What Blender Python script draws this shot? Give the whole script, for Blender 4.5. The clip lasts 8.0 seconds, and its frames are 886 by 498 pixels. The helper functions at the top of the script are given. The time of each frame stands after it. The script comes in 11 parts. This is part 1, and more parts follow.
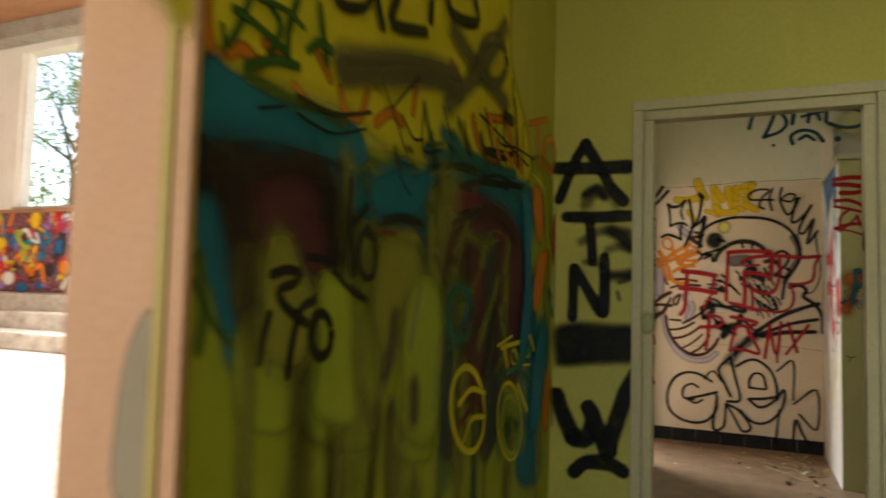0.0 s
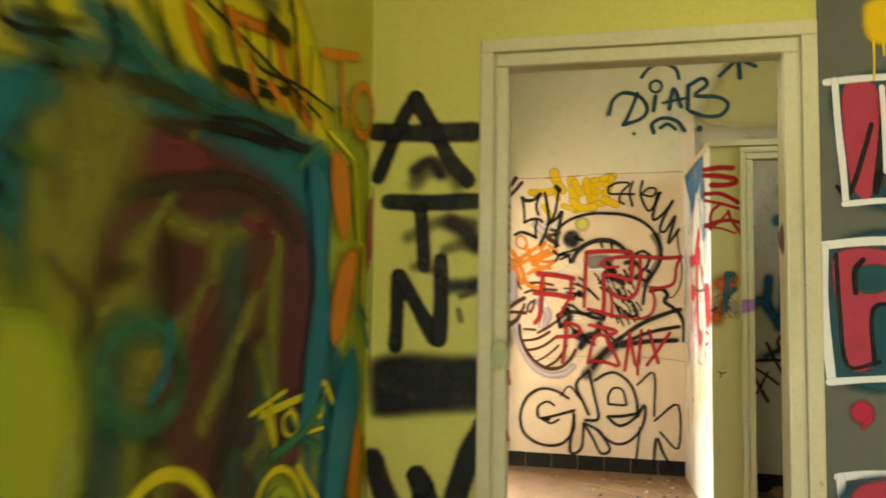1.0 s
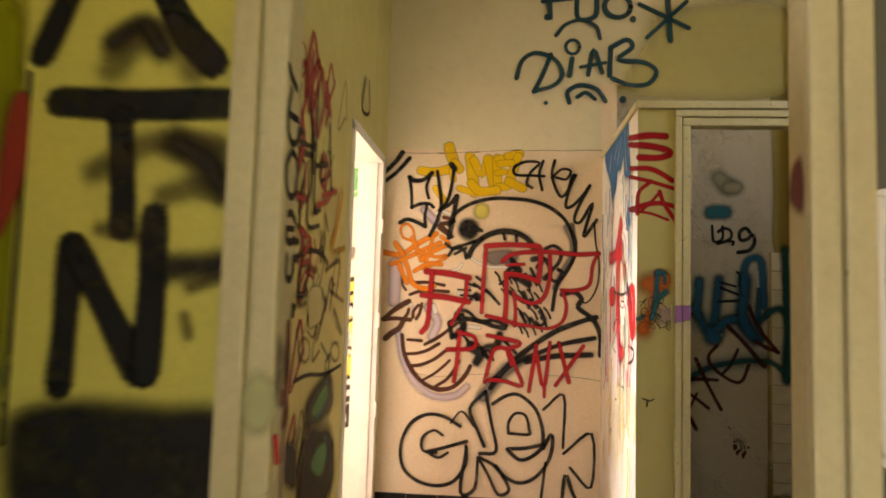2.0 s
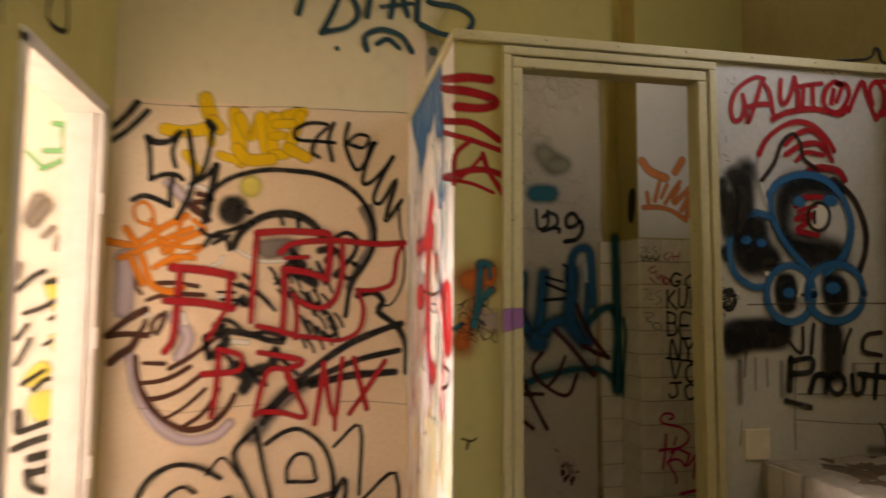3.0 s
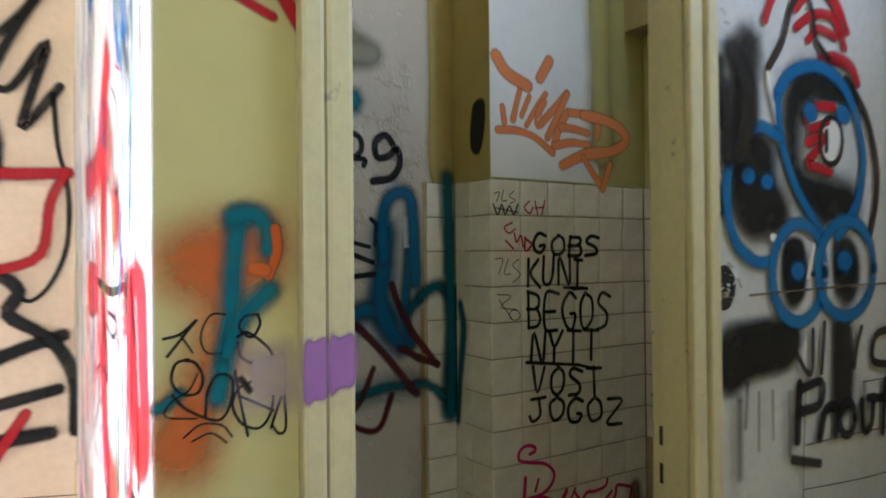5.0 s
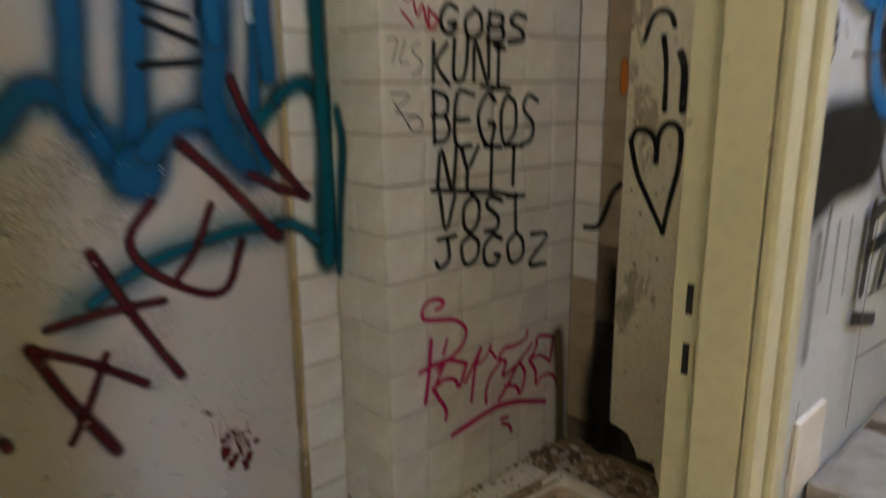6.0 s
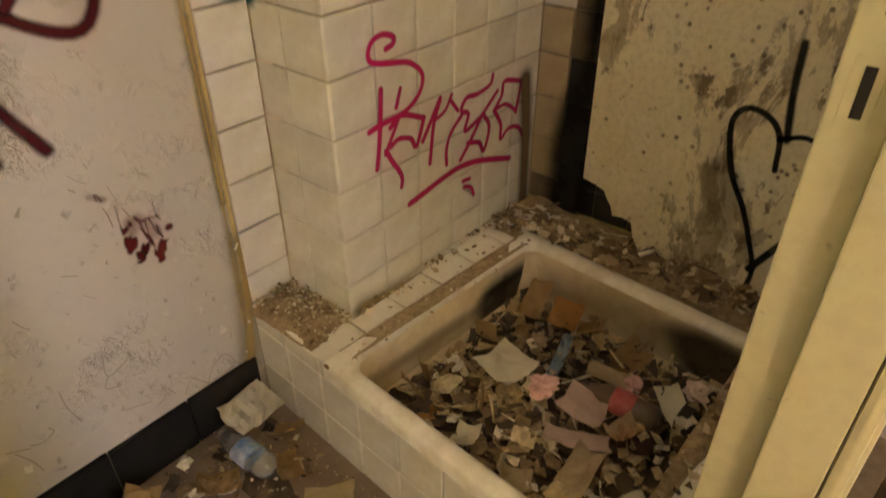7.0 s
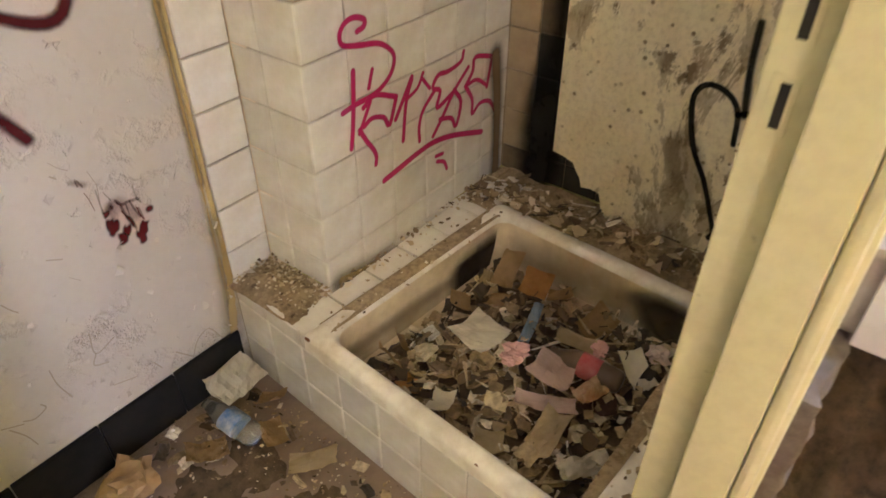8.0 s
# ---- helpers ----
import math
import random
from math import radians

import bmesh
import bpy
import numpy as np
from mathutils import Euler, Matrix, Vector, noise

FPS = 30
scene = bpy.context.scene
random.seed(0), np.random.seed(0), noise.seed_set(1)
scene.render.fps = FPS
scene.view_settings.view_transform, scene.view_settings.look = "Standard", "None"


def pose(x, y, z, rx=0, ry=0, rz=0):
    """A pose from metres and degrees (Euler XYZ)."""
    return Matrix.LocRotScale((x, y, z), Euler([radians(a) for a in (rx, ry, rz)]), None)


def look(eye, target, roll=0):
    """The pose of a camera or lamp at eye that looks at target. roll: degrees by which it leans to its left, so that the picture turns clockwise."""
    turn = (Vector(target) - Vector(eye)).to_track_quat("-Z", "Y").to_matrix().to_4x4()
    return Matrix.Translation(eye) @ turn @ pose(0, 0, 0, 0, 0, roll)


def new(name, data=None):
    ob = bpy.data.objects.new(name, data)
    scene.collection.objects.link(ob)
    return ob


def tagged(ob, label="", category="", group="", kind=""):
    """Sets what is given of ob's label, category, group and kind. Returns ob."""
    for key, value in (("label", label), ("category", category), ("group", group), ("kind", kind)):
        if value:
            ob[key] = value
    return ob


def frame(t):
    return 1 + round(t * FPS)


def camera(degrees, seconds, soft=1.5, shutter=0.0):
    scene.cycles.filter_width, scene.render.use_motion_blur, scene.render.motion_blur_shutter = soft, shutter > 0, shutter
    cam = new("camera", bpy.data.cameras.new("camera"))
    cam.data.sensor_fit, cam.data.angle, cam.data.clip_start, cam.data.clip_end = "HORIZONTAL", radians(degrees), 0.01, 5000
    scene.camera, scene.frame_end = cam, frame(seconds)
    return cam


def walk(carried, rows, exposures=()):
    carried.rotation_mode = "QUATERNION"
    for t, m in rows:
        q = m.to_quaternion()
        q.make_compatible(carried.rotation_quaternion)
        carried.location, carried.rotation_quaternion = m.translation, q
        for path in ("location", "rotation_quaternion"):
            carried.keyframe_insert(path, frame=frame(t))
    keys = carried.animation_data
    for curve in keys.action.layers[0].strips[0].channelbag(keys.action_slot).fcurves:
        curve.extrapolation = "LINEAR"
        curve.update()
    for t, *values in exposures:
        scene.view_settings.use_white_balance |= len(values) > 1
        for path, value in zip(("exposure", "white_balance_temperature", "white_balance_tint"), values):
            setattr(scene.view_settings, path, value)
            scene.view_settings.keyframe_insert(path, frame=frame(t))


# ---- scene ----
cam = camera(66.8, 8.0, 1.6, 0.5)
PATH = [
    (0, (0.645, 0.371, 1.224), (-0.166, 2.195, 1.347), 1.5),
    (0.5, (0.539, 0.842, 1.237), (-0.036, 2.753, 1.362), 1.2),
    (1, (0.52, 1.371, 1.291), (0.112, 3.325, 1.42), 0.9),
    (1.2, (0.561, 1.589, 1.265), (0.244, 3.559, 1.398), 0.9),
    (2.3, (0.649, 2.714, 1.283), (0.546, 4.706, 1.437), 1.4),
    (2.5, (0.67, 2.895, 1.308), (0.661, 4.891, 1.444), 0.9),
    (3, (0.793, 3.368, 1.296), (1.177, 5.325, 1.454), 0.3),
    (3.5, (0.847, 3.746, 1.323), (1.443, 5.65, 1.459), -0.1),
    (4, (0.928, 4.047, 1.344), (1.716, 5.882, 1.463), -0.5),
    (4.2, (0.982, 4.163, 1.347), (1.841, 5.966, 1.459), -0.7),
    (5.3, (1.177, 4.897, 1.379), (2.327, 6.532, 1.316), -0.3),
    (5.5, (1.232, 4.989, 1.354), (2.436, 6.579, 1.211), -0.2),
    (6, (1.463, 5.238, 1.263), (2.785, 6.665, 0.795), -0.6),
    (6.5, (1.584, 5.419, 1.169), (2.903, 6.628, 0.275), -0.4),
    (7, (1.622, 5.515, 1.133), (2.892, 6.573, 0.006), -0.1),
    (7.5, (1.619, 5.533, 1.123), (2.868, 6.51, -0.096), 0.1),
    (8, (1.61, 5.488, 1.19), (2.862, 6.456, -0.032), 0.2),
]
EXPOSURES = [(0, 1.4, 7000, 8), (0.5, 2.85, 7500, -2), (1.0, 2.8, 7700, 3), (1.2, 2.65, 7900, 6), (2.5, 2.25, 8600, 26), (3.0, 2.05, 8400, 26), (3.5, 2.35, 7500, 22), (4.2, 2.85, 6400, 16),
             (5.5, 3.65, 5250, 18), (6.0, 4.05, 5350, 30), (6.5, 4.45, 6600, 34), (7.0, 4.9, 6900, 35), (7.5, 5.2, 6600, 35), (8.0, 5.4, 5800, 36)]
walk(cam, [(t, look(eye, target, roll)) for t, eye, target, roll in PATH], EXPOSURES)
# ---------------------------------------------------------------- world, sun, lamps
world = bpy.data.worlds.new("sky")
scene.world = world
world.use_nodes = True
wn = world.node_tree
sky = wn.nodes.new("ShaderNodeTexSky")
sky.sky_type, sky.sun_disc = "NISHITA", False
SUN_ELEV, SUN_AZ = radians(47), radians(-35)     # the sun stands over the hall's tall windows
sky.sun_elevation, sky.sun_rotation = SUN_ELEV, SUN_AZ
wn.links.new(sky.outputs[0], wn.nodes["Background"].inputs[0])
wn.nodes["Background"].inputs[1].default_value = 0.12

sun = bpy.data.lights.new("sun", "SUN")
sun.energy, sun.angle, sun.color = 4.6, radians(0.6), (1.0, 0.94, 0.86)
way_to_sun = Vector((math.sin(SUN_AZ) * math.cos(SUN_ELEV), math.cos(SUN_AZ) * math.cos(SUN_ELEV), math.sin(SUN_ELEV)))
new("sun", sun).matrix_world = look(way_to_sun * 30, (0, 0, 0))


def window_light(name, centre, target, wide, high, watts, tint):
    """The sky's light in an opening; all but the hall's are unseen additions."""
    lamp = bpy.data.lights.new(name, "AREA")
    lamp.shape, lamp.size, lamp.size_y, lamp.energy, lamp.color = "RECTANGLE", wide, high, watts, tint
    new(name, lamp).matrix_world = look(centre, target)


# South opening is never in view; added and sized to light the corridor.
window_light("unseen_skylight_south", (-1.9, -2.93, 1.95), (0.2, 3.0, 1.4), 8.2, 2.0, 26, (0.86, 0.94, 1.0))
# Invented opening out of view, brightens the end wall and the pier.
window_light("added_skylight_west", (-0.13, 3.815, 2.50), (0.8, 6.5, 2.3), 0.32, 0.8, 0.5, (0.98, 0.98, 0.96))
# Added unseen window: cool light over the partition into the cubicle.
window_light("added_skylight_east", (3.06, 4.66, 2.79), (1.2, 6.3, 1.4), 0.70, 0.58, 3.3, (0.74, 0.87, 1.0))
window_light("skylight_north", (-6.0, 9.5, 4.4), (-3.0, 3.0, 0.0), 9.0, 3.2, 1450, (0.97, 0.98, 1.0))

# ---------------------------------------------------------------- materials
def mat_nodes(name):
    m = bpy.data.materials.new(name)
    m.use_nodes = True
    nt = m.node_tree
    return m, nt, nt.nodes["Principled BSDF"]


def add(nt, kind, **inputs):
    n = nt.nodes.new(kind)
    for k, v in inputs.items():
        n.inputs[k].default_value = v
    return n


def ramp(nt, source, stops):
    r = nt.nodes.new("ShaderNodeValToRGB")
    e = r.color_ramp.elements
    while len(e) < len(stops):
        e.new(0.5)
    for i, (p, c) in enumerate(stops):
        e[i].position = p
        e[i].color = (c, c, c, 1) if isinstance(c, (int, float)) else (*c, 1)
    nt.links.new(source, r.inputs[0])
    return r.outputs[0]


def mixc(nt, fac, a, b):
    m = nt.nodes.new("ShaderNodeMix")
    m.data_type = "RGBA"
    for sock, v in ((m.inputs[0], fac), (m.inputs[6], a), (m.inputs[7], b)):
        if isinstance(v, (int, float)):
            sock.default_value = v
        elif isinstance(v, tuple):
            sock.default_value = (*v, 1)
        else:
            nt.links.new(v, sock)
    return m.outputs[2]


def noise_of(nt, scale, detail=4.0, rough=0.6, stretch=(1, 1, 1), distort=0.0):
    co = nt.nodes.new("ShaderNodeTexCoord")
    mp = nt.nodes.new("ShaderNodeMapping")
    mp.inputs["Scale"].default_value = stretch
    nt.links.new(co.outputs["Object"], mp.inputs[0])
    n = add(nt, "ShaderNodeTexNoise", Scale=scale, Detail=detail, Roughness=rough, Distortion=distort)
    nt.links.new(mp.outputs[0], n.inputs[0])
    return n.outputs[0]


def bump_of(nt, bsdf, height, strength, distance=0.01):
    b = add(nt, "ShaderNodeBump", Strength=strength, Distance=distance)
    nt.links.new(height, b.inputs["Height"])
    nt.links.new(b.outputs[0], bsdf.inputs["Normal"])


def plaster(name, colour, dirt, rough=0.7, grime=0.45, bump=0.35, spots=0.0):
    """Painted wall plaster: soft stains, streaks, fine grain, small knocks."""
    m, nt, b = mat_nodes(name)
    big = noise_of(nt, 1.3, 5, 0.62, (1, 1, 0.6), 0.4)
    streak = noise_of(nt, 3.2, 5, 0.7, (1, 1, 0.16))
    fine = noise_of(nt, 55, 4, 0.65)
    lump = noise_of(nt, 9, 4, 0.6)
    f1 = ramp(nt, big, [(0.42, 0.0), (0.75, grime)])
    c = mixc(nt, f1, colour, dirt)
    f2 = ramp(nt, streak, [(0.55, 0.0), (0.82, grime * 0.7)])
    c = mixc(nt, f2, c, tuple(v * 0.75 for v in dirt))
    f3 = ramp(nt, fine, [(0.35, 0.14), (0.6, 0.0)])
    c = mixc(nt, f3, c, tuple(v * 0.6 for v in dirt))
    if spots:
        sp = noise_of(nt, 26, 3, 0.5)
        c = mixc(nt, ramp(nt, sp, [(0.70, 0.0), (0.74, spots)]), c, (0.10, 0.08, 0.055))
    nt.links.new(c, b.inputs["Base Color"])
    b.inputs["Specular IOR Level"].default_value = 0.25
    r = ramp(nt, lump, [(0.3, rough - 0.12), (0.7, rough + 0.1)])
    nt.links.new(r, b.inputs["Roughness"])
    h = nt.nodes.new("ShaderNodeMath")
    h.operation = "MULTIPLY_ADD"
    h.inputs[1].default_value = 0.25
    nt.links.new(fine, h.inputs[0])
    nt.links.new(lump, h.inputs[2])
    bump_of(nt, b, h.outputs[0], bump, 0.006)
    return m


def simple(name, colour, dark, rough=0.6, scale=14.0, amount=0.5, bump=0.2, metal=0.0, vary=0.0, stretch=(1, 1, 1)):
    """One material with grain, blotches and a little relief; vary shifts each object's tone."""
    m, nt, b = mat_nodes(name)
    n1 = noise_of(nt, scale, 5, 0.65, stretch)
    n2 = noise_of(nt, scale * 0.18, 3, 0.5)
    c = mixc(nt, ramp(nt, n1, [(0.4, 0.0), (0.72, amount)]), colour, dark)
    c = mixc(nt, ramp(nt, n2, [(0.45, 0.0), (0.75, amount * 0.6)]), c, tuple(v * 0.8 for v in dark))
    if vary:
        oi = nt.nodes.new("ShaderNodeObjectInfo")
        hs = nt.nodes.new("ShaderNodeHueSaturation")
        mr = add(nt, "ShaderNodeMapRange")
        mr.inputs[3].default_value, mr.inputs[4].default_value = 1 - vary, 1 + vary
        nt.links.new(oi.outputs["Random"], mr.inputs[0])
        nt.links.new(mr.outputs[0], hs.inputs["Value"])
        nt.links.new(c, hs.inputs["Color"])
        c = hs.outputs[0]
    nt.links.new(c, b.inputs["Base Color"])
    b.inputs["Roughness"].default_value = rough
    b.inputs["Metallic"].default_value = metal
    bump_of(nt, b, n1, bump, 0.004)
    return m


M_OLIVE = plaster("olive_yellow_paint", (0.58, 0.55, 0.13), (0.40, 0.36, 0.095), 0.55)
M_PEACH = plaster("peach_paint", (0.80, 0.65, 0.48), (0.62, 0.46, 0.30), 0.55, 0.4)
M_SALMON = plaster("salmon_paint", (0.52, 0.30, 0.17), (0.40, 0.22, 0.12), 0.55, 0.4)
M_OCHREPAINT = plaster("ochre_corner_paint", (0.40, 0.30, 0.08), (0.30, 0.22, 0.07), 0.5)
M_CREAM = plaster("cream_paint", (0.58, 0.54, 0.21), (0.40, 0.35, 0.12), 0.5)
M_OCHREWALL = plaster("dirty_ochre_paint", (0.40, 0.33, 0.16), (0.26, 0.20, 0.09), 0.5, 0.6, 0.4, 0.4)
M_WHITEWALL = plaster("white_partition_paint", (0.56, 0.56, 0.56), (0.36, 0.33, 0.28), 0.45, 0.5)


def pitted(name):
    """Bare old render: pale beige, scattered with small pits, with ragged grey-brown patches and darker damp inside them."""
    m, nt, b = mat_nodes(name)

    def times(a, c):
        n = nt.nodes.new("ShaderNodeMath")
        n.operation = "MULTIPLY"
        nt.links.new(a, n.inputs[0])
        nt.links.new(c, n.inputs[1])
        return n.outputs[0]

    big, patch = noise_of(nt, 2.2, 6, 0.7, (1, 1, 0.8), 0.6), noise_of(nt, 4.2, 9, 0.72, (1, 1, 0.55), 0.5)
    fine, mid, dirt = noise_of(nt, 70, 5, 0.7), noise_of(nt, 15, 6, 0.72), noise_of(nt, 8.5, 8, 0.75, (1, 1, 0.5), 0.3)
    co, vo = nt.nodes.new("ShaderNodeTexCoord"), nt.nodes.new("ShaderNodeTexVoronoi")
    vo.inputs["Scale"].default_value = 34.0
    vo.inputs["Randomness"].default_value = 1.0
    nt.links.new(co.outputs["Object"], vo.inputs["Vector"])
    spread = ramp(nt, noise_of(nt, 7, 3, 0.6), [(0.36, 0.0), (0.52, 1.0)])
    hole = times(ramp(nt, vo.outputs["Distance"], [(0.09, 1.0), (0.18, 0.0)]), spread)
    c = mixc(nt, ramp(nt, big, [(0.38, 0.0), (0.66, 1.0)]), (0.90, 0.82, 0.62), (0.80, 0.69, 0.47))
    area = ramp(nt, patch, [(0.545, 0.0), (0.57, 1.0)])
    c = mixc(nt, times(area, ramp(nt, mid, [(0.3, 0.55), (0.6, 0.85)])), c, (0.40, 0.32, 0.21))
    c = mixc(nt, times(area, ramp(nt, dirt, [(0.50, 0.0), (0.60, 0.85)])), c, (0.17, 0.115, 0.065))
    c = mixc(nt, ramp(nt, mid, [(0.60, 0.0), (0.70, 0.45)]), c, (0.46, 0.35, 0.20))
    c = mixc(nt, ramp(nt, fine, [(0.36, 0.22), (0.55, 0.0)]), c, (0.30, 0.22, 0.12))
    c = mixc(nt, hole, c, (0.34, 0.26, 0.16))
    nt.links.new(c, b.inputs["Base Color"])
    b.inputs["Roughness"].default_value = 0.9
    b.inputs["Specular IOR Level"].default_value = 0.2
    h = nt.nodes.new("ShaderNodeMath")
    h.operation = "MULTIPLY_ADD"
    h.inputs[1].default_value = -1.6
    nt.links.new(hole, h.inputs[0])
    nt.links.new(mid, h.inputs[2])
    bump_of(nt, b, h.outputs[0], 0.9, 0.006)
    return m


def peeling(name, colour, under):
    """Old wall paint that has crazed and curled: broken cracks with lifted rims, patchy, and soft dirt."""
    m, nt, b = mat_nodes(name)
    co, vo = nt.nodes.new("ShaderNodeTexCoord"), nt.nodes.new("ShaderNodeTexVoronoi")
    vo.feature = "DISTANCE_TO_EDGE"
    vo.inputs["Scale"].default_value = 15.0
    warp = nt.nodes.new("ShaderNodeVectorMath")
    warp.operation = "MULTIPLY_ADD"
    warp.inputs[1].default_value = (0.16, 0.16, 0.16)
    nz = add(nt, "ShaderNodeTexNoise", Scale=9.0, Detail=5.0, Roughness=0.7)
    nt.links.new(co.outputs["Object"], nz.inputs[0])
    nt.links.new(nz.outputs[1], warp.inputs[0])
    nt.links.new(co.outputs["Object"], warp.inputs[2])
    nt.links.new(warp.outputs[0], vo.inputs["Vector"])
    line_ = ramp(nt, vo.outputs["Distance"], [(0.008, 1.0), (0.026, 0.0)])
    where = ramp(nt, noise_of(nt, 5.2, 4, 0.65), [(0.50, 0.0), (0.61, 1.0)])
    gap = nt.nodes.new("ShaderNodeMath")
    gap.operation = "MULTIPLY"
    nt.links.new(line_, gap.inputs[0])
    nt.links.new(where, gap.inputs[1])
    chip = ramp(nt, noise_of(nt, 24, 3, 0.6), [(0.68, 0.0), (0.70, 1.0)])
    big, fine = noise_of(nt, 1.6, 5, 0.65, (1, 1, 0.7), 0.4), noise_of(nt, 60, 4, 0.6)
    c = mixc(nt, ramp(nt, big, [(0.45, 0.0), (0.75, 0.35)]), colour, tuple(v * 0.8 for v in under))
    c = mixc(nt, ramp(nt, fine, [(0.36, 0.07), (0.55, 0.0)]), c, under)
    c = mixc(nt, chip, c, tuple(min(1.0, v * 1.12) for v in colour))
    dim = nt.nodes.new("ShaderNodeMath")
    dim.operation = "MULTIPLY"
    dim.inputs[1].default_value = 0.45
    nt.links.new(gap.outputs[0], dim.inputs[0])
    c = mixc(nt, dim.outputs[0], c, tuple(v * 0.55 for v in under))
    nt.links.new(c, b.inputs["Base Color"])
    b.inputs["Roughness"].default_value = 0.6
    b.inputs["Specular IOR Level"].default_value = 0.25
    tilt = ramp(nt, vo.outputs["Distance"], [(0.0, 1.0), (0.22, 0.0)])
    lift = nt.nodes.new("ShaderNodeMath")
    lift.operation = "MULTIPLY"
    nt.links.new(tilt, lift.inputs[0])
    nt.links.new(where, lift.inputs[1])
    h = nt.nodes.new("ShaderNodeMath")
    h.operation = "SUBTRACT"
    nt.links.new(lift.outputs[0], h.inputs[0])
    nt.links.new(chip, h.inputs[1])
    bump_of(nt, b, h.outputs[0], 0.85, 0.008)
    return m


M_SCORCH = pitted("bare_scorched_plaster")
M_BATHWALL = peeling("dirty_white_paint", (0.56, 0.50, 0.41), (0.36, 0.28, 0.18))
M_HALL = plaster("hall_plaster", (0.80, 0.77, 0.72), (0.60, 0.55, 0.48), 0.8)
M_CEIL = plaster("ceiling_paint", (0.76, 0.73, 0.62), (0.52, 0.47, 0.34), 0.8)
M_FRAME = plaster("yellowed_gloss_frame_paint", (0.60, 0.555, 0.355), (0.40, 0.32, 0.17), 0.45, 0.55, 0.25, 0.45)
M_FLOOR = simple("dirty_brown_floor", (0.30, 0.21, 0.14), (0.13, 0.09, 0.06), 0.42, 7, 0.8, 0.3)
M_SKIRT = simple("black_skirting_tile", (0.012, 0.011, 0.010), (0.035, 0.03, 0.024), 0.5, 12, 0.5, 0.1)
M_TILE = simple("yellowed_white_wall_tile", (0.80, 0.75, 0.66), (0.47, 0.37, 0.24), 0.25, 7, 0.6, 0.05, vary=0.06)
M_SKIRT.node_tree.nodes["Principled BSDF"].inputs["Specular IOR Level"].default_value = 0.15
M_GROUT = simple("dirty_grout", (0.36, 0.27, 0.17), (0.16, 0.115, 0.07), 0.9, 40, 0.6, 0.3)
M_TRAY = simple("stained_enamel", (0.80, 0.66, 0.44), (0.50, 0.36, 0.20), 0.4, 8, 0.9, 0.15)
M_ENAMEL = simple("chipped_white_enamel", (0.86, 0.80, 0.68), (0.46, 0.34, 0.20), 0.3, 18, 0.55, 0.1)
M_SOOT = simple("soot_black", (0.02, 0.017, 0.014), (0.05, 0.04, 0.03), 0.6, 15, 0.6, 0.2)
M_CONCRETE = simple("worn_concrete", (0.36, 0.32, 0.27), (0.2, 0.16, 0.12), 0.9, 18, 0.7, 0.5)
M_HALLFLOOR = simple("dusty_hall_floor", (0.60, 0.55, 0.49), (0.24, 0.19, 0.15), 0.85, 5, 0.8, 0.6)
M_PLANK = simple("ceiling_plank", (0.36, 0.17, 0.08), (0.2, 0.09, 0.04), 0.6, 10, 0.5, 0.2, stretch=(0.15, 1, 1))

# ---------------------------------------------------------------- builders
def link(name, bm, mat, parent=None, label="", smooth=False):
    me = bpy.data.meshes.new(name)
    bmesh.ops.recalc_face_normals(bm, faces=bm.faces)
    bm.to_mesh(me)
    bm.free()
    for m in mat if isinstance(mat, (list, tuple)) else (mat,):
        me.materials.append(m)
    if smooth:
        for p in me.polygons:
            p.use_smooth = True
    ob = new(name, me)
    ob.parent = parent
    if label:
        ob["label"] = label
    return ob


def part(name, bm, mat, parent, label="", smooth=False):
    return link(name, bm, mat, parent, label, smooth)


def box(bm, x0, y0, z0, x1, y1, z1, bevel=0.0):
    """A box between two corners, its edges rounded by bevel."""
    m = Matrix.Translation(((x0 + x1) / 2, (y0 + y1) / 2, (z0 + z1) / 2)) @ Matrix.Diagonal((x1 - x0, y1 - y0, z1 - z0, 1))
    vs = bmesh.ops.create_cube(bm, size=1, matrix=m)["verts"]
    if bevel:
        es = list({e for v in vs for e in v.link_edges})
        bmesh.ops.bevel(bm, geom=es, offset=bevel, segments=2, profile=0.6, affect="EDGES")
    return bm


def boxes(name, mat, parent, *corners, bevel=0.0, label=""):
    bm = bmesh.new()
    for c in corners:
        box(bm, *c, bevel=bevel)
    return link(name, bm, mat, parent, label)


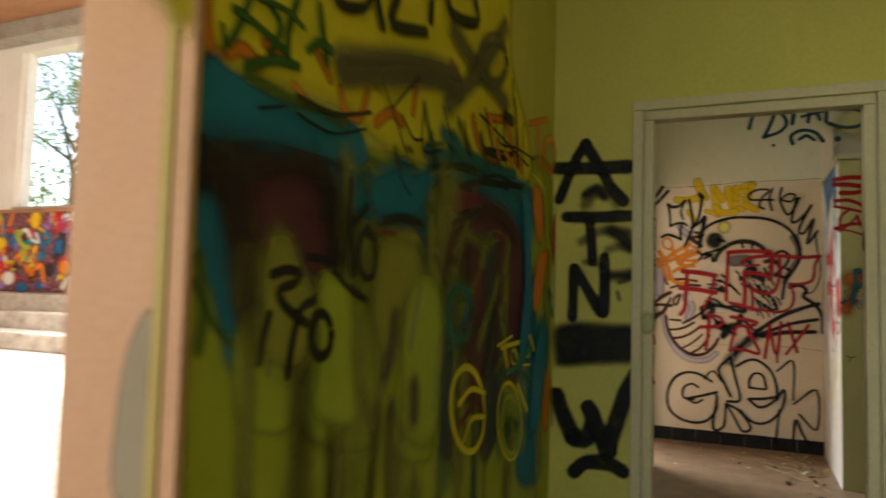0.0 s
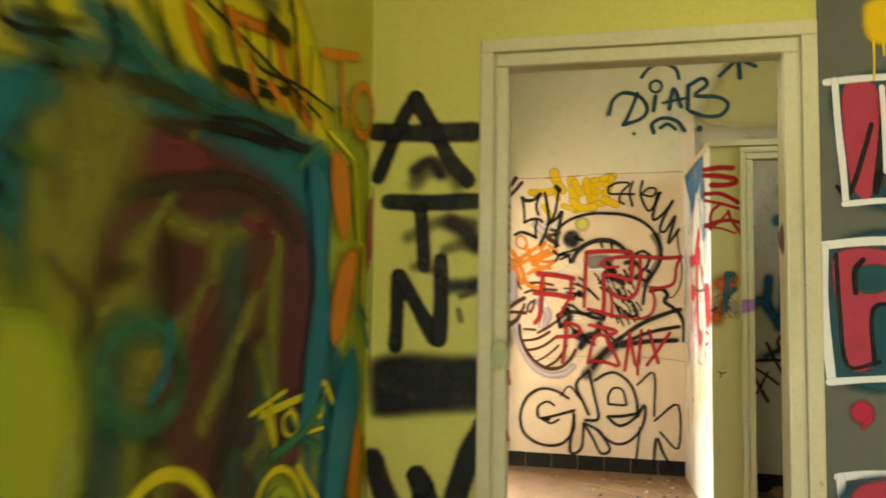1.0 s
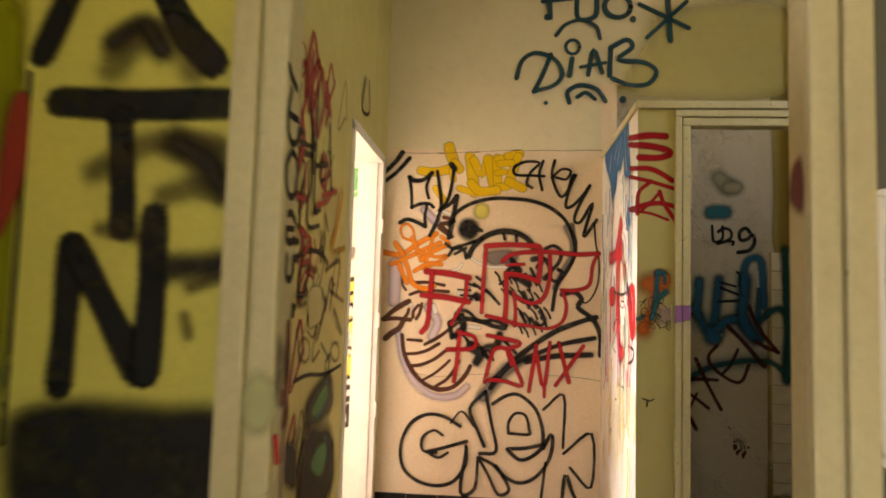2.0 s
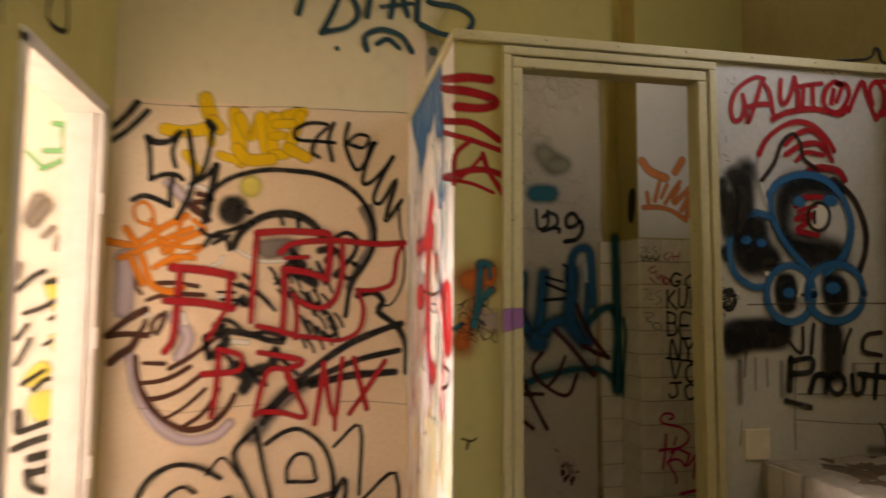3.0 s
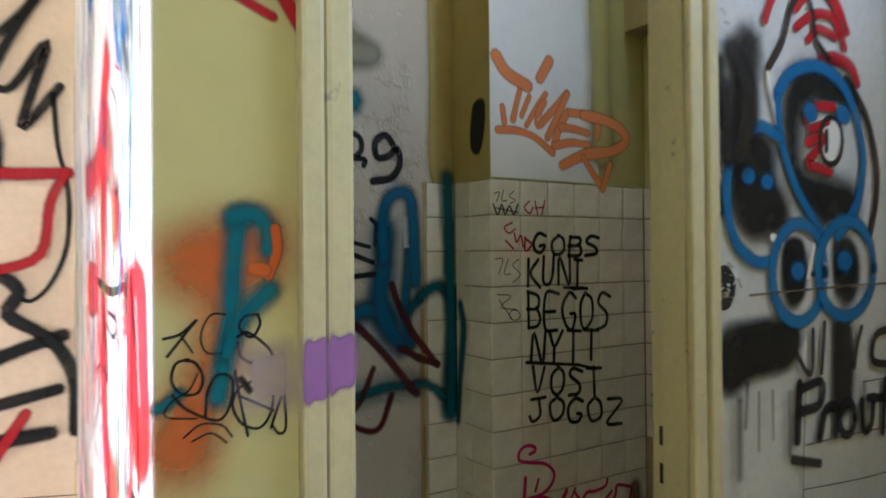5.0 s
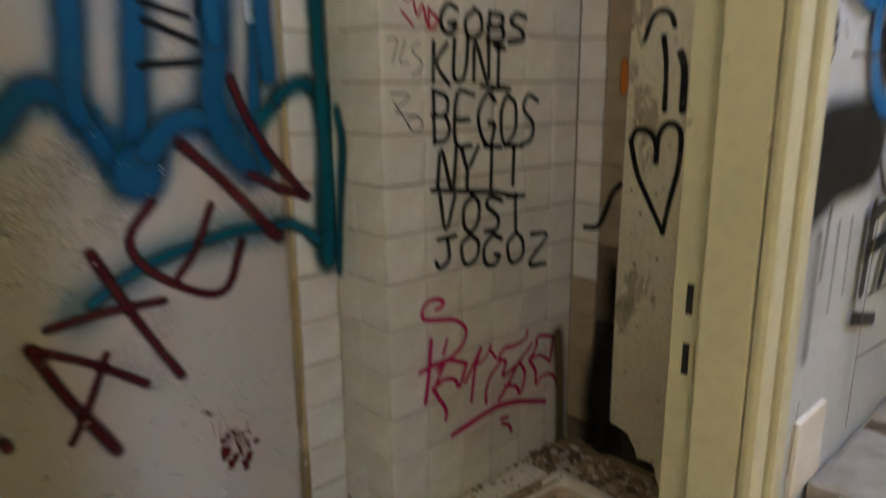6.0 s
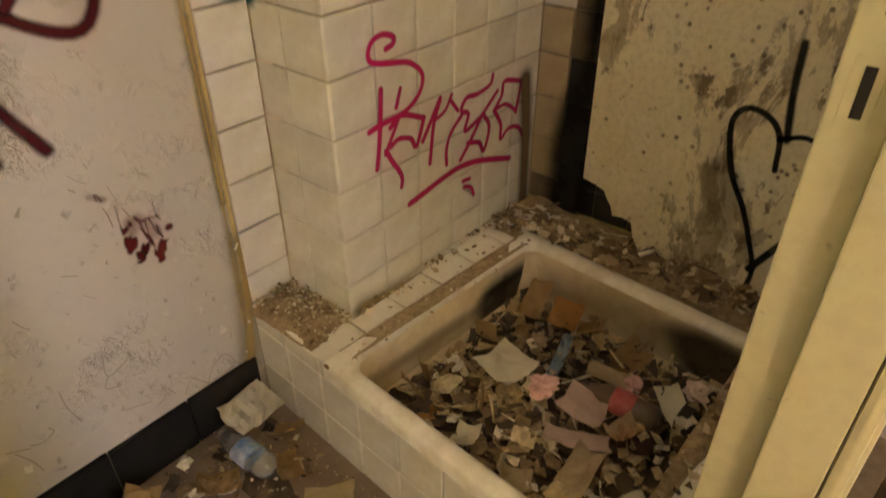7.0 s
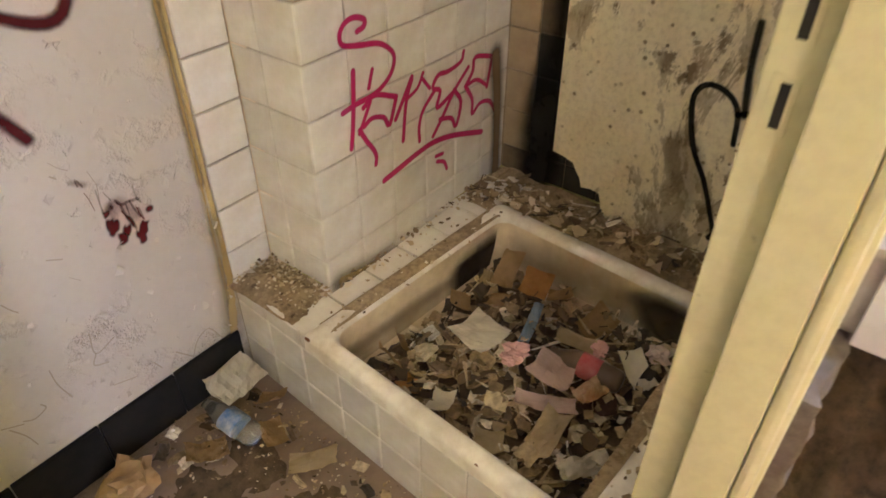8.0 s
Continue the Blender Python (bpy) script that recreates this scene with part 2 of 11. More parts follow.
def holed_wall(name, mat, along, face, back, u0, u1, z0, z1, openings=()):
    """A wall along x or y between the planes face and back, with openings (u0, u1, z0, z1) through it."""
    us = sorted({u0, u1, *[u for o in openings for u in o[:2]]})
    zs = sorted({z0, z1, *[z for o in openings for z in o[2:]]})
    solid = {}
    for i in range(len(us) - 1):
        for j in range(len(zs) - 1):
            cu, cz = (us[i] + us[i + 1]) / 2, (zs[j] + zs[j + 1]) / 2
            solid[i, j] = not any(a < cu < b and c < cz < d for a, b, c, d in openings)
    bm = bmesh.new()

    def quad(pts):
        vs = [bm.verts.new((u, w, z) if along == "x" else (w, u, z)) for u, w, z in pts]
        bm.faces.new(vs)

    for (i, j), s in solid.items():
        if not s:
            continue
        a, b, c, d = us[i], us[i + 1], zs[j], zs[j + 1]
        for w in (face, back):
            quad([(a, w, c), (b, w, c), (b, w, d), (a, w, d)])
        if not solid.get((i - 1, j)):
            quad([(a, face, c), (a, back, c), (a, back, d), (a, face, d)])
        if not solid.get((i + 1, j)):
            quad([(b, face, c), (b, back, c), (b, back, d), (b, face, d)])
        if not solid.get((i, j - 1)):
            quad([(a, face, c), (b, face, c), (b, back, c), (a, back, c)])
        if not solid.get((i, j + 1)):
            quad([(a, face, d), (b, face, d), (b, back, d), (a, back, d)])
    bmesh.ops.remove_doubles(bm, verts=bm.verts, dist=1e-5)
    ob = link(name, bm, mat)
    return tagged(ob, kind="structure")


def thing(name, label, category, group="", kind=""):
    return tagged(new(name), label, category, group, kind)

# ---------------------------------------------------------------- plan
XA, XC, XLB = -0.171, -0.091, -0.44     # left wall: corridor face, second room's face, hall face
YB, YBB = 3.474, 3.53                   # wall with the first doorway
YD, YDB = 6.546, 6.80                   # end wall
YG = 6.596                              # end wall inside the cubicle
XE = 1.246                              # outer face of the cubicle's side
YF, YFB = 5.496, 5.575                  # cubicle front
XR = 2.956                              # right wall
CEIL, PART = 3.2, 2.165                 # ceiling, height of the low partition
XH = 3.0                                # face of the render on the cubicle's right wall
XT = 3.058                              # bed of the wall tiles beside it
LOW = -0.085                            # sunken floor of the cubicle

floor = boxes("floor", M_FLOOR, None, (XLB, -3.2, -0.14, 3.3, YF + 0.02, 0.0), (XLB, YF + 0.02, -0.14, XE + 0.04, YDB, 0.0))
tagged(floor, "brown dusty floor with scattered dirt", "floor", kind="structure")
cubicle_floor = boxes("floor_cubicle", M_FLOOR, None, (XE + 0.04, YF + 0.02, LOW - 0.055, XH, YG, LOW))
tagged(cubicle_floor, "dirty sunken floor of the shower cubicle", "floor", kind="structure")
hall_floor = boxes("floor_hall", M_HALLFLOOR, None, (-16, -3.2, -0.14, XLB, 10.2, -0.002))
tagged(hall_floor, "pale sunlit dusty hall floor", "floor", kind="structure")
ceiling = boxes("ceiling", M_CEIL, None, (XLB, -3.2, CEIL, 3.3, YDB, CEIL + 0.15))
tagged(ceiling, "stained pale ceiling", "ceiling", kind="structure")

wall_left = holed_wall("wall_left", M_OLIVE, "y", XA, XLB, 1.195, YB, 0, CEIL)
tagged(wall_left, "corridor wall with a thick sprayed mural", "wall")
# The high second opening is added, unseen, only to hold the west lamp.
wall_side = holed_wall("wall_side", M_CREAM, "y", XC, XC - 0.13, YBB, YD, 0, CEIL, [(5.585, 6.44, 0, 2.13), (3.60, 4.03, 2.05, 2.95)])
tagged(wall_side, "cream wall covered in blurred tags, with a doorway", "wall")
wall_door = holed_wall("wall_door", M_OLIVE, "x", YB, YBB, XLB, XR, 0, CEIL, [(0.256, 1.131, 0, 2.045)])
tagged(wall_door, "olive yellow painted wall with a doorway", "wall")
wall_end = holed_wall("wall_end", M_PEACH, "x", YD, YDB, -1.0, XR, -0.14, CEIL, [(XE + 0.08, 2.362, LOW, 2.62)])
tagged(wall_end, "peach painted end wall with black and red graffiti", "wall")
# The small high opening is an unseen addition for the east lamp.
wall_right = holed_wall("wall_right", M_OCHREWALL, "y", XR, XR + 0.25, YBB, YDB, -0.14, CEIL, [(YFB, YG, LOW, PART), (4.30, 5.03, 2.49, 3.09)])
tagged(wall_right, "dirty cream wall of the second room", "wall")
wall_east = holed_wall("wall_east", M_OLIVE, "y", 2.6, 2.8, -3.0, YB, 0, CEIL)
# Opening added behind the view, as wide as its lamp needs.
wall_south = holed_wall("wall_south", M_HALL, "x", -3.0, -3.2, -16, 2.8, 0, 6.6, [(-6.0, 2.2, 0.95, 2.95)])
HALL_WINDOWS = ((-13.5, -10.6), (-10.1, -7.2), (-6.7, -3.8), (-3.3, -0.9))
wall_hall_north = holed_wall("wall_hall_north", M_HALL, "x", 9.65, 10.0, -16, XLB, 0, 6.6,
                             [(a, b, 2.75, 6.1) for a, b in HALL_WINDOWS])
wall_hall_west = holed_wall("wall_hall_west", M_HALL, "y", -16, -16.3, -3.2, 10.0, 0, 6.6)
wall_hall_upper = holed_wall("wall_hall_upper", M_HALL, "y", XLB + 0.3, XLB, -3.0, 9.65, CEIL + 0.15, 6.6)
wall_hall_low = holed_wall("wall_hall_low", M_HALL, "y", XLB + 0.3, XLB, YDB, 9.65, 0, CEIL + 0.15)
hall_ceiling = boxes("ceiling_hall", M_PLANK, None, (-16, -3.2, 6.6, XLB + 0.3, 10.0, 6.8))
tagged(hall_ceiling, "brown plank ceiling of the hall", "ceiling", kind="structure")

# cubicle walls; the end wall is cut back a little inside it
cubicle_back = boxes("wall_cubicle_back", M_BATHWALL, None, (XE + 0.08, YG, LOW, 2.362, YDB, 2.62))
tagged(cubicle_back, "peeling dirty white wall inside the cubicle", "wall", kind="structure")
cubicle_front = holed_wall("wall_cubicle_front", M_WHITEWALL, "x", YF, YFB, XE, XR, LOW, PART, [(1.434, 2.168, LOW, 2.128)])
tagged(cubicle_front, "low white partition wall with a sprayed mural", "wall")
cubicle_side = holed_wall("wall_cubicle_side", M_CREAM, "y", XE, XE + 0.08, YFB, YD, LOW, PART)
tagged(cubicle_side, "narrow side wall splashed with bright paint", "wall")
cubicle_right = boxes("wall_cubicle_right", M_CREAM, None, (XT, YFB, LOW, XR + 0.25, YG, PART))
tagged(cubicle_right, "wall with corner tiles, cream paint above and bare render", "wall", kind="structure")
# thick coat of bare render, broken away at its lower corner
bm = bmesh.new()
outline = [(YFB, 0.0), (YFB, 1.60), (6.04, 1.606), (6.199, 1.60), (6.201, 1.1), (6.205, 0.72), (6.203, 0.327), (6.172, 0.322), (6.143, 0.313), (6.131, 0.292), (6.119, 0.277), (6.111, 0.251), (6.084, 0.256),
           (6.059, 0.251), (6.052, 0.226), (6.047, 0.203), (6.029, 0.186), (6.013, 0.163), (6.03, 0.10), (6.03, 0.0)]
face = bm.faces.new([bm.verts.new((XH, y, z)) for y, z in outline])
ext = bmesh.ops.extrude_face_region(bm, geom=[face])
bmesh.ops.translate(bm, vec=(XT - 0.001 - XH, 0, 0), verts=[v for v in ext["geom"] if isinstance(v, bmesh.types.BMVert)])
part("render_coat", bm, M_SCORCH, cubicle_right, "bare pitted beige render with scorch marks")
pilaster = boxes("wall_pilaster", M_CREAM, None, (2.368, 6.398, LOW, XR, YD, CEIL), (XR, 6.398, LOW, XT, YG, PART),
                 (2.358, 6.388, 1.613, XT, 6.3975, PART), (2.358, 6.388, PART + 0.001, XR, 6.3975, CEIL), (2.358, 6.398, 1.613, 2.3675, YG, PART), (2.358, 6.398, PART + 0.001, 2.3675, YG, CEIL))
tagged(pilaster, "square wall pier, painted above and tiled below", "wall", kind="structure")

# ---------------------------------------------------------------- door frames
def door_frame(name, x0, x1, top, y0, y1, flat_w, bead_w, label, step=0.055, sink=0.007):
    """A painted wooden frame round the opening x0..x1 up to top: lining with a rebate that starts step behind the face
    and lies sink deeper, a flat face board with a rounded inner edge, a groove and a raised outer bead."""
    f = thing(name, label, "door frame", kind="structure")
    front, deep = y0 - 0.016, 0.045
    for side, x in ((-1, x0), (1, x1)):
        bm = bmesh.new()
        a, b = sorted((x, x + side * deep))
        box(bm, a, y0 + 0.001, 0, b, y0 + step, top + 0.001, 0.002)
        a, b = sorted((x + side * sink, x + side * deep))
        box(bm, a, y0 + step + 0.0005, 0, b, y1, top + sink, 0.002)
        part("jamb", bm, M_FRAME, f)
    bm = bmesh.new()
    box(bm, x0 - deep, y0 + 0.001, top + 0.001, x1 + deep, y0 + step, top + deep, 0.002)
    box(bm, x0 - deep, y0 + step + 0.0005, top + sink, x1 + deep, y1, top + deep, 0.002)
    part("head", bm, M_FRAME, f)
    w = flat_w + bead_w
    for side, x in ((-1, x0), (1, x1)):
        bm = bmesh.new()
        a, b = sorted((x, x + side * (flat_w - 0.004)))
        box(bm, a, front, 0, b, y0, top, 0.007)
        part("face_board", bm, M_FRAME, f)
        bm = bmesh.new()
        a, b = sorted((x + side * flat_w, x + side * w))
        box(bm, a, front - 0.007, 0, b, y0, top + flat_w, 0.006)
        a, b = sorted((x + side * (flat_w - 0.003), x + side * flat_w))
        box(bm, a, front + 0.009, 0, b, y0, top + flat_w, 0.0)
        part("architrave", bm, M_FRAME, f)
    part("face_board", box(bmesh.new(), x0 - flat_w + 0.004, front + 0.0006, top + 0.0005, x1 + flat_w - 0.004, y0, top + flat_w - 0.004, 0.006), M_FRAME, f)
    part("architrave", box(bmesh.new(), x0 - w, front - 0.0066, top + flat_w, x1 + w, y0, top + w, 0.006), M_FRAME, f)
    return f


door_1 = door_frame("door_1", 0.290, 1.093, 2.010, YB, YBB + 0.006, 0.047, 0.045, "yellowed moulded wooden door frame without a door", 0.058, 0.001)
door_2 = door_frame("door_2", 1.477, 2.125, 2.085, YF, YFB + 0.022, 0.041, 0.030, "yellowed moulded wooden frame of the shower cubicle", 0.055, 0.027)

# ---------------------------------------------------------------- paint
def paint(name, colour, rough=0.5, cover=0.99):
    """Aerosol or brushed paint. The first texture coordinate says how thick it lies, the second how soft its rim is."""
    m, nt, b = mat_nodes(name)
    uv = nt.nodes.new("ShaderNodeUVMap")
    sep = nt.nodes.new("ShaderNodeSeparateXYZ")
    nt.links.new(uv.outputs[0], sep.inputs[0])
    fine = noise_of(nt, 160, 3, 0.7)
    mid = noise_of(nt, 14, 4, 0.6)
    wob = nt.nodes.new("ShaderNodeMath")
    wob.operation = "MULTIPLY_ADD"
    wob.inputs[1].default_value = 0.22
    nt.links.new(fine, wob.inputs[0])
    nt.links.new(sep.outputs[0], wob.inputs[2])
    sub = nt.nodes.new("ShaderNodeMath")
    sub.operation = "SUBTRACT"
    sub.inputs[1].default_value = 0.11
    nt.links.new(wob.outputs[0], sub.inputs[0])
    mr = nt.nodes.new("ShaderNodeMapRange")
    mr.interpolation_type = "SMOOTHSTEP"
    nt.links.new(sub.outputs[0], mr.inputs[0])
    nt.links.new(sep.outputs[1], mr.inputs[2])
    thin = ramp(nt, mid, [(0.25, cover * 0.82), (0.6, cover)])
    mul = nt.nodes.new("ShaderNodeMath")
    mul.operation = "MULTIPLY"
    nt.links.new(mr.outputs[0], mul.inputs[0])
    nt.links.new(thin, mul.inputs[1])
    c = mixc(nt, ramp(nt, mid, [(0.35, 0.0), (0.75, 0.55)]), colour, tuple(min(1.0, v * 0.72 + 0.012) for v in colour))
    nt.links.new(c, b.inputs["Base Color"])
    b.inputs["Roughness"].default_value = rough
    b.inputs["Specular IOR Level"].default_value = 0.12
    nt.links.new(mul.outputs[0], b.inputs["Alpha"])
    return m


BLACK, BLACKSOFT = paint("black_spray", (0.012, 0.012, 0.012)), paint("thin_black_spray", (0.025, 0.022, 0.018))
RED, BRIGHTRED, DARKRED = paint("red_spray", (0.40, 0.012, 0.02)), paint("bright_red_paint", (0.62, 0.025, 0.035)), paint("dark_red_spray", (0.16, 0.02, 0.02))
CRIMSON, PINK, ROSE = paint("crimson_marker", (0.42, 0.02, 0.06)), paint("crimson_pink_marker", (0.50, 0.012, 0.11), 0.35), paint("rose_paint", (0.42, 0.045, 0.075))
MAROON, BLOOD = paint("maroon_spray", (0.085, 0.008, 0.010)), paint("dried_dark_red", (0.11, 0.008, 0.008), 0.4)
BROWN, DARKBROWN = paint("brown_spray", (0.095, 0.032, 0.018)), paint("dark_brown_spray", (0.035, 0.02, 0.016))
YELLOW, YELLOWDIM = paint("yellow_spray", (0.78, 0.50, 0.02)), paint("pale_yellow_paint", (0.68, 0.62, 0.14))
ORANGE, MORANGE, MORANGE2, MORANGE3 = paint("orange_spray", (0.80, 0.24, 0.02)), paint("dirty_orange_spray", (0.70, 0.22, 0.03)), paint("rust_orange_spray", (0.55, 0.12, 0.02)), paint("salmon_orange_spray", (0.72, 0.24, 0.08))
GREY, GREYSMOKE, GREYWALL, WHITE = paint("grey_spray", (0.22, 0.19, 0.17)), paint("smoke_grey_spray", (0.28, 0.26, 0.18)), paint("grey_emulsion", (0.125, 0.128, 0.108), 0.7), paint("white_paint", (0.78, 0.76, 0.72))
LILAC, VIOLET, MINT = paint("lilac_spray", (0.56, 0.48, 0.55)), paint("violet_spray", (0.34, 0.16, 0.44)), paint("mint_paint", (0.42, 0.68, 0.55))
INK, MTEAL2, TEALDARK = paint("dark_teal_spray", (0.008, 0.055, 0.08)), paint("deep_teal_spray", (0.006, 0.13, 0.17)), paint("dark_teal_paint", (0.012, 0.07, 0.09))
BLUE, BLUE2, LEAFGREEN = paint("blue_spray", (0.015, 0.13, 0.32)), paint("deep_blue_spray", (0.012, 0.11, 0.23)), paint("leaf_green_spray", (0.08, 0.22, 0.08))
MGREEN, MGREENDARK, MLIME = paint("olive_green_paint", (0.40, 0.45, 0.05)), paint("dark_green_spray", (0.035, 0.12, 0.025)), paint("lime_green_paint", (0.42, 0.50, 0.06))
MYELLOW, MDARK = paint("mural_yellow", (0.80, 0.68, 0.05)), paint("mural_dark_brown", (0.045, 0.032, 0.028))
MTEAL, MTEALGREEN, MGREENDARK2 = paint("mural_teal", (0.016, 0.19, 0.31)), paint("mural_sea_green", (0.04, 0.20, 0.12)), paint("thin_green_spray", (0.09, 0.17, 0.03), 0.5, 0.75)
MKHAKI, KHAKITHIN, LIMEPALE = paint("mural_khaki", (0.34, 0.33, 0.06), 0.5, 0.9), paint("thin_khaki_spray", (0.31, 0.31, 0.07), 0.5, 0.62), paint("pale_lime_spray", (0.50, 0.55, 0.22), 0.5, 0.6)
MPLUM, ROSEDARK, GREYTHIN = paint("mural_plum", (0.12, 0.035, 0.055), 0.5, 0.92), paint("dark_rose_spray", (0.20, 0.035, 0.06), 0.5, 0.8), paint("thin_grey_brown", (0.14, 0.12, 0.07), 0.5, 0.8)
REDTHIN, DARKTHIN, ORANGETHIN = paint("thin_red_spray", (0.40, 0.045, 0.05), 0.5, 0.85), paint("thin_dark_spray", (0.05, 0.035, 0.02), 0.5, 0.6), paint("thin_ochre_spray", (0.55, 0.27, 0.03), 0.5, 0.7)
OCHRETHIN, BLOODTHIN = paint("thin_ochre_stain", (0.55, 0.38, 0.14), 0.7, 0.55), paint("thin_dark_red", (0.22, 0.03, 0.03), 0.6, 0.4)
MTEALGREEN2 = paint("thin_sea_green", (0.05, 0.20, 0.12), 0.5, 0.75)
FRESHGREEN = paint("fresh_green_spray", (0.12, 0.50, 0.20), 0.5, 0.8)
MORANGE4 = paint("bright_orange_spray", (0.78, 0.25, 0.03))
TEALMID = paint("layered_teal", (0.02, 0.16, 0.19), 0.5, 0.82)
LIMETHIN, TEALTHIN = paint("thin_lime", (0.36, 0.40, 0.07), 0.5, 0.55), paint("thin_teal", (0.03, 0.17, 0.17), 0.5, 0.5)
SOOT = paint("soot_stain", (0.016, 0.013, 0.010), 0.8)
GRIMETHIN = paint("thin_brown_grime", (0.24, 0.16, 0.08), 0.8, 0.4)
GRIME = paint("brown_grime", (0.20, 0.135, 0.07), 0.8)
VIOLETFAINT = paint("faint_violet_mist", (0.50, 0.38, 0.46), 0.5, 0.5)
BAREGREY = paint("bare_grey_render", (0.30, 0.25, 0.17), 0.9)
CREAMCOAT = paint("cream_coat", (0.55, 0.50, 0.23), 0.5)
WHITECOAT = paint("white_coat", (0.80, 0.79, 0.76), 0.5)
THINCRACK = paint("thin_crack", (0.44, 0.37, 0.28), 0.9)
DEEPTEAL = paint("darkest_teal_spray", (0.005, 0.095, 0.13))
CRACK = paint("crack_dirt", (0.14, 0.10, 0.065), 0.9, 0.75)

# painted planes: axis of the normal, place, side the paint lies on
PLANES = {"A": ("x", -0.17, 1), "C": ("x", -0.09, 1), "B": ("y", 3.473, -1), "D": ("y", 6.545, -1), "E": ("x", 1.245, -1), "F": ("y", 5.495, -1), "FF": ("y", 5.4725, -1), "FB": ("y", 5.4795, -1),
          "G": ("y", 6.595, -1), "P": ("y", 6.3868, -1), "Q": ("x", 2.3568, -1), "S": ("y", 6.5845, -1), "HT": ("x", 3.0468, -1), "H": ("x", 2.999, -1), "Z": ("y", 1.184, -1), "TL": ("y", 6.2795, -1), "TB": ("x", 2.8385, -1), "J": ("x", 0.2902, 1), "JR": ("x", 1.0928, -1), "BF": ("y", 3.4578, -1), "N": ("y", 9.64, -1), "R": ("x", 2.955, -1)}
layers = {k: 0 for k in PLANES}


def smooth_path(pts, closed=False, step=4):
    """A rounded line through the points (Catmull-Rom)."""
    p = [Vector(q) for q in pts]
    if len(p) < 3 and not closed:
        return p
    n, out = len(p), []
    for i in range(n if closed else n - 1):
        a = p[i - 1] if closed or i else p[0] * 2 - p[1]
        b, c = p[i], p[(i + 1) % n]
        d = p[(i + 2) % n] if closed or i + 2 < n else c * 2 - b
        for k in range(step):
            t = k / step
            out.append(0.5 * ((2 * b) + (c - a) * t + (2 * a - 5 * b + 4 * c - d) * t * t + (3 * b - a - 3 * c + d) * t ** 3))
    if not closed:
        out.append(p[-1])
    return out


def line(width, pts):
    return ("line", width, pts)


def fill(pts):
    return ("fill", 0, pts)


def flat(u0, u1, z0, z1):
    """A rolled patch with straight edges."""
    return ("flat", 0, [(u0, z0), (u1, z1)])


def dot(u, z, ru, rz):
    return ("fill", 0, [(u + ru * math.cos(a), z + rz * math.sin(a)) for a in [i * math.pi / 5 for i in range(10)]])


def stroke_mesh(verts, faces, cover, width, pts, soft, lift):
    """A ribbon with round ends: full cover along its middle, none at its rim."""
    path = smooth_path(pts)
    w = width * (0.62 + 0.30 * soft)
    dirs = []
    for i in range(len(path)):
        d = path[min(i + 1, len(path) - 1)] - path[max(i - 1, 0)]
        dirs.append(d.normalized() if d.length > 1e-9 else Vector((1, 0)))
    rows = []
    for i, (p, d) in enumerate(zip(path, dirs)):
        s = Vector((-d.y, d.x))
        r = w * (0.92 + 0.16 * noise.noise(Vector((p.x * 9, p.y * 9, width * 70))))
        base = len(verts)
        verts.extend([(p.x + s.x * r, p.y + s.y * r, lift), (p.x, p.y, lift), (p.x - s.x * r, p.y - s.y * r, lift)])
        cover.extend([0.0, 1.0, 0.0])
        rows.append(base)
    for a, b in zip(rows, rows[1:]):
        faces.extend([(a, b, b + 1, a + 1), (a + 1, b + 1, b + 2, a + 2)])
    for end, sign in ((0, -1), (-1, 1)):
        p, d, base = path[end], dirs[end] * sign, rows[end]
        side = Vector((-d.y, d.x)) * sign
        ring = [base]
        for k in range(1, 4):
            a = math.pi * k / 4
            q = p + (side * sign * math.cos(a) * sign + d * math.sin(a)) * w
            verts.append((q.x, q.y, lift))
            cover.append(0.0)
            ring.append(len(verts) - 1)
        ring.append(base + 2)
        for a, b in zip(ring, ring[1:]):
            faces.append((base + 1, a, b))


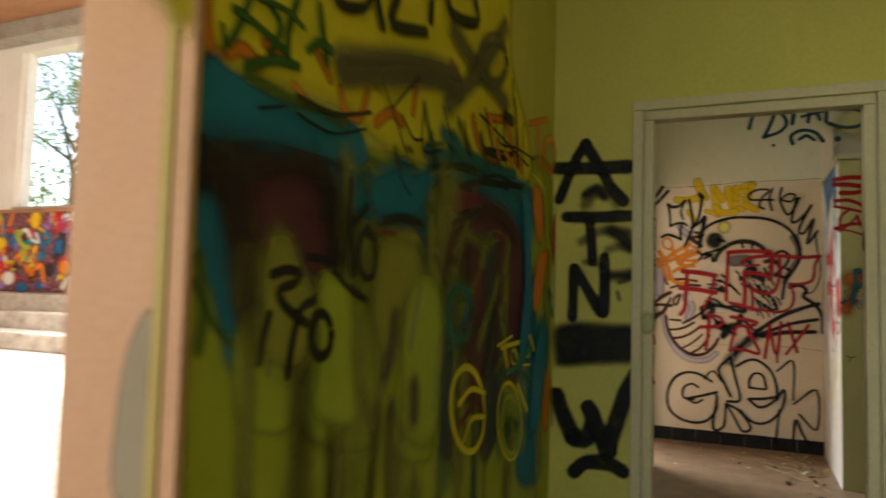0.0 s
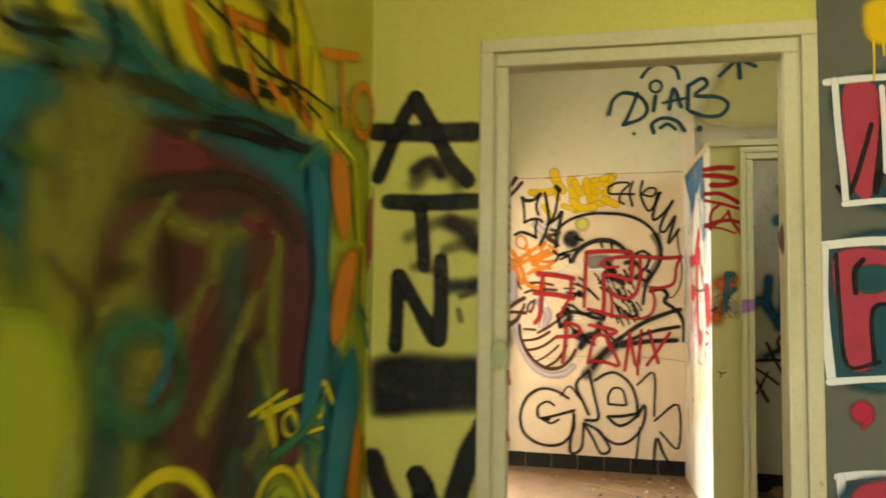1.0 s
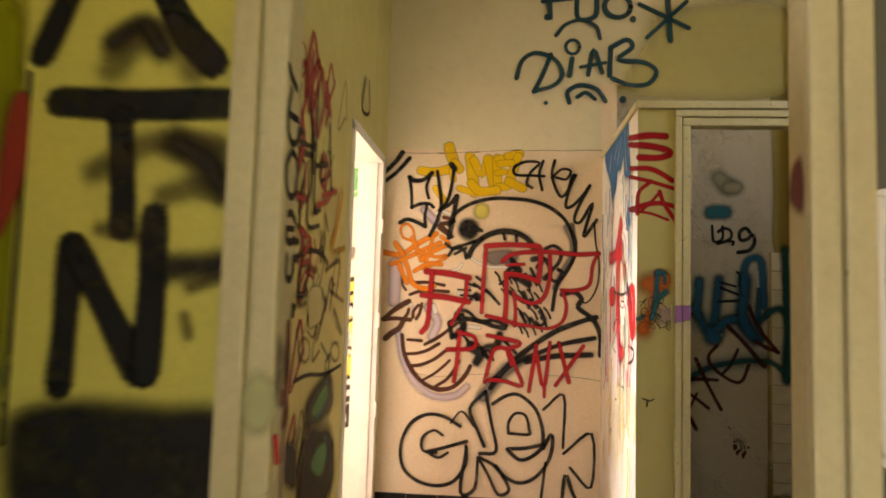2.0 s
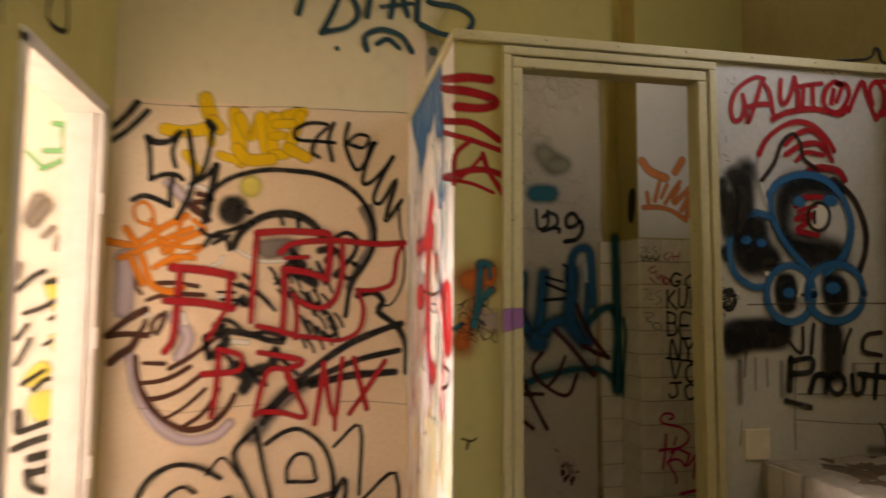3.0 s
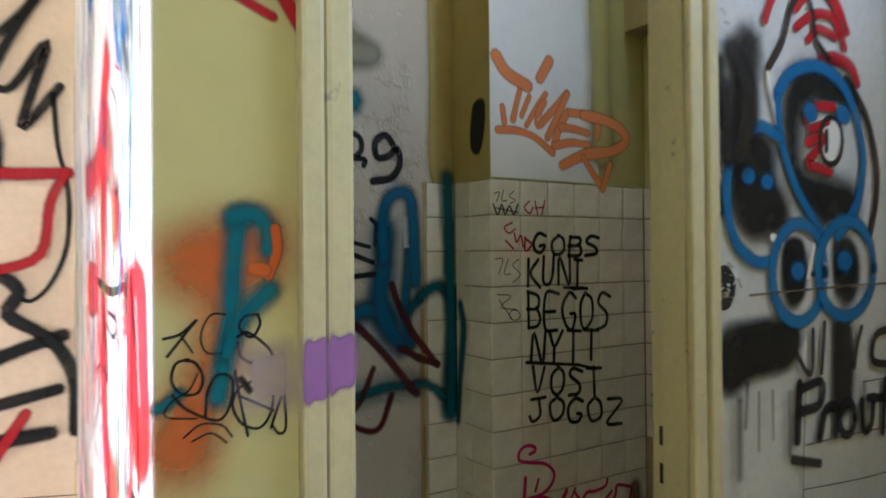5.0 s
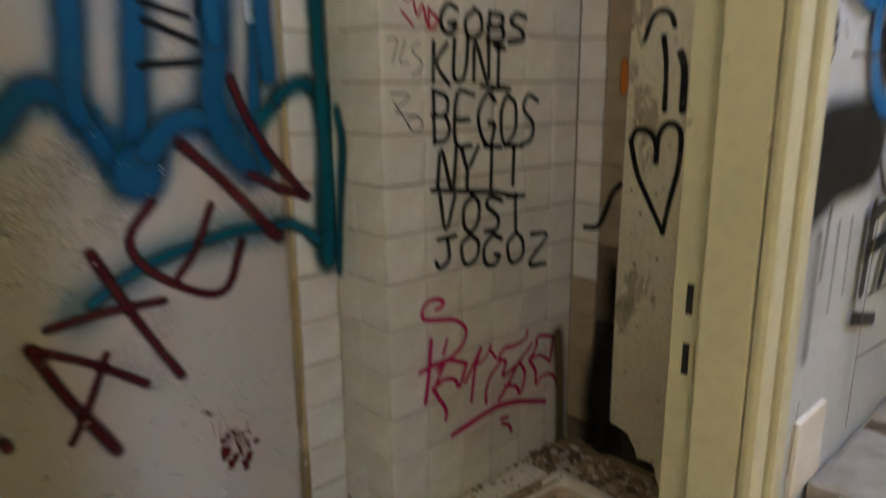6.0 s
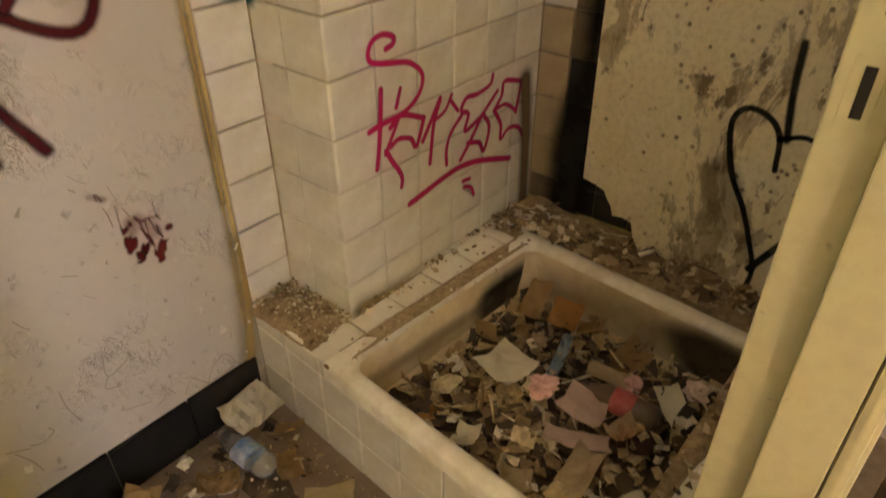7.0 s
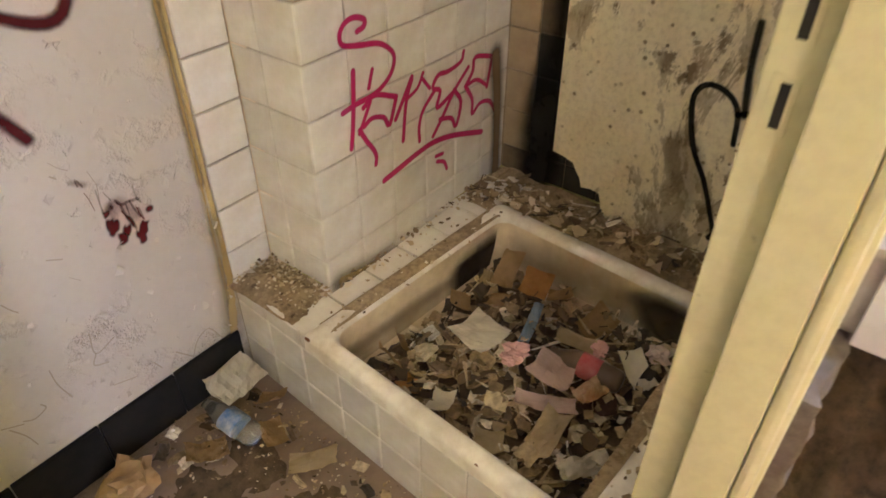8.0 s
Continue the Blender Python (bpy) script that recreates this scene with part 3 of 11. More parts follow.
def fill_mesh(verts, faces, cover, pts, soft, lift):
    """A filled patch as a fine grid whose cover falls off towards its outline."""
    poly = np.array([tuple(p) for p in smooth_path(pts, True, 5)])
    lo, hi = poly.min(0), poly.max(0)
    size = max(hi - lo)
    rim = max(0.003, min(0.30 * soft * min(hi - lo), 0.11 * soft))
    n = int(min(70, max(14, size / max(0.006, rim * 0.45))))
    cell = size / n
    gx = np.arange(lo[0] - rim - cell, hi[0] + rim + 2 * cell, cell)
    gz = np.arange(lo[1] - rim - cell, hi[1] + rim + 2 * cell, cell)
    X, Z = np.meshgrid(gx, gz, indexing="ij")
    P = np.stack([X.ravel(), Z.ravel()], 1)
    a, b = poly, np.roll(poly, -1, 0)
    best = np.full(len(P), 1e9)
    inside = np.zeros(len(P), bool)
    for (ax, az), (bx, bz) in zip(a, b):
        ex, ez = bx - ax, bz - az
        t = np.clip(((P[:, 0] - ax) * ex + (P[:, 1] - az) * ez) / (ex * ex + ez * ez + 1e-12), 0, 1)
        best = np.minimum(best, np.hypot(P[:, 0] - ax - t * ex, P[:, 1] - az - t * ez))
        cross = (az > P[:, 1]) != (bz > P[:, 1])
        with np.errstate(divide="ignore", invalid="ignore"):
            inside ^= cross & (P[:, 0] < (bx - ax) * (P[:, 1] - az) / (bz - az + 1e-15) + ax)
    d = np.where(inside, best, -best)
    cov = np.clip(0.5 + d / (2 * rim), 0, 1)
    start, (nx, nz) = len(verts), X.shape
    verts.extend([(float(x), float(z), lift) for x, z in P])
    cover.extend([float(c) for c in cov])
    cov = cov.reshape(X.shape)
    for i in range(nx - 1):
        for j in range(nz - 1):
            if cov[i:i + 2, j:j + 2].max() > 0.001:
                k = start + i * nz + j
                faces.append((k, k + nz, k + nz + 1, k + 1))


def tag(wall, plane, mat, soft, *items, label="", name="graffiti"):
    """One layer of paint on a wall, its strokes and patches in one mesh."""
    axis, place, side = PLANES[plane]
    verts, faces, cover, softs = [], [], [], []
    for kind, width, pts in items:
        layers[plane] += 1
        lift = 0.00025 + 0.00006 * layers[plane]
        before = len(verts)
        if kind == "line":
            stroke_mesh(verts, faces, cover, width, pts, soft, lift)
            softs.extend([max(0.12, soft)] * (len(verts) - before))
        elif kind == "flat":
            (u0, z0), (u1, z1) = pts
            k = len(verts)
            verts.extend([(u0, z0, lift), (u1, z0, lift), (u1, z1, lift), (u0, z1, lift)])
            cover.extend([1.0] * 4)
            faces.append((k, k + 1, k + 2, k + 3))
            softs.extend([0.3] * 4)
        else:
            fill_mesh(verts, faces, cover, pts, max(soft, 0.06), lift)
            softs.extend([0.98] * (len(verts) - before))
    me = bpy.data.meshes.new(name)
    if axis == "x":
        me.from_pydata([(place + side * l, u, z) for u, z, l in verts], [], faces)
    else:
        me.from_pydata([(u, place + side * l, z) for u, z, l in verts], [], faces)
    layer = me.uv_layers.new(name="cover")
    idx = np.empty(len(me.loops), np.int32)
    me.loops.foreach_get("vertex_index", idx)
    layer.data.foreach_set("uv", np.stack([np.array(cover)[idx], np.array(softs)[idx]], 1).ravel())
    me.materials.append(mat)
    ob = new(name, me)
    ob.parent = wall
    if label:
        ob["label"] = label
    return ob


# ---------------------------------------------------------------- sprayed and brushed paint on the walls
tag(wall_end, "D", WHITE, 0.3, flat(-0.99, -0.245, 0.0, 3.19), label="white coat on the wall beyond the doorway")

PALEYELLOW = paint("pale_yellow_distemper", (0.84, 0.76, 0.53), 0.7, 0.9)
tag(wall_end, "D", PALEYELLOW, 0.3, flat(-0.088, 1.232, 2.206, 3.19), flat(1.232, 2.356, 2.625, 3.19), label="pale yellow paint above the crack")
tag(wall_end, "D", paint("olive_distemper", (0.60, 0.53, 0.20), 0.7, 0.75), 0.95, fill([(1.40, 2.56), (1.50, 2.9), (1.62, 3.10), (2.35, 3.10), (2.35, 2.56)]), label="yellower paint towards the pier")

# end wall: lettering and a sprayed mask
tag(wall_end, "D", LILAC, 0.95,
    line(0.079, [(-0.014, 1.488), (-0.012, 1.372), (-0.014, 1.258)]),
    line(0.045, [(0.023, 1.052), (0.054, 0.915), (0.133, 0.765), (0.253, 0.687), (0.382, 0.697), (0.447, 0.751)]),
    line(0.061, [(0.202, 1.222), (0.259, 1.140), (0.230, 1.048)]),
    line(0.053, [(0.160, 1.824), (0.205, 1.778), (0.239, 1.743)]),
    label="pale lilac sprayed shading")
tag(wall_end, "D", YELLOW, 0.45,
    line(0.067, [(0.303, 2.218), (0.314, 2.175), (0.325, 2.149)]),
    line(0.052, [(0.132, 2.071), (0.203, 2.064), (0.279, 2.075), (0.326, 2.095)]),
    line(0.058, [(0.339, 2.118), (0.367, 2.087)]),
    line(0.035, [(0.321, 2.072), (0.334, 2.018)]),
    line(0.059, [(0.433, 2.160), (0.452, 2.050), (0.467, 1.940)]),
    line(0.050, [(0.457, 2.140), (0.508, 2.055), (0.546, 2.143)]),
    line(0.054, [(0.546, 2.148), (0.569, 2.037), (0.592, 1.958)]),
    line(0.050, [(0.600, 2.153), (0.608, 1.973)]),
    line(0.038, [(0.604, 2.149), (0.658, 2.165)]),
    line(0.036, [(0.606, 2.063), (0.651, 2.071)]),
    line(0.045, [(0.608, 1.973), (0.670, 1.982)]),
    line(0.050, [(0.670, 2.169), (0.738, 2.184)]),
    line(0.051, [(0.730, 2.165), (0.682, 2.019)]),
    line(0.049, [(0.674, 2.011), (0.759, 1.970)]),
    line(0.035, [(0.225, 1.962), (0.265, 1.905), (0.285, 1.880)]),
    line(0.035, [(0.371, 1.964), (0.451, 1.939)]),
    line(0.054, [(0.447, 1.994), (0.498, 1.947), (0.600, 1.954)]),
    line(0.040, [(0.617, 2.120), (0.690, 2.127)]),
    label="yellow sprayed block letters")
tag(wall_end, "D", YELLOWDIM, 0.95,
    dot(0.513, 1.823, 0.046, 0.048),
    label="pale yellow sprayed spot")
tag(wall_end, "D", GREY, 0.9,
    line(0.041, [(1.028, 1.730), (1.067, 1.647), (1.068, 1.558), (1.014, 1.461), (0.971, 1.368)]),
    line(0.079, [(0.549, 0.700), (0.660, 0.837), (0.775, 0.929)]),
    line(0.026, [(1.065, 1.749), (1.085, 1.635)]),
    fill([(0.549, 1.571), (0.678, 1.589), (0.740, 1.556), (0.708, 1.511), (0.591, 1.489), (0.548, 1.522)]),
    label="grey sprayed shading")
tag(wall_end, "D", WHITE, 0.6,
    line(0.017, [(0.459, 1.530), (0.505, 1.502), (0.575, 1.479), (0.680, 1.483)]),
    line(0.023, [(0.392, 1.106), (0.448, 1.114), (0.516, 1.109)]),
    line(0.021, [(0.066, 1.253), (0.088, 1.239), (0.097, 1.230)]),
    line(0.028, [(0.234, 1.234), (0.244, 1.199)]),
    line(0.024, [(0.237, 1.808), (0.263, 1.819), (0.315, 1.802)]),
    line(0.019, [(0.386, 1.316), (0.413, 1.304)]),
    line(0.017, [(0.326, 1.446), (0.381, 1.466), (0.399, 1.495)]))
tag(wall_end, "D", BROWN, 0.4,
    line(0.030, [(-0.069, 1.144), (-0.030, 1.184), (0.021, 1.223), (0.079, 1.257)]),
    line(0.025, [(-0.075, 1.142), (0.003, 1.150), (0.091, 1.144)]),
    line(0.032, [(-0.058, 1.026), (-0.018, 1.062), (0.026, 1.093), (0.050, 1.138)]),
    line(0.019, [(0.086, 1.299), (0.145, 1.320), (0.220, 1.327), (0.323, 1.323)]),
    line(0.019, [(0.121, 1.373), (0.197, 1.376), (0.296, 1.361)]),
    line(0.016, [(0.034, 1.431), (0.037, 1.361), (0.059, 1.327)]),
    line(0.025, [(0.045, 1.047), (0.056, 0.960), (0.087, 0.880), (0.142, 0.803), (0.212, 0.750), (0.283, 0.729), (0.359, 0.744), (0.413, 0.788), (0.449, 0.837), (0.466, 0.874)]),
    line(0.018, [(0.081, 1.023), (0.166, 1.019)]),
    line(0.019, [(0.078, 0.937), (0.137, 0.942), (0.200, 0.961), (0.274, 1.005)]),
    line(0.020, [(0.102, 0.864), (0.171, 0.875), (0.245, 0.909), (0.313, 0.962)]),
    line(0.016, [(0.175, 0.779), (0.248, 0.822), (0.307, 0.872), (0.341, 0.906)]),
    line(0.019, [(0.261, 0.748), (0.325, 0.791), (0.373, 0.854), (0.398, 0.904)]),
    line(0.020, [(0.055, 1.152), (0.075, 1.184), (0.081, 1.207)]),
    line(0.018, [(0.108, 1.160), (0.111, 1.199), (0.139, 1.234)]),
    line(0.019, [(0.129, 1.151), (0.149, 1.188), (0.160, 1.243)]),
    line(0.022, [(0.282, 1.781), (0.350, 1.759), (0.251, 1.727), (0.335, 1.662)]),
    line(0.019, [(0.266, 1.727), (0.319, 1.681)]),
    line(0.019, [(0.391, 1.139), (0.326, 1.088), (0.273, 1.047), (0.188, 0.998)]),
    label="brown sprayed striped bird belly")
tag(wall_end, "D", ORANGE, 0.5,
    line(0.014, [(0.086, 1.631), (0.030, 1.652), (0.015, 1.708), (0.055, 1.736), (0.092, 1.697), (0.101, 1.636)]),
    line(0.030, [(-0.101, 1.560), (-0.044, 1.548), (0.030, 1.547), (0.134, 1.620), (0.237, 1.678)]),
    line(0.030, [(-0.015, 1.614), (0.030, 1.547), (0.065, 1.466), (0.100, 1.369), (0.177, 1.336), (0.230, 1.356)]),
    line(0.026, [(-0.035, 1.483), (0.052, 1.522), (0.157, 1.574), (0.261, 1.622)]),
    line(0.026, [(0.090, 1.650), (0.118, 1.584), (0.149, 1.514)]),
    line(0.027, [(0.149, 1.514), (0.212, 1.563), (0.314, 1.613)]),
    line(0.021, [(0.136, 1.561), (0.235, 1.535), (0.308, 1.541), (0.226, 1.488), (0.150, 1.463)]),
    line(0.030, [(0.011, 1.484), (0.034, 1.431), (0.062, 1.373)]),
    line(0.022, [(0.219, 1.678), (0.201, 1.587), (0.172, 1.480)]),
    line(0.019, [(0.268, 1.660), (0.314, 1.625)]),
    line(0.023, [(0.108, 1.443), (0.193, 1.492), (0.274, 1.488)]),
    label="orange sprayed scribble")
tag(wall_end, "D", BLACK, 0.45,
    line(0.028, [(-0.117, 2.044), (-0.072, 2.083), (-0.025, 2.134), (0.010, 2.185)]),
    line(0.024, [(-0.090, 2.005), (-0.036, 2.047), (0.013, 2.098), (0.056, 2.149)]),
    line(0.027, [(0.059, 2.029), (0.088, 2.009), (0.146, 2.013), (0.198, 2.057)]),
    line(0.019, [(0.059, 2.029), (0.073, 1.944), (0.079, 1.839)]),
    line(0.017, [(0.194, 2.043), (0.169, 1.981), (0.171, 1.940), (0.183, 1.899)]),
    line(0.021, [(0.079, 1.839), (0.136, 1.863), (0.187, 1.863), (0.214, 1.843)]),
    line(0.019, [(0.174, 1.853), (0.163, 1.788), (0.167, 1.723)]),
    line(0.022, [(0.007, 1.743), (0.053, 1.764), (0.112, 1.748), (0.167, 1.721)]),
    line(0.022, [(0.233, 2.065), (0.249, 1.973), (0.262, 1.865), (0.243, 1.767), (0.198, 1.667)]),
    line(0.019, [(0.263, 1.823), (0.305, 1.898), (0.325, 1.990), (0.336, 2.089)]),
    line(0.022, [(0.254, 1.825), (0.313, 1.860), (0.357, 1.916)]),
    line(0.030, [(0.359, 1.911), (0.340, 1.795), (0.317, 1.657)]),
    line(0.035, [(0.321, 2.110), (0.340, 2.087)]),
    label="black sprayed angular letters")
tag(wall_end, "D", BLACK, 0.42,
    line(0.018, [(0.819, 1.973), (0.786, 1.999), (0.807, 2.067), (0.860, 2.127), (0.776, 2.134), (0.709, 2.099), (0.717, 2.053), (0.807, 2.049), (0.891, 2.046)]),
    line(0.018, [(0.884, 2.139), (0.861, 2.055), (0.880, 1.961)]),
    line(0.018, [(0.954, 2.143), (0.938, 2.060), (0.962, 1.973), (0.998, 1.919), (1.037, 1.962), (1.061, 2.046), (1.082, 2.053)]),
    line(0.016, [(0.938, 2.036), (0.995, 2.089), (1.051, 2.080), (1.024, 2.028), (0.961, 2.040)]),
    line(0.018, [(1.079, 2.053), (1.038, 1.941), (1.026, 1.858), (1.069, 1.868), (1.127, 1.933), (1.167, 1.990)]),
    line(0.019, [(1.167, 1.990), (1.095, 1.846), (1.078, 1.776), (1.116, 1.769), (1.186, 1.884), (1.149, 1.745), (1.137, 1.677), (1.211, 1.781)]),
    line(0.010, [(1.198, 1.762), (1.207, 1.638), (1.228, 1.536), (1.225, 1.408), (1.192, 1.318), (1.152, 1.278), (1.122, 1.293)]),
    label="black sprayed looping tag")
tag(wall_end, "D", BLACK, 0.5,
    line(0.022, [(0.313, 1.734), (0.340, 1.788), (0.393, 1.839), (0.465, 1.875), (0.576, 1.902), (0.694, 1.903), (0.815, 1.892), (0.926, 1.854), (1.015, 1.786), (1.066, 1.696), (1.085, 1.604), (1.068, 1.528), (1.025, 1.451), (0.976, 1.375), (0.954, 1.231)]),
    line(0.034, [(0.442, 1.544), (0.473, 1.606), (0.535, 1.664), (0.628, 1.699), (0.723, 1.694), (0.796, 1.657), (0.840, 1.603)]),
    line(0.018, [(0.652, 1.682), (0.660, 1.653)]),
    line(0.018, [(0.728, 1.675), (0.731, 1.645)]),
    line(0.019, [(0.299, 1.618), (0.337, 1.590), (0.405, 1.587), (0.425, 1.530)]),
    line(0.019, [(0.319, 1.546), (0.355, 1.595), (0.427, 1.617), (0.517, 1.653)]),
    line(0.017, [(0.356, 1.555), (0.423, 1.592)]),
    line(0.024, [(0.466, 1.285), (0.481, 1.300), (0.495, 1.280)]),
    line(0.012, [(0.381, 1.337), (0.457, 1.335)]),
    line(0.014, [(0.400, 1.304), (0.463, 1.300)]),
    line(0.012, [(0.429, 1.381), (0.456, 1.371), (0.489, 1.357)]),
    line(0.017, [(0.516, 1.348), (0.572, 1.319), (0.634, 1.256)]),
    line(0.012, [(0.555, 1.343), (0.605, 1.290)]),
    line(0.020, [(0.906, 1.600), (0.957, 1.619), (1.003, 1.582), (0.984, 1.511), (0.936, 1.455), (0.951, 1.410), (0.986, 1.408), (1.010, 1.456), (0.984, 1.476)]),
    line(0.027, [(0.336, 1.135), (0.391, 1.162), (0.469, 1.157), (0.549, 1.141), (0.600, 1.122), (0.670, 1.111)]),
    line(0.027, [(0.334, 1.128), (0.350, 1.045)]),
    line(0.022, [(0.412, 1.186), (0.379, 1.162)]),
    line(0.030, [(0.593, 0.752), (0.694, 0.886), (0.832, 1.007), (0.976, 1.102), (1.123, 1.165), (1.214, 1.194)]),
    line(0.026, [(0.599, 0.794), (0.717, 0.890), (0.881, 0.972), (1.026, 1.030), (1.205, 1.069)]),
    line(0.031, [(0.806, 0.916), (0.978, 0.955), (1.188, 0.969)]),
    line(0.028, [(1.009, 1.325), (1.081, 1.341), (1.127, 1.301), (1.107, 1.250), (1.173, 1.200), (1.214, 1.154), (1.241, 1.078), (1.242, 0.968)]),
    line(0.022, [(0.473, 1.019), (0.512, 0.985), (0.582, 0.922)]),
    line(0.017, [(0.636, 1.378), (0.705, 1.427), (0.752, 1.452)]),
    line(0.019, [(0.667, 1.039), (0.739, 0.966)]),
    dot(0.435, 1.709, 0.064, 0.068),
    line(0.023, [(0.465, 1.720), (0.516, 1.702)]),
    label="black sprayed skull outline")
tag(wall_end, "D", BLACK, 0.45,
    line(0.012, [(0.606, 1.450), (0.627, 1.426), (0.642, 1.392)]),
    line(0.012, [(0.630, 1.402), (0.652, 1.378), (0.667, 1.344)]),
    line(0.012, [(0.672, 1.441), (0.693, 1.417), (0.708, 1.383)]),
    line(0.012, [(0.710, 1.417), (0.732, 1.393), (0.747, 1.359)]),
    line(0.013, [(0.752, 1.452), (0.774, 1.428), (0.789, 1.394)]),
    line(0.012, [(0.781, 1.403), (0.804, 1.379), (0.819, 1.344)]),
    line(0.012, [(0.819, 1.433), (0.841, 1.409), (0.857, 1.374)]),
    line(0.013, [(0.854, 1.399), (0.876, 1.374), (0.891, 1.340)]),
    line(0.012, [(0.646, 1.348), (0.667, 1.324), (0.682, 1.290)]),
    line(0.012, [(0.702, 1.358), (0.723, 1.334), (0.738, 1.300)]),
    line(0.013, [(0.749, 1.344), (0.771, 1.320), (0.786, 1.285)]),
    line(0.012, [(0.802, 1.349), (0.824, 1.325), (0.839, 1.290)]),
    line(0.013, [(0.845, 1.330), (0.868, 1.305), (0.883, 1.271)]),
    line(0.012, [(0.747, 1.232), (0.769, 1.207), (0.784, 1.173)]),
    line(0.013, [(0.785, 1.207), (0.807, 1.182), (0.822, 1.148)]),
    line(0.012, [(0.828, 1.231), (0.850, 1.207), (0.865, 1.172)]),
    line(0.013, [(0.866, 1.251), (0.888, 1.226), (0.903, 1.192)]),
    line(0.013, [(0.905, 1.241), (0.927, 1.216), (0.943, 1.181)]),
    line(0.012, [(0.739, 1.144), (0.761, 1.120), (0.776, 1.086)]),
    line(0.012, [(0.778, 1.124), (0.800, 1.100), (0.814, 1.065)]),
    line(0.012, [(0.820, 1.138), (0.842, 1.114), (0.857, 1.079)]),
    line(0.012, [(0.858, 1.158), (0.880, 1.133), (0.895, 1.098)]),
    line(0.013, [(0.887, 1.182), (0.909, 1.157), (0.924, 1.122)]),
    line(0.012, [(0.439, 1.044), (0.460, 1.020), (0.474, 0.986)]),
    line(0.012, [(0.471, 1.015), (0.492, 0.991), (0.506, 0.957)]),
    line(0.012, [(0.502, 1.024), (0.523, 0.999), (0.538, 0.966)]),
    line(0.012, [(0.535, 0.994), (0.556, 0.970), (0.570, 0.937)]),
    line(0.012, [(0.572, 0.975), (0.593, 0.950), (0.607, 0.917)]),
    line(0.012, [(0.416, 1.063), (0.437, 1.039), (0.451, 1.006)]),
    label="short black sprayed hatching")
tag(wall_end, "D", BLACK, 0.6,
    line(0.031, [(0.674, 1.440), (0.714, 1.485), (0.736, 1.419)]),
    line(0.035, [(0.495, 1.309), (0.526, 1.277)]),
    line(0.043, [(0.382, 1.183), (0.422, 1.119), (0.376, 1.057)]),
    line(0.021, [(0.391, 1.215), (0.449, 1.203), (0.519, 1.148), (0.599, 1.157), (0.681, 1.129)]),
    line(0.027, [(0.697, 1.330), (0.781, 1.275)]),
    line(0.054, [(0.465, 0.991), (0.524, 0.946), (0.506, 0.905)]),
    line(0.048, [(0.563, 0.987), (0.622, 1.006), (0.641, 1.070)]),
    line(0.035, [(0.736, 1.419), (0.811, 1.375)]),
    line(0.029, [(0.703, 1.529), (0.757, 1.464)]),
    line(0.031, [(0.863, 1.488), (0.905, 1.534), (0.939, 1.466), (0.907, 1.420)]),
    line(0.025, [(0.780, 1.330), (0.814, 1.241)]),
    line(0.020, [(0.826, 1.175), (0.869, 1.129), (0.912, 1.151)]),
    line(0.017, [(0.492, 1.417), (0.523, 1.395)]),
    line(0.017, [(0.478, 1.374), (0.518, 1.348)]),
    line(0.020, [(0.820, 1.476), (0.847, 1.424)]),
    line(0.020, [(0.789, 1.442), (0.817, 1.386)]),
    line(0.032, [(0.830, 1.532), (0.883, 1.545)]),
    line(0.022, [(0.823, 1.286), (0.856, 1.241)]),
    line(0.022, [(0.878, 1.218), (0.911, 1.173)]),
    line(0.020, [(0.762, 1.209), (0.794, 1.153)]))
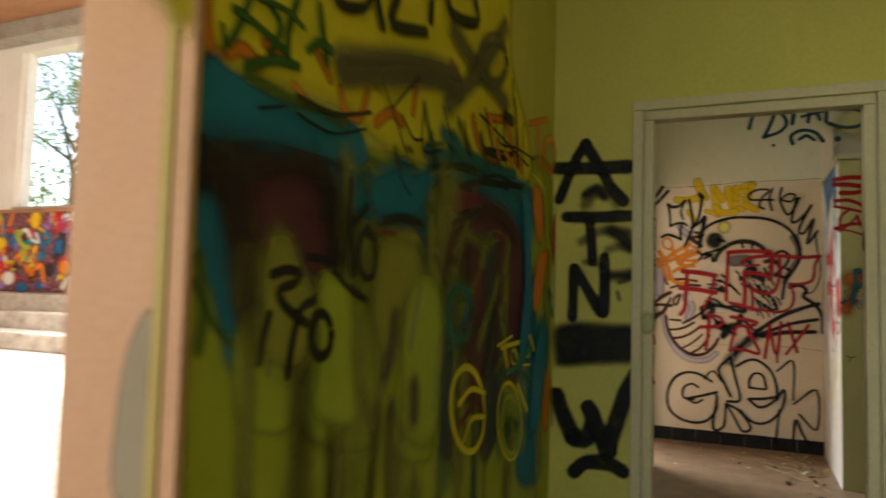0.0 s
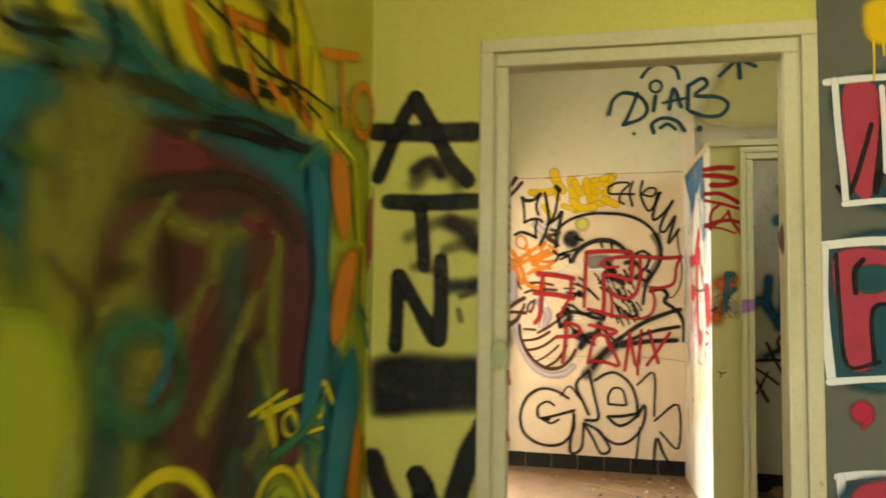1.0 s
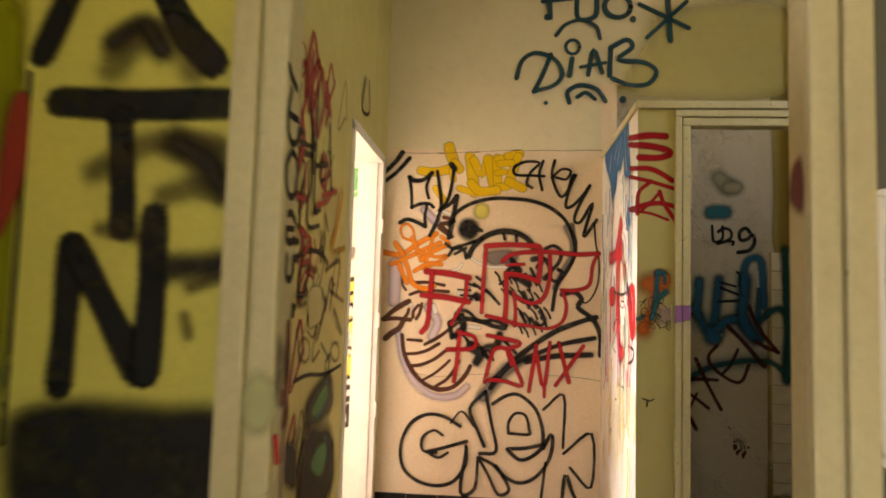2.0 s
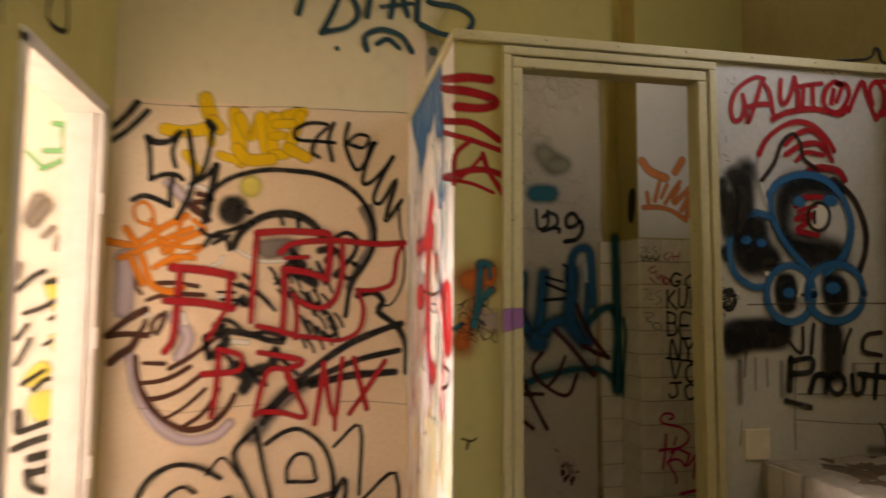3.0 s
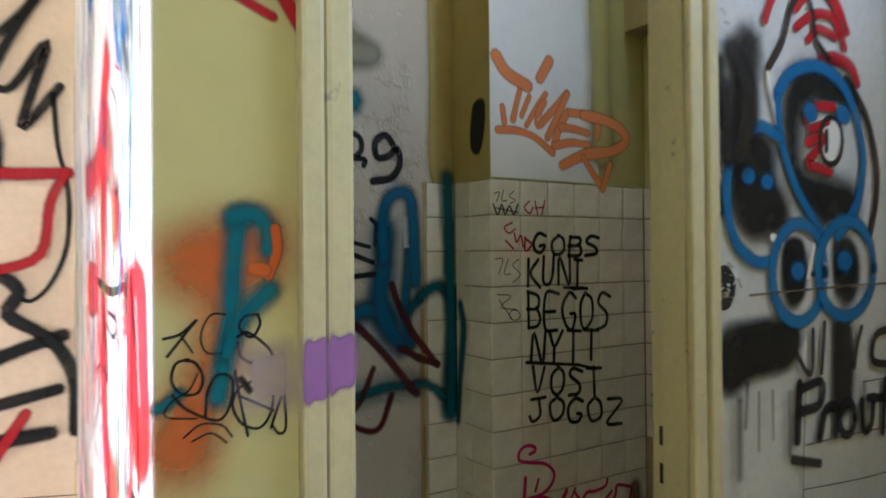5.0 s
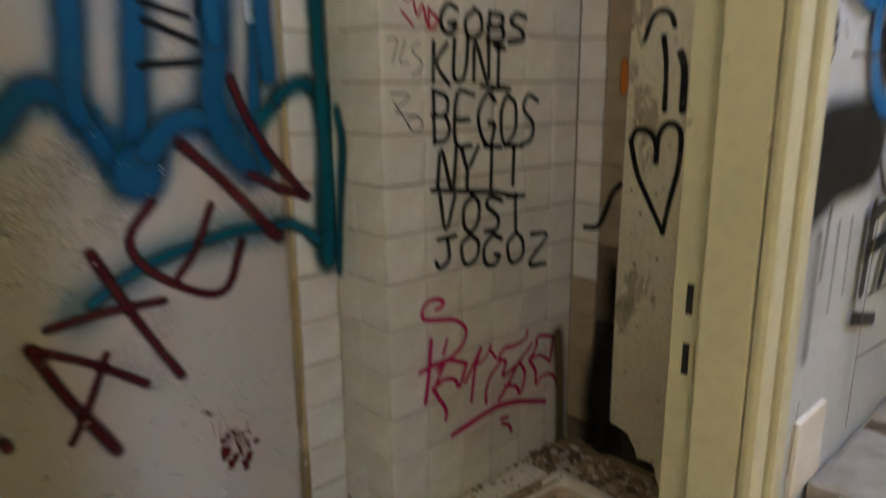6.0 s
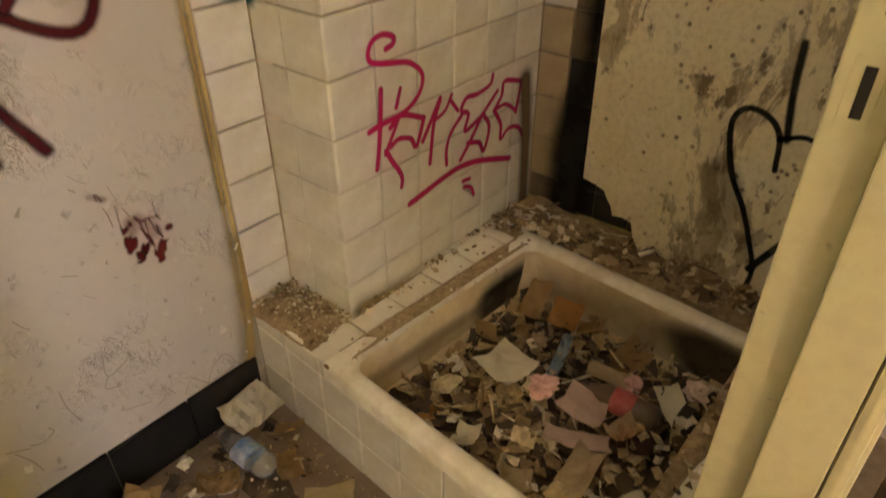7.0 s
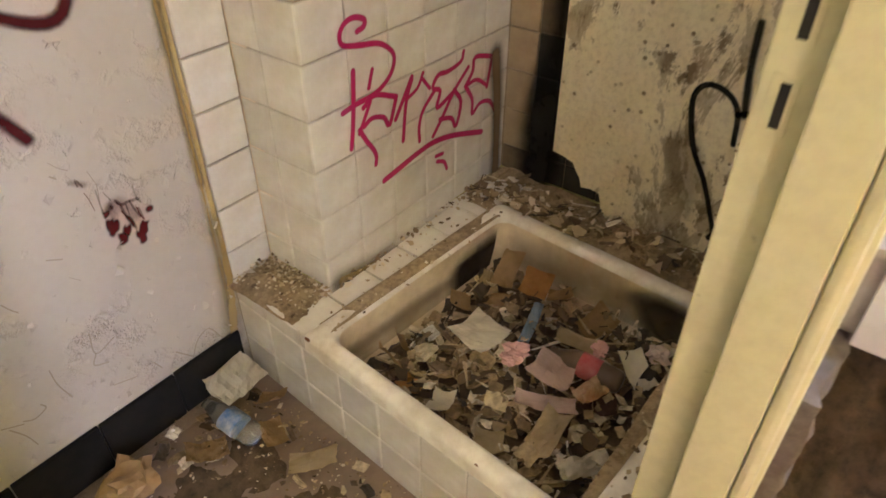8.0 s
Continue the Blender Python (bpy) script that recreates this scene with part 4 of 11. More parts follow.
tag(wall_end, "D", RED, 0.5,
    line(0.036, [(0.184, 1.444), (0.316, 1.434), (0.446, 1.410)]),
    line(0.030, [(0.219, 1.433), (0.211, 1.280), (0.199, 1.129), (0.166, 1.072)]),
    line(0.024, [(0.433, 1.409), (0.428, 1.266)]),
    line(0.035, [(0.163, 1.297), (0.298, 1.290), (0.444, 1.264)]),
    line(0.019, [(0.421, 1.261), (0.379, 1.186), (0.343, 1.125)]),
    line(0.024, [(0.546, 1.605), (0.540, 1.498), (0.533, 1.329), (0.529, 1.204)]),
    line(0.031, [(0.546, 1.608), (0.677, 1.619), (0.821, 1.615), (0.874, 1.599), (0.876, 1.479), (0.863, 1.399)]),
    line(0.029, [(0.671, 1.446), (0.675, 1.280), (0.669, 1.155)]),
    line(0.029, [(0.672, 1.441), (0.764, 1.433), (0.868, 1.399)]),
    line(0.022, [(0.719, 1.329), (0.733, 1.232), (0.730, 1.130)]),
    line(0.027, [(0.651, 1.519), (0.702, 1.560), (0.821, 1.578), (0.931, 1.580), (1.093, 1.569), (1.225, 1.577)]),
    line(0.019, [(0.675, 1.495), (0.779, 1.502)]),
    line(0.023, [(1.220, 1.574), (1.190, 1.504), (1.171, 1.387), (1.086, 1.351), (1.009, 1.350)]),
    line(0.020, [(1.009, 1.350), (1.037, 1.260), (1.014, 1.161), (0.927, 1.118), (0.830, 1.129), (0.730, 1.139)]),
    line(0.022, [(0.730, 1.139), (0.652, 1.164), (0.557, 1.184)]),
    line(0.025, [(0.934, 1.555), (0.936, 1.435), (0.904, 1.310), (0.832, 1.266), (0.726, 1.305)]),
    line(0.026, [(0.397, 1.080), (0.389, 0.928), (0.371, 0.785)]),
    line(0.026, [(0.393, 1.080), (0.488, 1.052), (0.481, 0.986), (0.326, 0.971)]),
    line(0.026, [(0.569, 1.065), (0.667, 1.049), (0.766, 1.023), (0.691, 0.986)]),
    line(0.023, [(0.558, 0.786), (0.587, 0.922), (0.617, 0.988), (0.691, 0.981), (0.745, 0.870), (0.780, 0.773), (0.673, 0.796), (0.576, 0.800)]),
    line(0.023, [(0.861, 1.016), (0.844, 0.890), (0.823, 0.742)]),
    line(0.022, [(0.856, 1.011), (0.909, 0.763), (0.943, 1.034)]),
    line(0.019, [(0.913, 0.779), (0.914, 0.714)]),
    line(0.025, [(0.996, 1.033), (1.058, 0.805)]),
    line(0.023, [(1.140, 1.020), (1.067, 0.908), (0.981, 0.784)]),
    line(0.021, [(0.692, 0.962), (0.717, 0.894)]),
    label="dripping red sprayed letters")
tag(wall_end, "D", BLACK, 0.42,
    line(0.020, [(0.416, 0.517), (0.318, 0.570), (0.212, 0.578), (0.113, 0.517), (0.061, 0.392), (0.076, 0.263), (0.159, 0.187), (0.282, 0.161), (0.387, 0.194), (0.455, 0.294), (0.454, 0.402)]),
    line(0.016, [(0.276, 0.354), (0.194, 0.366), (0.193, 0.443), (0.258, 0.486), (0.311, 0.460)]),
    line(0.020, [(0.223, 0.359), (0.328, 0.388), (0.458, 0.430)]),
    line(0.016, [(0.223, 0.355), (0.288, 0.326), (0.345, 0.357)]),
    line(0.012, [(0.359, 0.535), (0.424, 0.606), (0.497, 0.521)]),
    line(0.020, [(0.564, 0.729), (0.602, 0.549), (0.635, 0.382), (0.539, 0.362)]),
    line(0.020, [(0.564, 0.729), (0.472, 0.624), (0.522, 0.497), (0.563, 0.407)]),
    line(0.020, [(0.458, 0.390), (0.428, 0.132), (0.512, 0.157), (0.527, 0.337)]),
    line(0.020, [(0.531, 0.337), (0.592, 0.237), (0.652, 0.129), (0.716, 0.164), (0.635, 0.287), (0.539, 0.338)]),
    line(0.020, [(0.609, 0.658), (0.689, 0.709), (0.768, 0.716), (0.864, 0.639), (0.907, 0.522), (0.912, 0.411)]),
    line(0.020, [(0.912, 0.411), (0.959, 0.492), (0.967, 0.421), (0.935, 0.317), (0.857, 0.230), (0.771, 0.202), (0.692, 0.234), (0.635, 0.295)]),
    line(0.016, [(0.706, 0.489), (0.706, 0.553), (0.745, 0.607), (0.805, 0.597), (0.829, 0.518), (0.825, 0.486), (0.706, 0.489)]),
    line(0.020, [(0.702, 0.397), (0.809, 0.406), (0.912, 0.427), (0.849, 0.360), (0.774, 0.337), (0.702, 0.393)]),
    line(0.016, [(0.911, 0.637), (1.029, 0.725), (1.029, 0.420)]),
    line(0.016, [(1.033, 0.385), (1.196, 0.506), (1.195, 0.197), (1.072, 0.304)]),
    line(0.020, [(1.022, 0.047), (1.045, 0.260), (1.091, 0.156), (1.153, 0.054)]),
    line(0.016, [(0.928, 0.325), (0.897, 0.048)]),
    label="thin black outlined bubble letters")
tag(wall_end, "D", INK, 0.4,
    line(0.027, [(0.820, 2.575), (0.867, 2.673), (0.918, 2.808)]),
    line(0.027, [(0.710, 2.659), (0.741, 2.767), (0.822, 2.818), (0.938, 2.781), (0.991, 2.687), (0.940, 2.613), (0.820, 2.575)]),
    line(0.020, [(1.094, 2.856), (1.088, 2.834), (1.073, 2.818), (1.052, 2.812), (1.031, 2.818), (1.015, 2.834), (1.009, 2.856), (1.014, 2.878), (1.030, 2.894), (1.051, 2.900), (1.072, 2.895), (1.088, 2.878), (1.094, 2.856)]),
    line(0.027, [(1.049, 2.782), (1.034, 2.674)]),
    line(0.024, [(0.949, 2.931), (1.007, 2.999), (1.099, 3.026), (1.191, 2.986), (1.217, 2.911)]),
    line(0.027, [(1.148, 2.681), (1.179, 2.836), (1.232, 2.695)]),
    line(0.020, [(1.102, 2.728), (1.251, 2.756)]),
    line(0.027, [(1.283, 2.850), (1.278, 2.675)]),
    line(0.027, [(1.283, 2.850), (1.380, 2.901), (1.413, 2.851), (1.329, 2.776), (1.484, 2.757), (1.559, 2.700), (1.510, 2.623), (1.401, 2.616), (1.297, 2.655)]),
    line(0.027, [(1.036, 2.506), (1.025, 2.573), (1.103, 2.614), (1.201, 2.588), (1.253, 2.515)]),
    line(0.023, [(1.084, 2.540), (1.136, 2.567), (1.191, 2.527)]),
    dot(0.893, 2.502, 0.013, 0.013),
    dot(1.359, 2.525, 0.022, 0.023),
    label="dark teal sprayed tag with a curved smile")
tag(wall_end, "D", INK, 0.4,
    line(0.030, [(0.904, 3.173), (0.912, 3.045)]),
    line(0.025, [(0.863, 3.149), (1.042, 3.167)]),
    line(0.030, [(1.074, 3.191), (1.082, 3.038), (1.186, 3.051), (1.195, 3.169)]),
    line(0.030, [(1.401, 3.110), (1.390, 3.075), (1.361, 3.050), (1.322, 3.042), (1.282, 3.053), (1.253, 3.080), (1.242, 3.117), (1.253, 3.152), (1.282, 3.177), (1.322, 3.185), (1.362, 3.174), (1.391, 3.146), (1.401, 3.110)]),
    line(0.030, [(1.621, 3.201), (1.642, 2.893)]),
    line(0.025, [(1.456, 3.125), (1.751, 2.972)]),
    line(0.025, [(1.502, 2.914), (1.737, 3.138)]),
    dot(0.892, 3.046, 0.020, 0.021),
    dot(1.416, 3.030, 0.019, 0.021))
tag(wall_end, "D", BLACKSOFT, 0.5,
    line(0.022, [(-0.317, 2.582), (-0.286, 2.614), (-0.253, 2.567), (-0.266, 2.487), (-0.296, 2.438)]))

# door wall: large black letters and framed bubble letters
tag(wall_door, "B", BLACK, 0.42,
    line(0.043, [(-0.140, 1.667), (-0.096, 1.776), (-0.055, 1.869), (-0.019, 1.924)]),
    line(0.047, [(-0.019, 1.924), (0.041, 1.824), (0.103, 1.713), (0.158, 1.651)]),
    line(0.059, [(-0.150, 1.817), (-0.036, 1.810), (0.176, 1.807)]),
    line(0.047, [(-0.102, 1.584), (0.022, 1.579), (0.186, 1.582)]),
    line(0.043, [(0.005, 1.556), (0.015, 1.457), (0.020, 1.378)]),
    line(0.043, [(-0.067, 1.341), (-0.067, 1.226), (-0.071, 1.119)]),
    line(0.045, [(-0.057, 1.338), (0.000, 1.244), (0.060, 1.145)]),
    line(0.044, [(0.074, 1.392), (0.077, 1.261), (0.073, 1.142)]),
    fill([(-0.147, 1.061), (-0.033, 1.091), (0.101, 1.088), (0.208, 1.082), (0.214, 0.994), (0.209, 0.934), (0.122, 0.918), (0.039, 0.911), (-0.119, 0.891), (-0.146, 0.931)]),
    label="large black sprayed capital letters")
tag(wall_door, "B", BLACKSOFT, 0.95,
    line(0.054, [(0.107, 1.515), (0.158, 1.482), (0.184, 1.441)]),
    line(0.048, [(0.112, 1.311), (0.154, 1.314), (0.195, 1.320)]),
    line(0.043, [(-0.016, 1.687), (0.035, 1.714), (0.070, 1.672)]))
tag(wall_door, "B", BLACK, 0.42,
    line(0.068, [(-0.138, 0.751), (-0.102, 0.659), (-0.057, 0.569)]),
    line(0.067, [(-0.057, 0.569), (0.001, 0.569), (0.033, 0.668), (0.013, 0.704)]),
    line(0.068, [(0.013, 0.704), (0.057, 0.608), (0.100, 0.529)]),
    line(0.069, [(0.094, 0.528), (0.135, 0.661), (0.176, 0.786), (0.225, 0.872)]),
    line(0.058, [(-0.052, 0.417), (0.005, 0.465), (0.107, 0.470), (0.163, 0.445)]),
    label="large black sprayed capital letters")
tag(wall_door, "B", GREYWALL, 0.3, flat(1.188, 2.6, 0.0, 2.32), label="flat grey emulsion background")
tag(wall_door, "B", TEALDARK, 0.15,
    fill([(1.239, 1.914), (1.529, 1.910), (1.520, 1.568), (1.266, 1.570), (1.249, 1.700)]),
    fill([(1.209, 1.437), (1.517, 1.449), (1.507, 1.082), (1.211, 1.071)]),
    label="dark teal letter panels")
tag(wall_door, "B", ROSE, 0.15,
    fill([(1.255, 1.901), (1.339, 1.902), (1.343, 1.759), (1.322, 1.586), (1.280, 1.594), (1.260, 1.685)]),
    fill([(1.355, 1.898), (1.529, 1.895), (1.521, 1.592), (1.373, 1.586), (1.362, 1.698)]),
    fill([(1.225, 1.418), (1.377, 1.425), (1.389, 1.358), (1.380, 1.285), (1.315, 1.266), (1.315, 1.110), (1.250, 1.104), (1.230, 1.253)]))
tag(wall_door, "B", TEALDARK, 0.2,
    fill([(1.282, 1.377), (1.353, 1.384), (1.354, 1.319), (1.289, 1.310)]),
    fill([(1.436, 1.402), (1.516, 1.408), (1.508, 1.116), (1.456, 1.114)]))
tag(wall_door, "B", BLACK, 0.25,
    line(0.012, [(1.234, 1.610), (1.264, 1.587), (1.308, 1.722), (1.326, 1.789)]),
    line(0.015, [(1.333, 1.609), (1.352, 1.758), (1.366, 1.879)]),
    line(0.014, [(1.333, 1.594), (1.391, 1.788), (1.398, 1.608)]),
    line(0.011, [(1.226, 1.415), (1.233, 1.253), (1.250, 1.104), (1.330, 1.116)]),
    line(0.011, [(1.390, 1.416), (1.391, 1.291), (1.318, 1.263), (1.318, 1.110)]),
    line(0.012, [(1.360, 1.579), (1.425, 1.581)]),
    line(0.014, [(1.295, 1.401), (1.274, 1.371), (1.275, 1.309)]))
tag(wall_door, "B", WHITE, 0.25,
    line(0.018, [(1.210, 1.917), (1.298, 1.924), (1.422, 1.926), (1.557, 1.927)]),
    line(0.017, [(1.233, 1.921), (1.239, 1.792), (1.249, 1.670), (1.255, 1.564)]),
    line(0.015, [(1.252, 1.561), (1.359, 1.570), (1.547, 1.571)]),
    line(0.014, [(1.355, 1.895), (1.359, 1.804), (1.361, 1.653)]),
    line(0.024, [(1.195, 1.442), (1.289, 1.453), (1.411, 1.457), (1.544, 1.461)]),
    line(0.021, [(1.197, 1.433), (1.193, 1.311), (1.199, 1.164), (1.208, 1.059)]),
    line(0.018, [(1.203, 1.056), (1.322, 1.069), (1.533, 1.086)]),
    line(0.020, [(1.220, 0.793), (1.317, 0.808), (1.526, 0.815)]),
    line(0.020, [(1.225, 0.794), (1.232, 0.692), (1.241, 0.581)]),
    label="thick white outlines round the letters")
tag(wall_door, "B", CRIMSON, 0.5,
    dot(1.284, 0.976, 0.030, 0.031),
    line(0.014, [(1.306, 0.959), (1.287, 0.934)]))
tag(wall_door, "B", YELLOW, 0.35,
    fill([(1.312, 2.097), (1.328, 2.034), (1.369, 2.020), (1.424, 2.039), (1.560, 2.053), (1.563, 2.144), (1.344, 2.157)]),
    line(0.006, [(1.337, 2.034), (1.337, 1.972), (1.335, 1.918)]),
    line(0.006, [(1.362, 2.032), (1.363, 1.989)]))
tag(wall_door, "B", TEALDARK, 0.2,
    fill([(1.239, 0.775), (1.525, 0.804), (1.520, 0.603), (1.249, 0.582)]))
tag(wall_door, "B", ROSE, 0.2,
    fill([(1.257, 0.759), (1.395, 0.779), (1.404, 0.608), (1.268, 0.597)]))
tag(wall_door, "B", RED, 0.5,
    line(0.009, [(0.240, 1.074), (0.253, 0.996)]),
    line(0.008, [(0.294, 1.052), (0.298, 1.013)]),
    line(0.008, [(0.284, 0.880), (0.297, 0.842)]))

# long wall: layered mural of green, teal and dark drips
tag(wall_left, "A", MGREEN, 0.1,
    fill([(1.205, 1.582), (1.382, 1.598), (1.667, 1.558), (2.172, 1.592), (2.811, 1.677), (3.450, 1.726), (3.468, -0.062), (1.590, 0.663), (1.220, 0.797), (1.205, 1.246)]),
    label="yellow-green base of the mural")
tag(wall_left, "A", MYELLOW, 0.35,
    fill([(1.205, 1.766), (2.627, 2.413), (2.817, 2.097), (3.065, 1.861), (3.038, 1.667), (2.449, 1.638), (1.885, 1.580), (1.638, 1.629), (1.415, 1.618), (1.222, 1.609)]),
    label="yellow sprayed cloud")
tag(wall_left, "A", MORANGE, 0.9,
    line(0.030, [(1.256, 1.624), (1.300, 1.646), (1.340, 1.630)]),
    line(0.026, [(1.361, 1.677), (1.412, 1.674)]),
    line(0.039, [(2.236, 1.916), (2.307, 1.884)]),
    line(0.031, [(1.205, 1.722), (1.205, 1.671), (1.222, 1.611)]),
    line(0.023, [(1.523, 1.719), (1.578, 1.675)]),
    line(0.032, [(2.546, 1.833), (2.831, 1.890)]),
    line(0.034, [(2.526, 1.710), (2.677, 1.697)]))
tag(wall_left, "A", MORANGE, 0.8,
    line(0.025, [(1.618, 1.664), (1.643, 1.619), (1.704, 1.622), (1.736, 1.693)]),
    line(0.030, [(1.784, 1.629), (1.853, 1.673), (1.915, 1.661)]),
    line(0.026, [(1.994, 1.783), (1.978, 1.705)]),
    line(0.018, [(1.452, 1.626), (1.504, 1.601), (1.537, 1.597)]),
    line(0.041, [(2.425, 1.793), (2.473, 1.728), (2.612, 1.680)]),
    line(0.040, [(2.770, 1.880), (2.841, 1.768), (2.971, 1.720)]),
    label="orange sprayed marks")
tag(wall_left, "A", MTEAL, 0.35,
    fill([(1.205, 1.479), (1.208, 1.505), (1.286, 1.508), (1.367, 1.520), (1.435, 1.506), (1.524, 1.488), (1.604, 1.499), (1.729, 1.505), (1.813, 1.510), (1.865, 1.544), (1.970, 1.549), (2.067, 1.536), (2.298, 1.599), (2.523, 1.660), (2.944, 1.679), (3.129, 1.626), (3.124, 1.312), (3.245, 1.058), (3.225, 0.847), (3.299, 0.622), (3.295, 0.410), (2.971, 0.505), (3.001, 0.879), (2.922, 1.077), (2.791, 1.228), (2.882, 1.416), (2.633, 1.497), (2.303, 1.553), (2.176, 1.556), (2.101, 1.464), (2.057, 1.335), (1.985, 1.388), (1.880, 1.384), (1.757, 1.379), (1.703, 1.383), (1.674, 1.306), (1.651, 1.224), (1.616, 1.310), (1.553, 1.465), (1.404, 1.466), (1.290, 1.454), (1.205, 1.422)]),
    label="teal sprayed band")
tag(wall_left, "A", MTEAL, 0.35,
    fill([(1.205, 1.591), (1.261, 1.584), (1.267, 1.488), (1.231, 1.469), (1.273, 1.343), (1.319, 1.228), (1.335, 1.148), (1.333, 1.072), (1.295, 1.085), (1.259, 1.190), (1.207, 1.310)]))
tag(wall_left, "A", MGREENDARK2, 0.9,
    line(0.029, [(1.337, 1.528), (1.407, 1.523), (1.490, 1.524), (1.600, 1.542), (1.743, 1.531), (1.830, 1.522)]),
    line(0.032, [(2.047, 1.741), (2.095, 1.654), (2.142, 1.602)]),
    line(0.028, [(1.639, 1.545), (1.697, 1.524), (1.750, 1.458)]),
    line(0.035, [(2.223, 1.690), (2.296, 1.624), (2.527, 1.628)]),
    line(0.026, [(1.881, 1.583), (1.929, 1.517), (1.976, 1.480)]))
tag(wall_left, "A", MDARK, 0.35,
    fill([(1.205, 1.422), (1.290, 1.454), (1.404, 1.466), (1.520, 1.473), (1.568, 1.465), (1.597, 1.411), (1.636, 1.312), (1.625, 1.259), (1.581, 1.236), (1.554, 1.264), (1.531, 1.359), (1.503, 1.429), (1.424, 1.423), (1.294, 1.400), (1.205, 1.375)]),
    fill([(1.749, 1.375), (1.824, 1.381), (1.881, 1.376), (1.941, 1.392), (1.923, 1.358), (1.828, 1.343), (1.760, 1.342)]),
    label="dark brown band in the mural")
tag(wall_left, "A", MDARK, 0.35,
    fill([(1.205, 1.475), (1.296, 1.482), (1.330, 1.420), (1.335, 1.329), (1.360, 1.228), (1.328, 1.208), (1.277, 1.324), (1.235, 1.406)]))
tag(wall_left, "A", MPLUM, 0.35,
    fill([(2.200, 1.487), (2.337, 1.560), (2.728, 1.545), (2.957, 1.462), (3.019, 1.269), (2.983, 1.035), (2.943, 0.849), (2.717, 0.918), (2.573, 0.811), (2.248, 0.957), (2.185, 1.174), (2.199, 1.319)]),
    dot(2.343, 1.169, 0.084, 0.034),
    fill([(2.203, 0.989), (2.304, 1.059), (2.367, 0.938), (2.322, 0.724), (2.213, 0.754)]),
    fill([(2.562, 0.908), (2.694, 0.955), (2.764, 0.773), (2.636, 0.636), (2.544, 0.693)]),
    label="plum sprayed fill")
tag(wall_left, "A", MTEAL, 0.3,
    fill([(1.205, 1.597), (1.289, 1.596), (1.417, 1.587), (1.617, 1.606), (1.720, 1.582), (1.720, 1.509), (1.537, 1.499), (1.389, 1.494), (1.205, 1.470)]),
    label="teal sprayed band")
tag(wall_left, "A", MGREENDARK2, 0.9,
    line(0.030, [(1.318, 1.601), (1.417, 1.591), (1.530, 1.596), (1.641, 1.591)]),
    line(0.016, [(1.205, 1.228), (1.261, 1.152), (1.319, 1.109)]),
    line(0.028, [(1.215, 1.265), (1.232, 1.191), (1.224, 1.118)]))
tag(wall_left, "A", MKHAKI, 0.35,
    fill([(1.302, 1.296), (1.385, 1.304), (1.479, 1.308), (1.505, 1.254), (1.514, 1.193), (1.475, 1.135), (1.394, 1.196), (1.312, 1.174)]),
    fill([(1.810, 1.342), (2.009, 1.384), (2.107, 1.288), (1.983, 1.225), (1.948, 1.136), (1.850, 1.100), (1.781, 1.185), (1.790, 1.265)]),
    fill([(2.068, 1.534), (2.204, 1.573), (2.252, 1.474), (2.197, 1.345), (2.171, 1.174), (2.095, 1.251), (2.071, 1.398)]),
    label="khaki sprayed columns")
tag(wall_left, "A", MLIME, 0.35,
    fill([(1.557, 1.230), (1.627, 1.241), (1.696, 1.215), (1.781, 1.146), (1.812, 0.847), (1.520, 0.933), (1.515, 1.131)]),
    fill([(1.960, 1.230), (2.071, 1.243), (2.173, 1.174), (2.201, 1.068), (2.177, 0.916), (2.150, 0.747), (1.918, 0.816), (1.938, 1.026), (1.970, 1.134)]),
    fill([(1.314, 1.150), (1.396, 1.169), (1.478, 1.098), (1.472, 0.947), (1.327, 0.990)]),
    label="lime green sprayed columns")
tag(wall_left, "A", LIMEPALE, 0.85,
    line(0.017, [(2.173, 1.174), (2.201, 1.016), (2.171, 0.867), (2.144, 0.761)]),
    line(0.033, [(2.048, 1.226), (2.033, 1.131), (2.023, 0.991)]),
    line(0.011, [(1.850, 1.100), (1.838, 1.040)]),
    line(0.024, [(1.892, 0.948), (1.892, 0.844)]),
    line(0.015, [(1.421, 1.154), (1.405, 1.060)]))
drip_rng = random.Random(31)
for k in range(56):
    u, z0, hue = drip_rng.uniform(1.25, 3.35), drip_rng.uniform(0.4, 1.6), drip_rng.random()
    mat = LIMETHIN if hue < 0.35 else KHAKITHIN if hue < 0.65 else DARKTHIN if hue < 0.82 else TEALTHIN
    wide, drop, sway = drip_rng.uniform(0.025, 0.10), drip_rng.uniform(0.2, 0.7), drip_rng.uniform(-0.06, 0.06)
    tag(wall_left, "A", mat, 0.98, line(wide, [(u, z0), (u + sway * 0.4, z0 - drop * 0.5), (u + sway, max(0.02, z0 - drop))]))
tag(wall_left, "A", KHAKITHIN, 0.95,
    line(0.065, [(2.322, 1.369), (2.280, 1.296), (2.208, 1.239)]),
    line(0.045, [(2.390, 1.405), (2.553, 1.389), (2.689, 1.435)]),
    line(0.063, [(2.553, 1.389), (2.483, 1.258), (2.343, 1.169)]),
    line(0.055, [(2.772, 1.389), (2.663, 1.228), (2.507, 1.040)]),
    line(0.062, [(2.148, 1.537), (2.191, 1.465), (2.174, 1.344)]),
    line(0.036, [(2.448, 1.581), (2.418, 1.499), (2.322, 1.369)]),
    line(0.040, [(1.847, 1.142), (1.877, 1.056), (1.828, 0.961)]),
    line(0.040, [(1.746, 0.978), (1.801, 0.889)]),
    line(0.046, [(2.720, 1.158), (2.788, 1.014), (2.695, 0.938)]),
    line(0.042, [(2.001, 0.983), (1.987, 0.907), (1.972, 0.844)]))
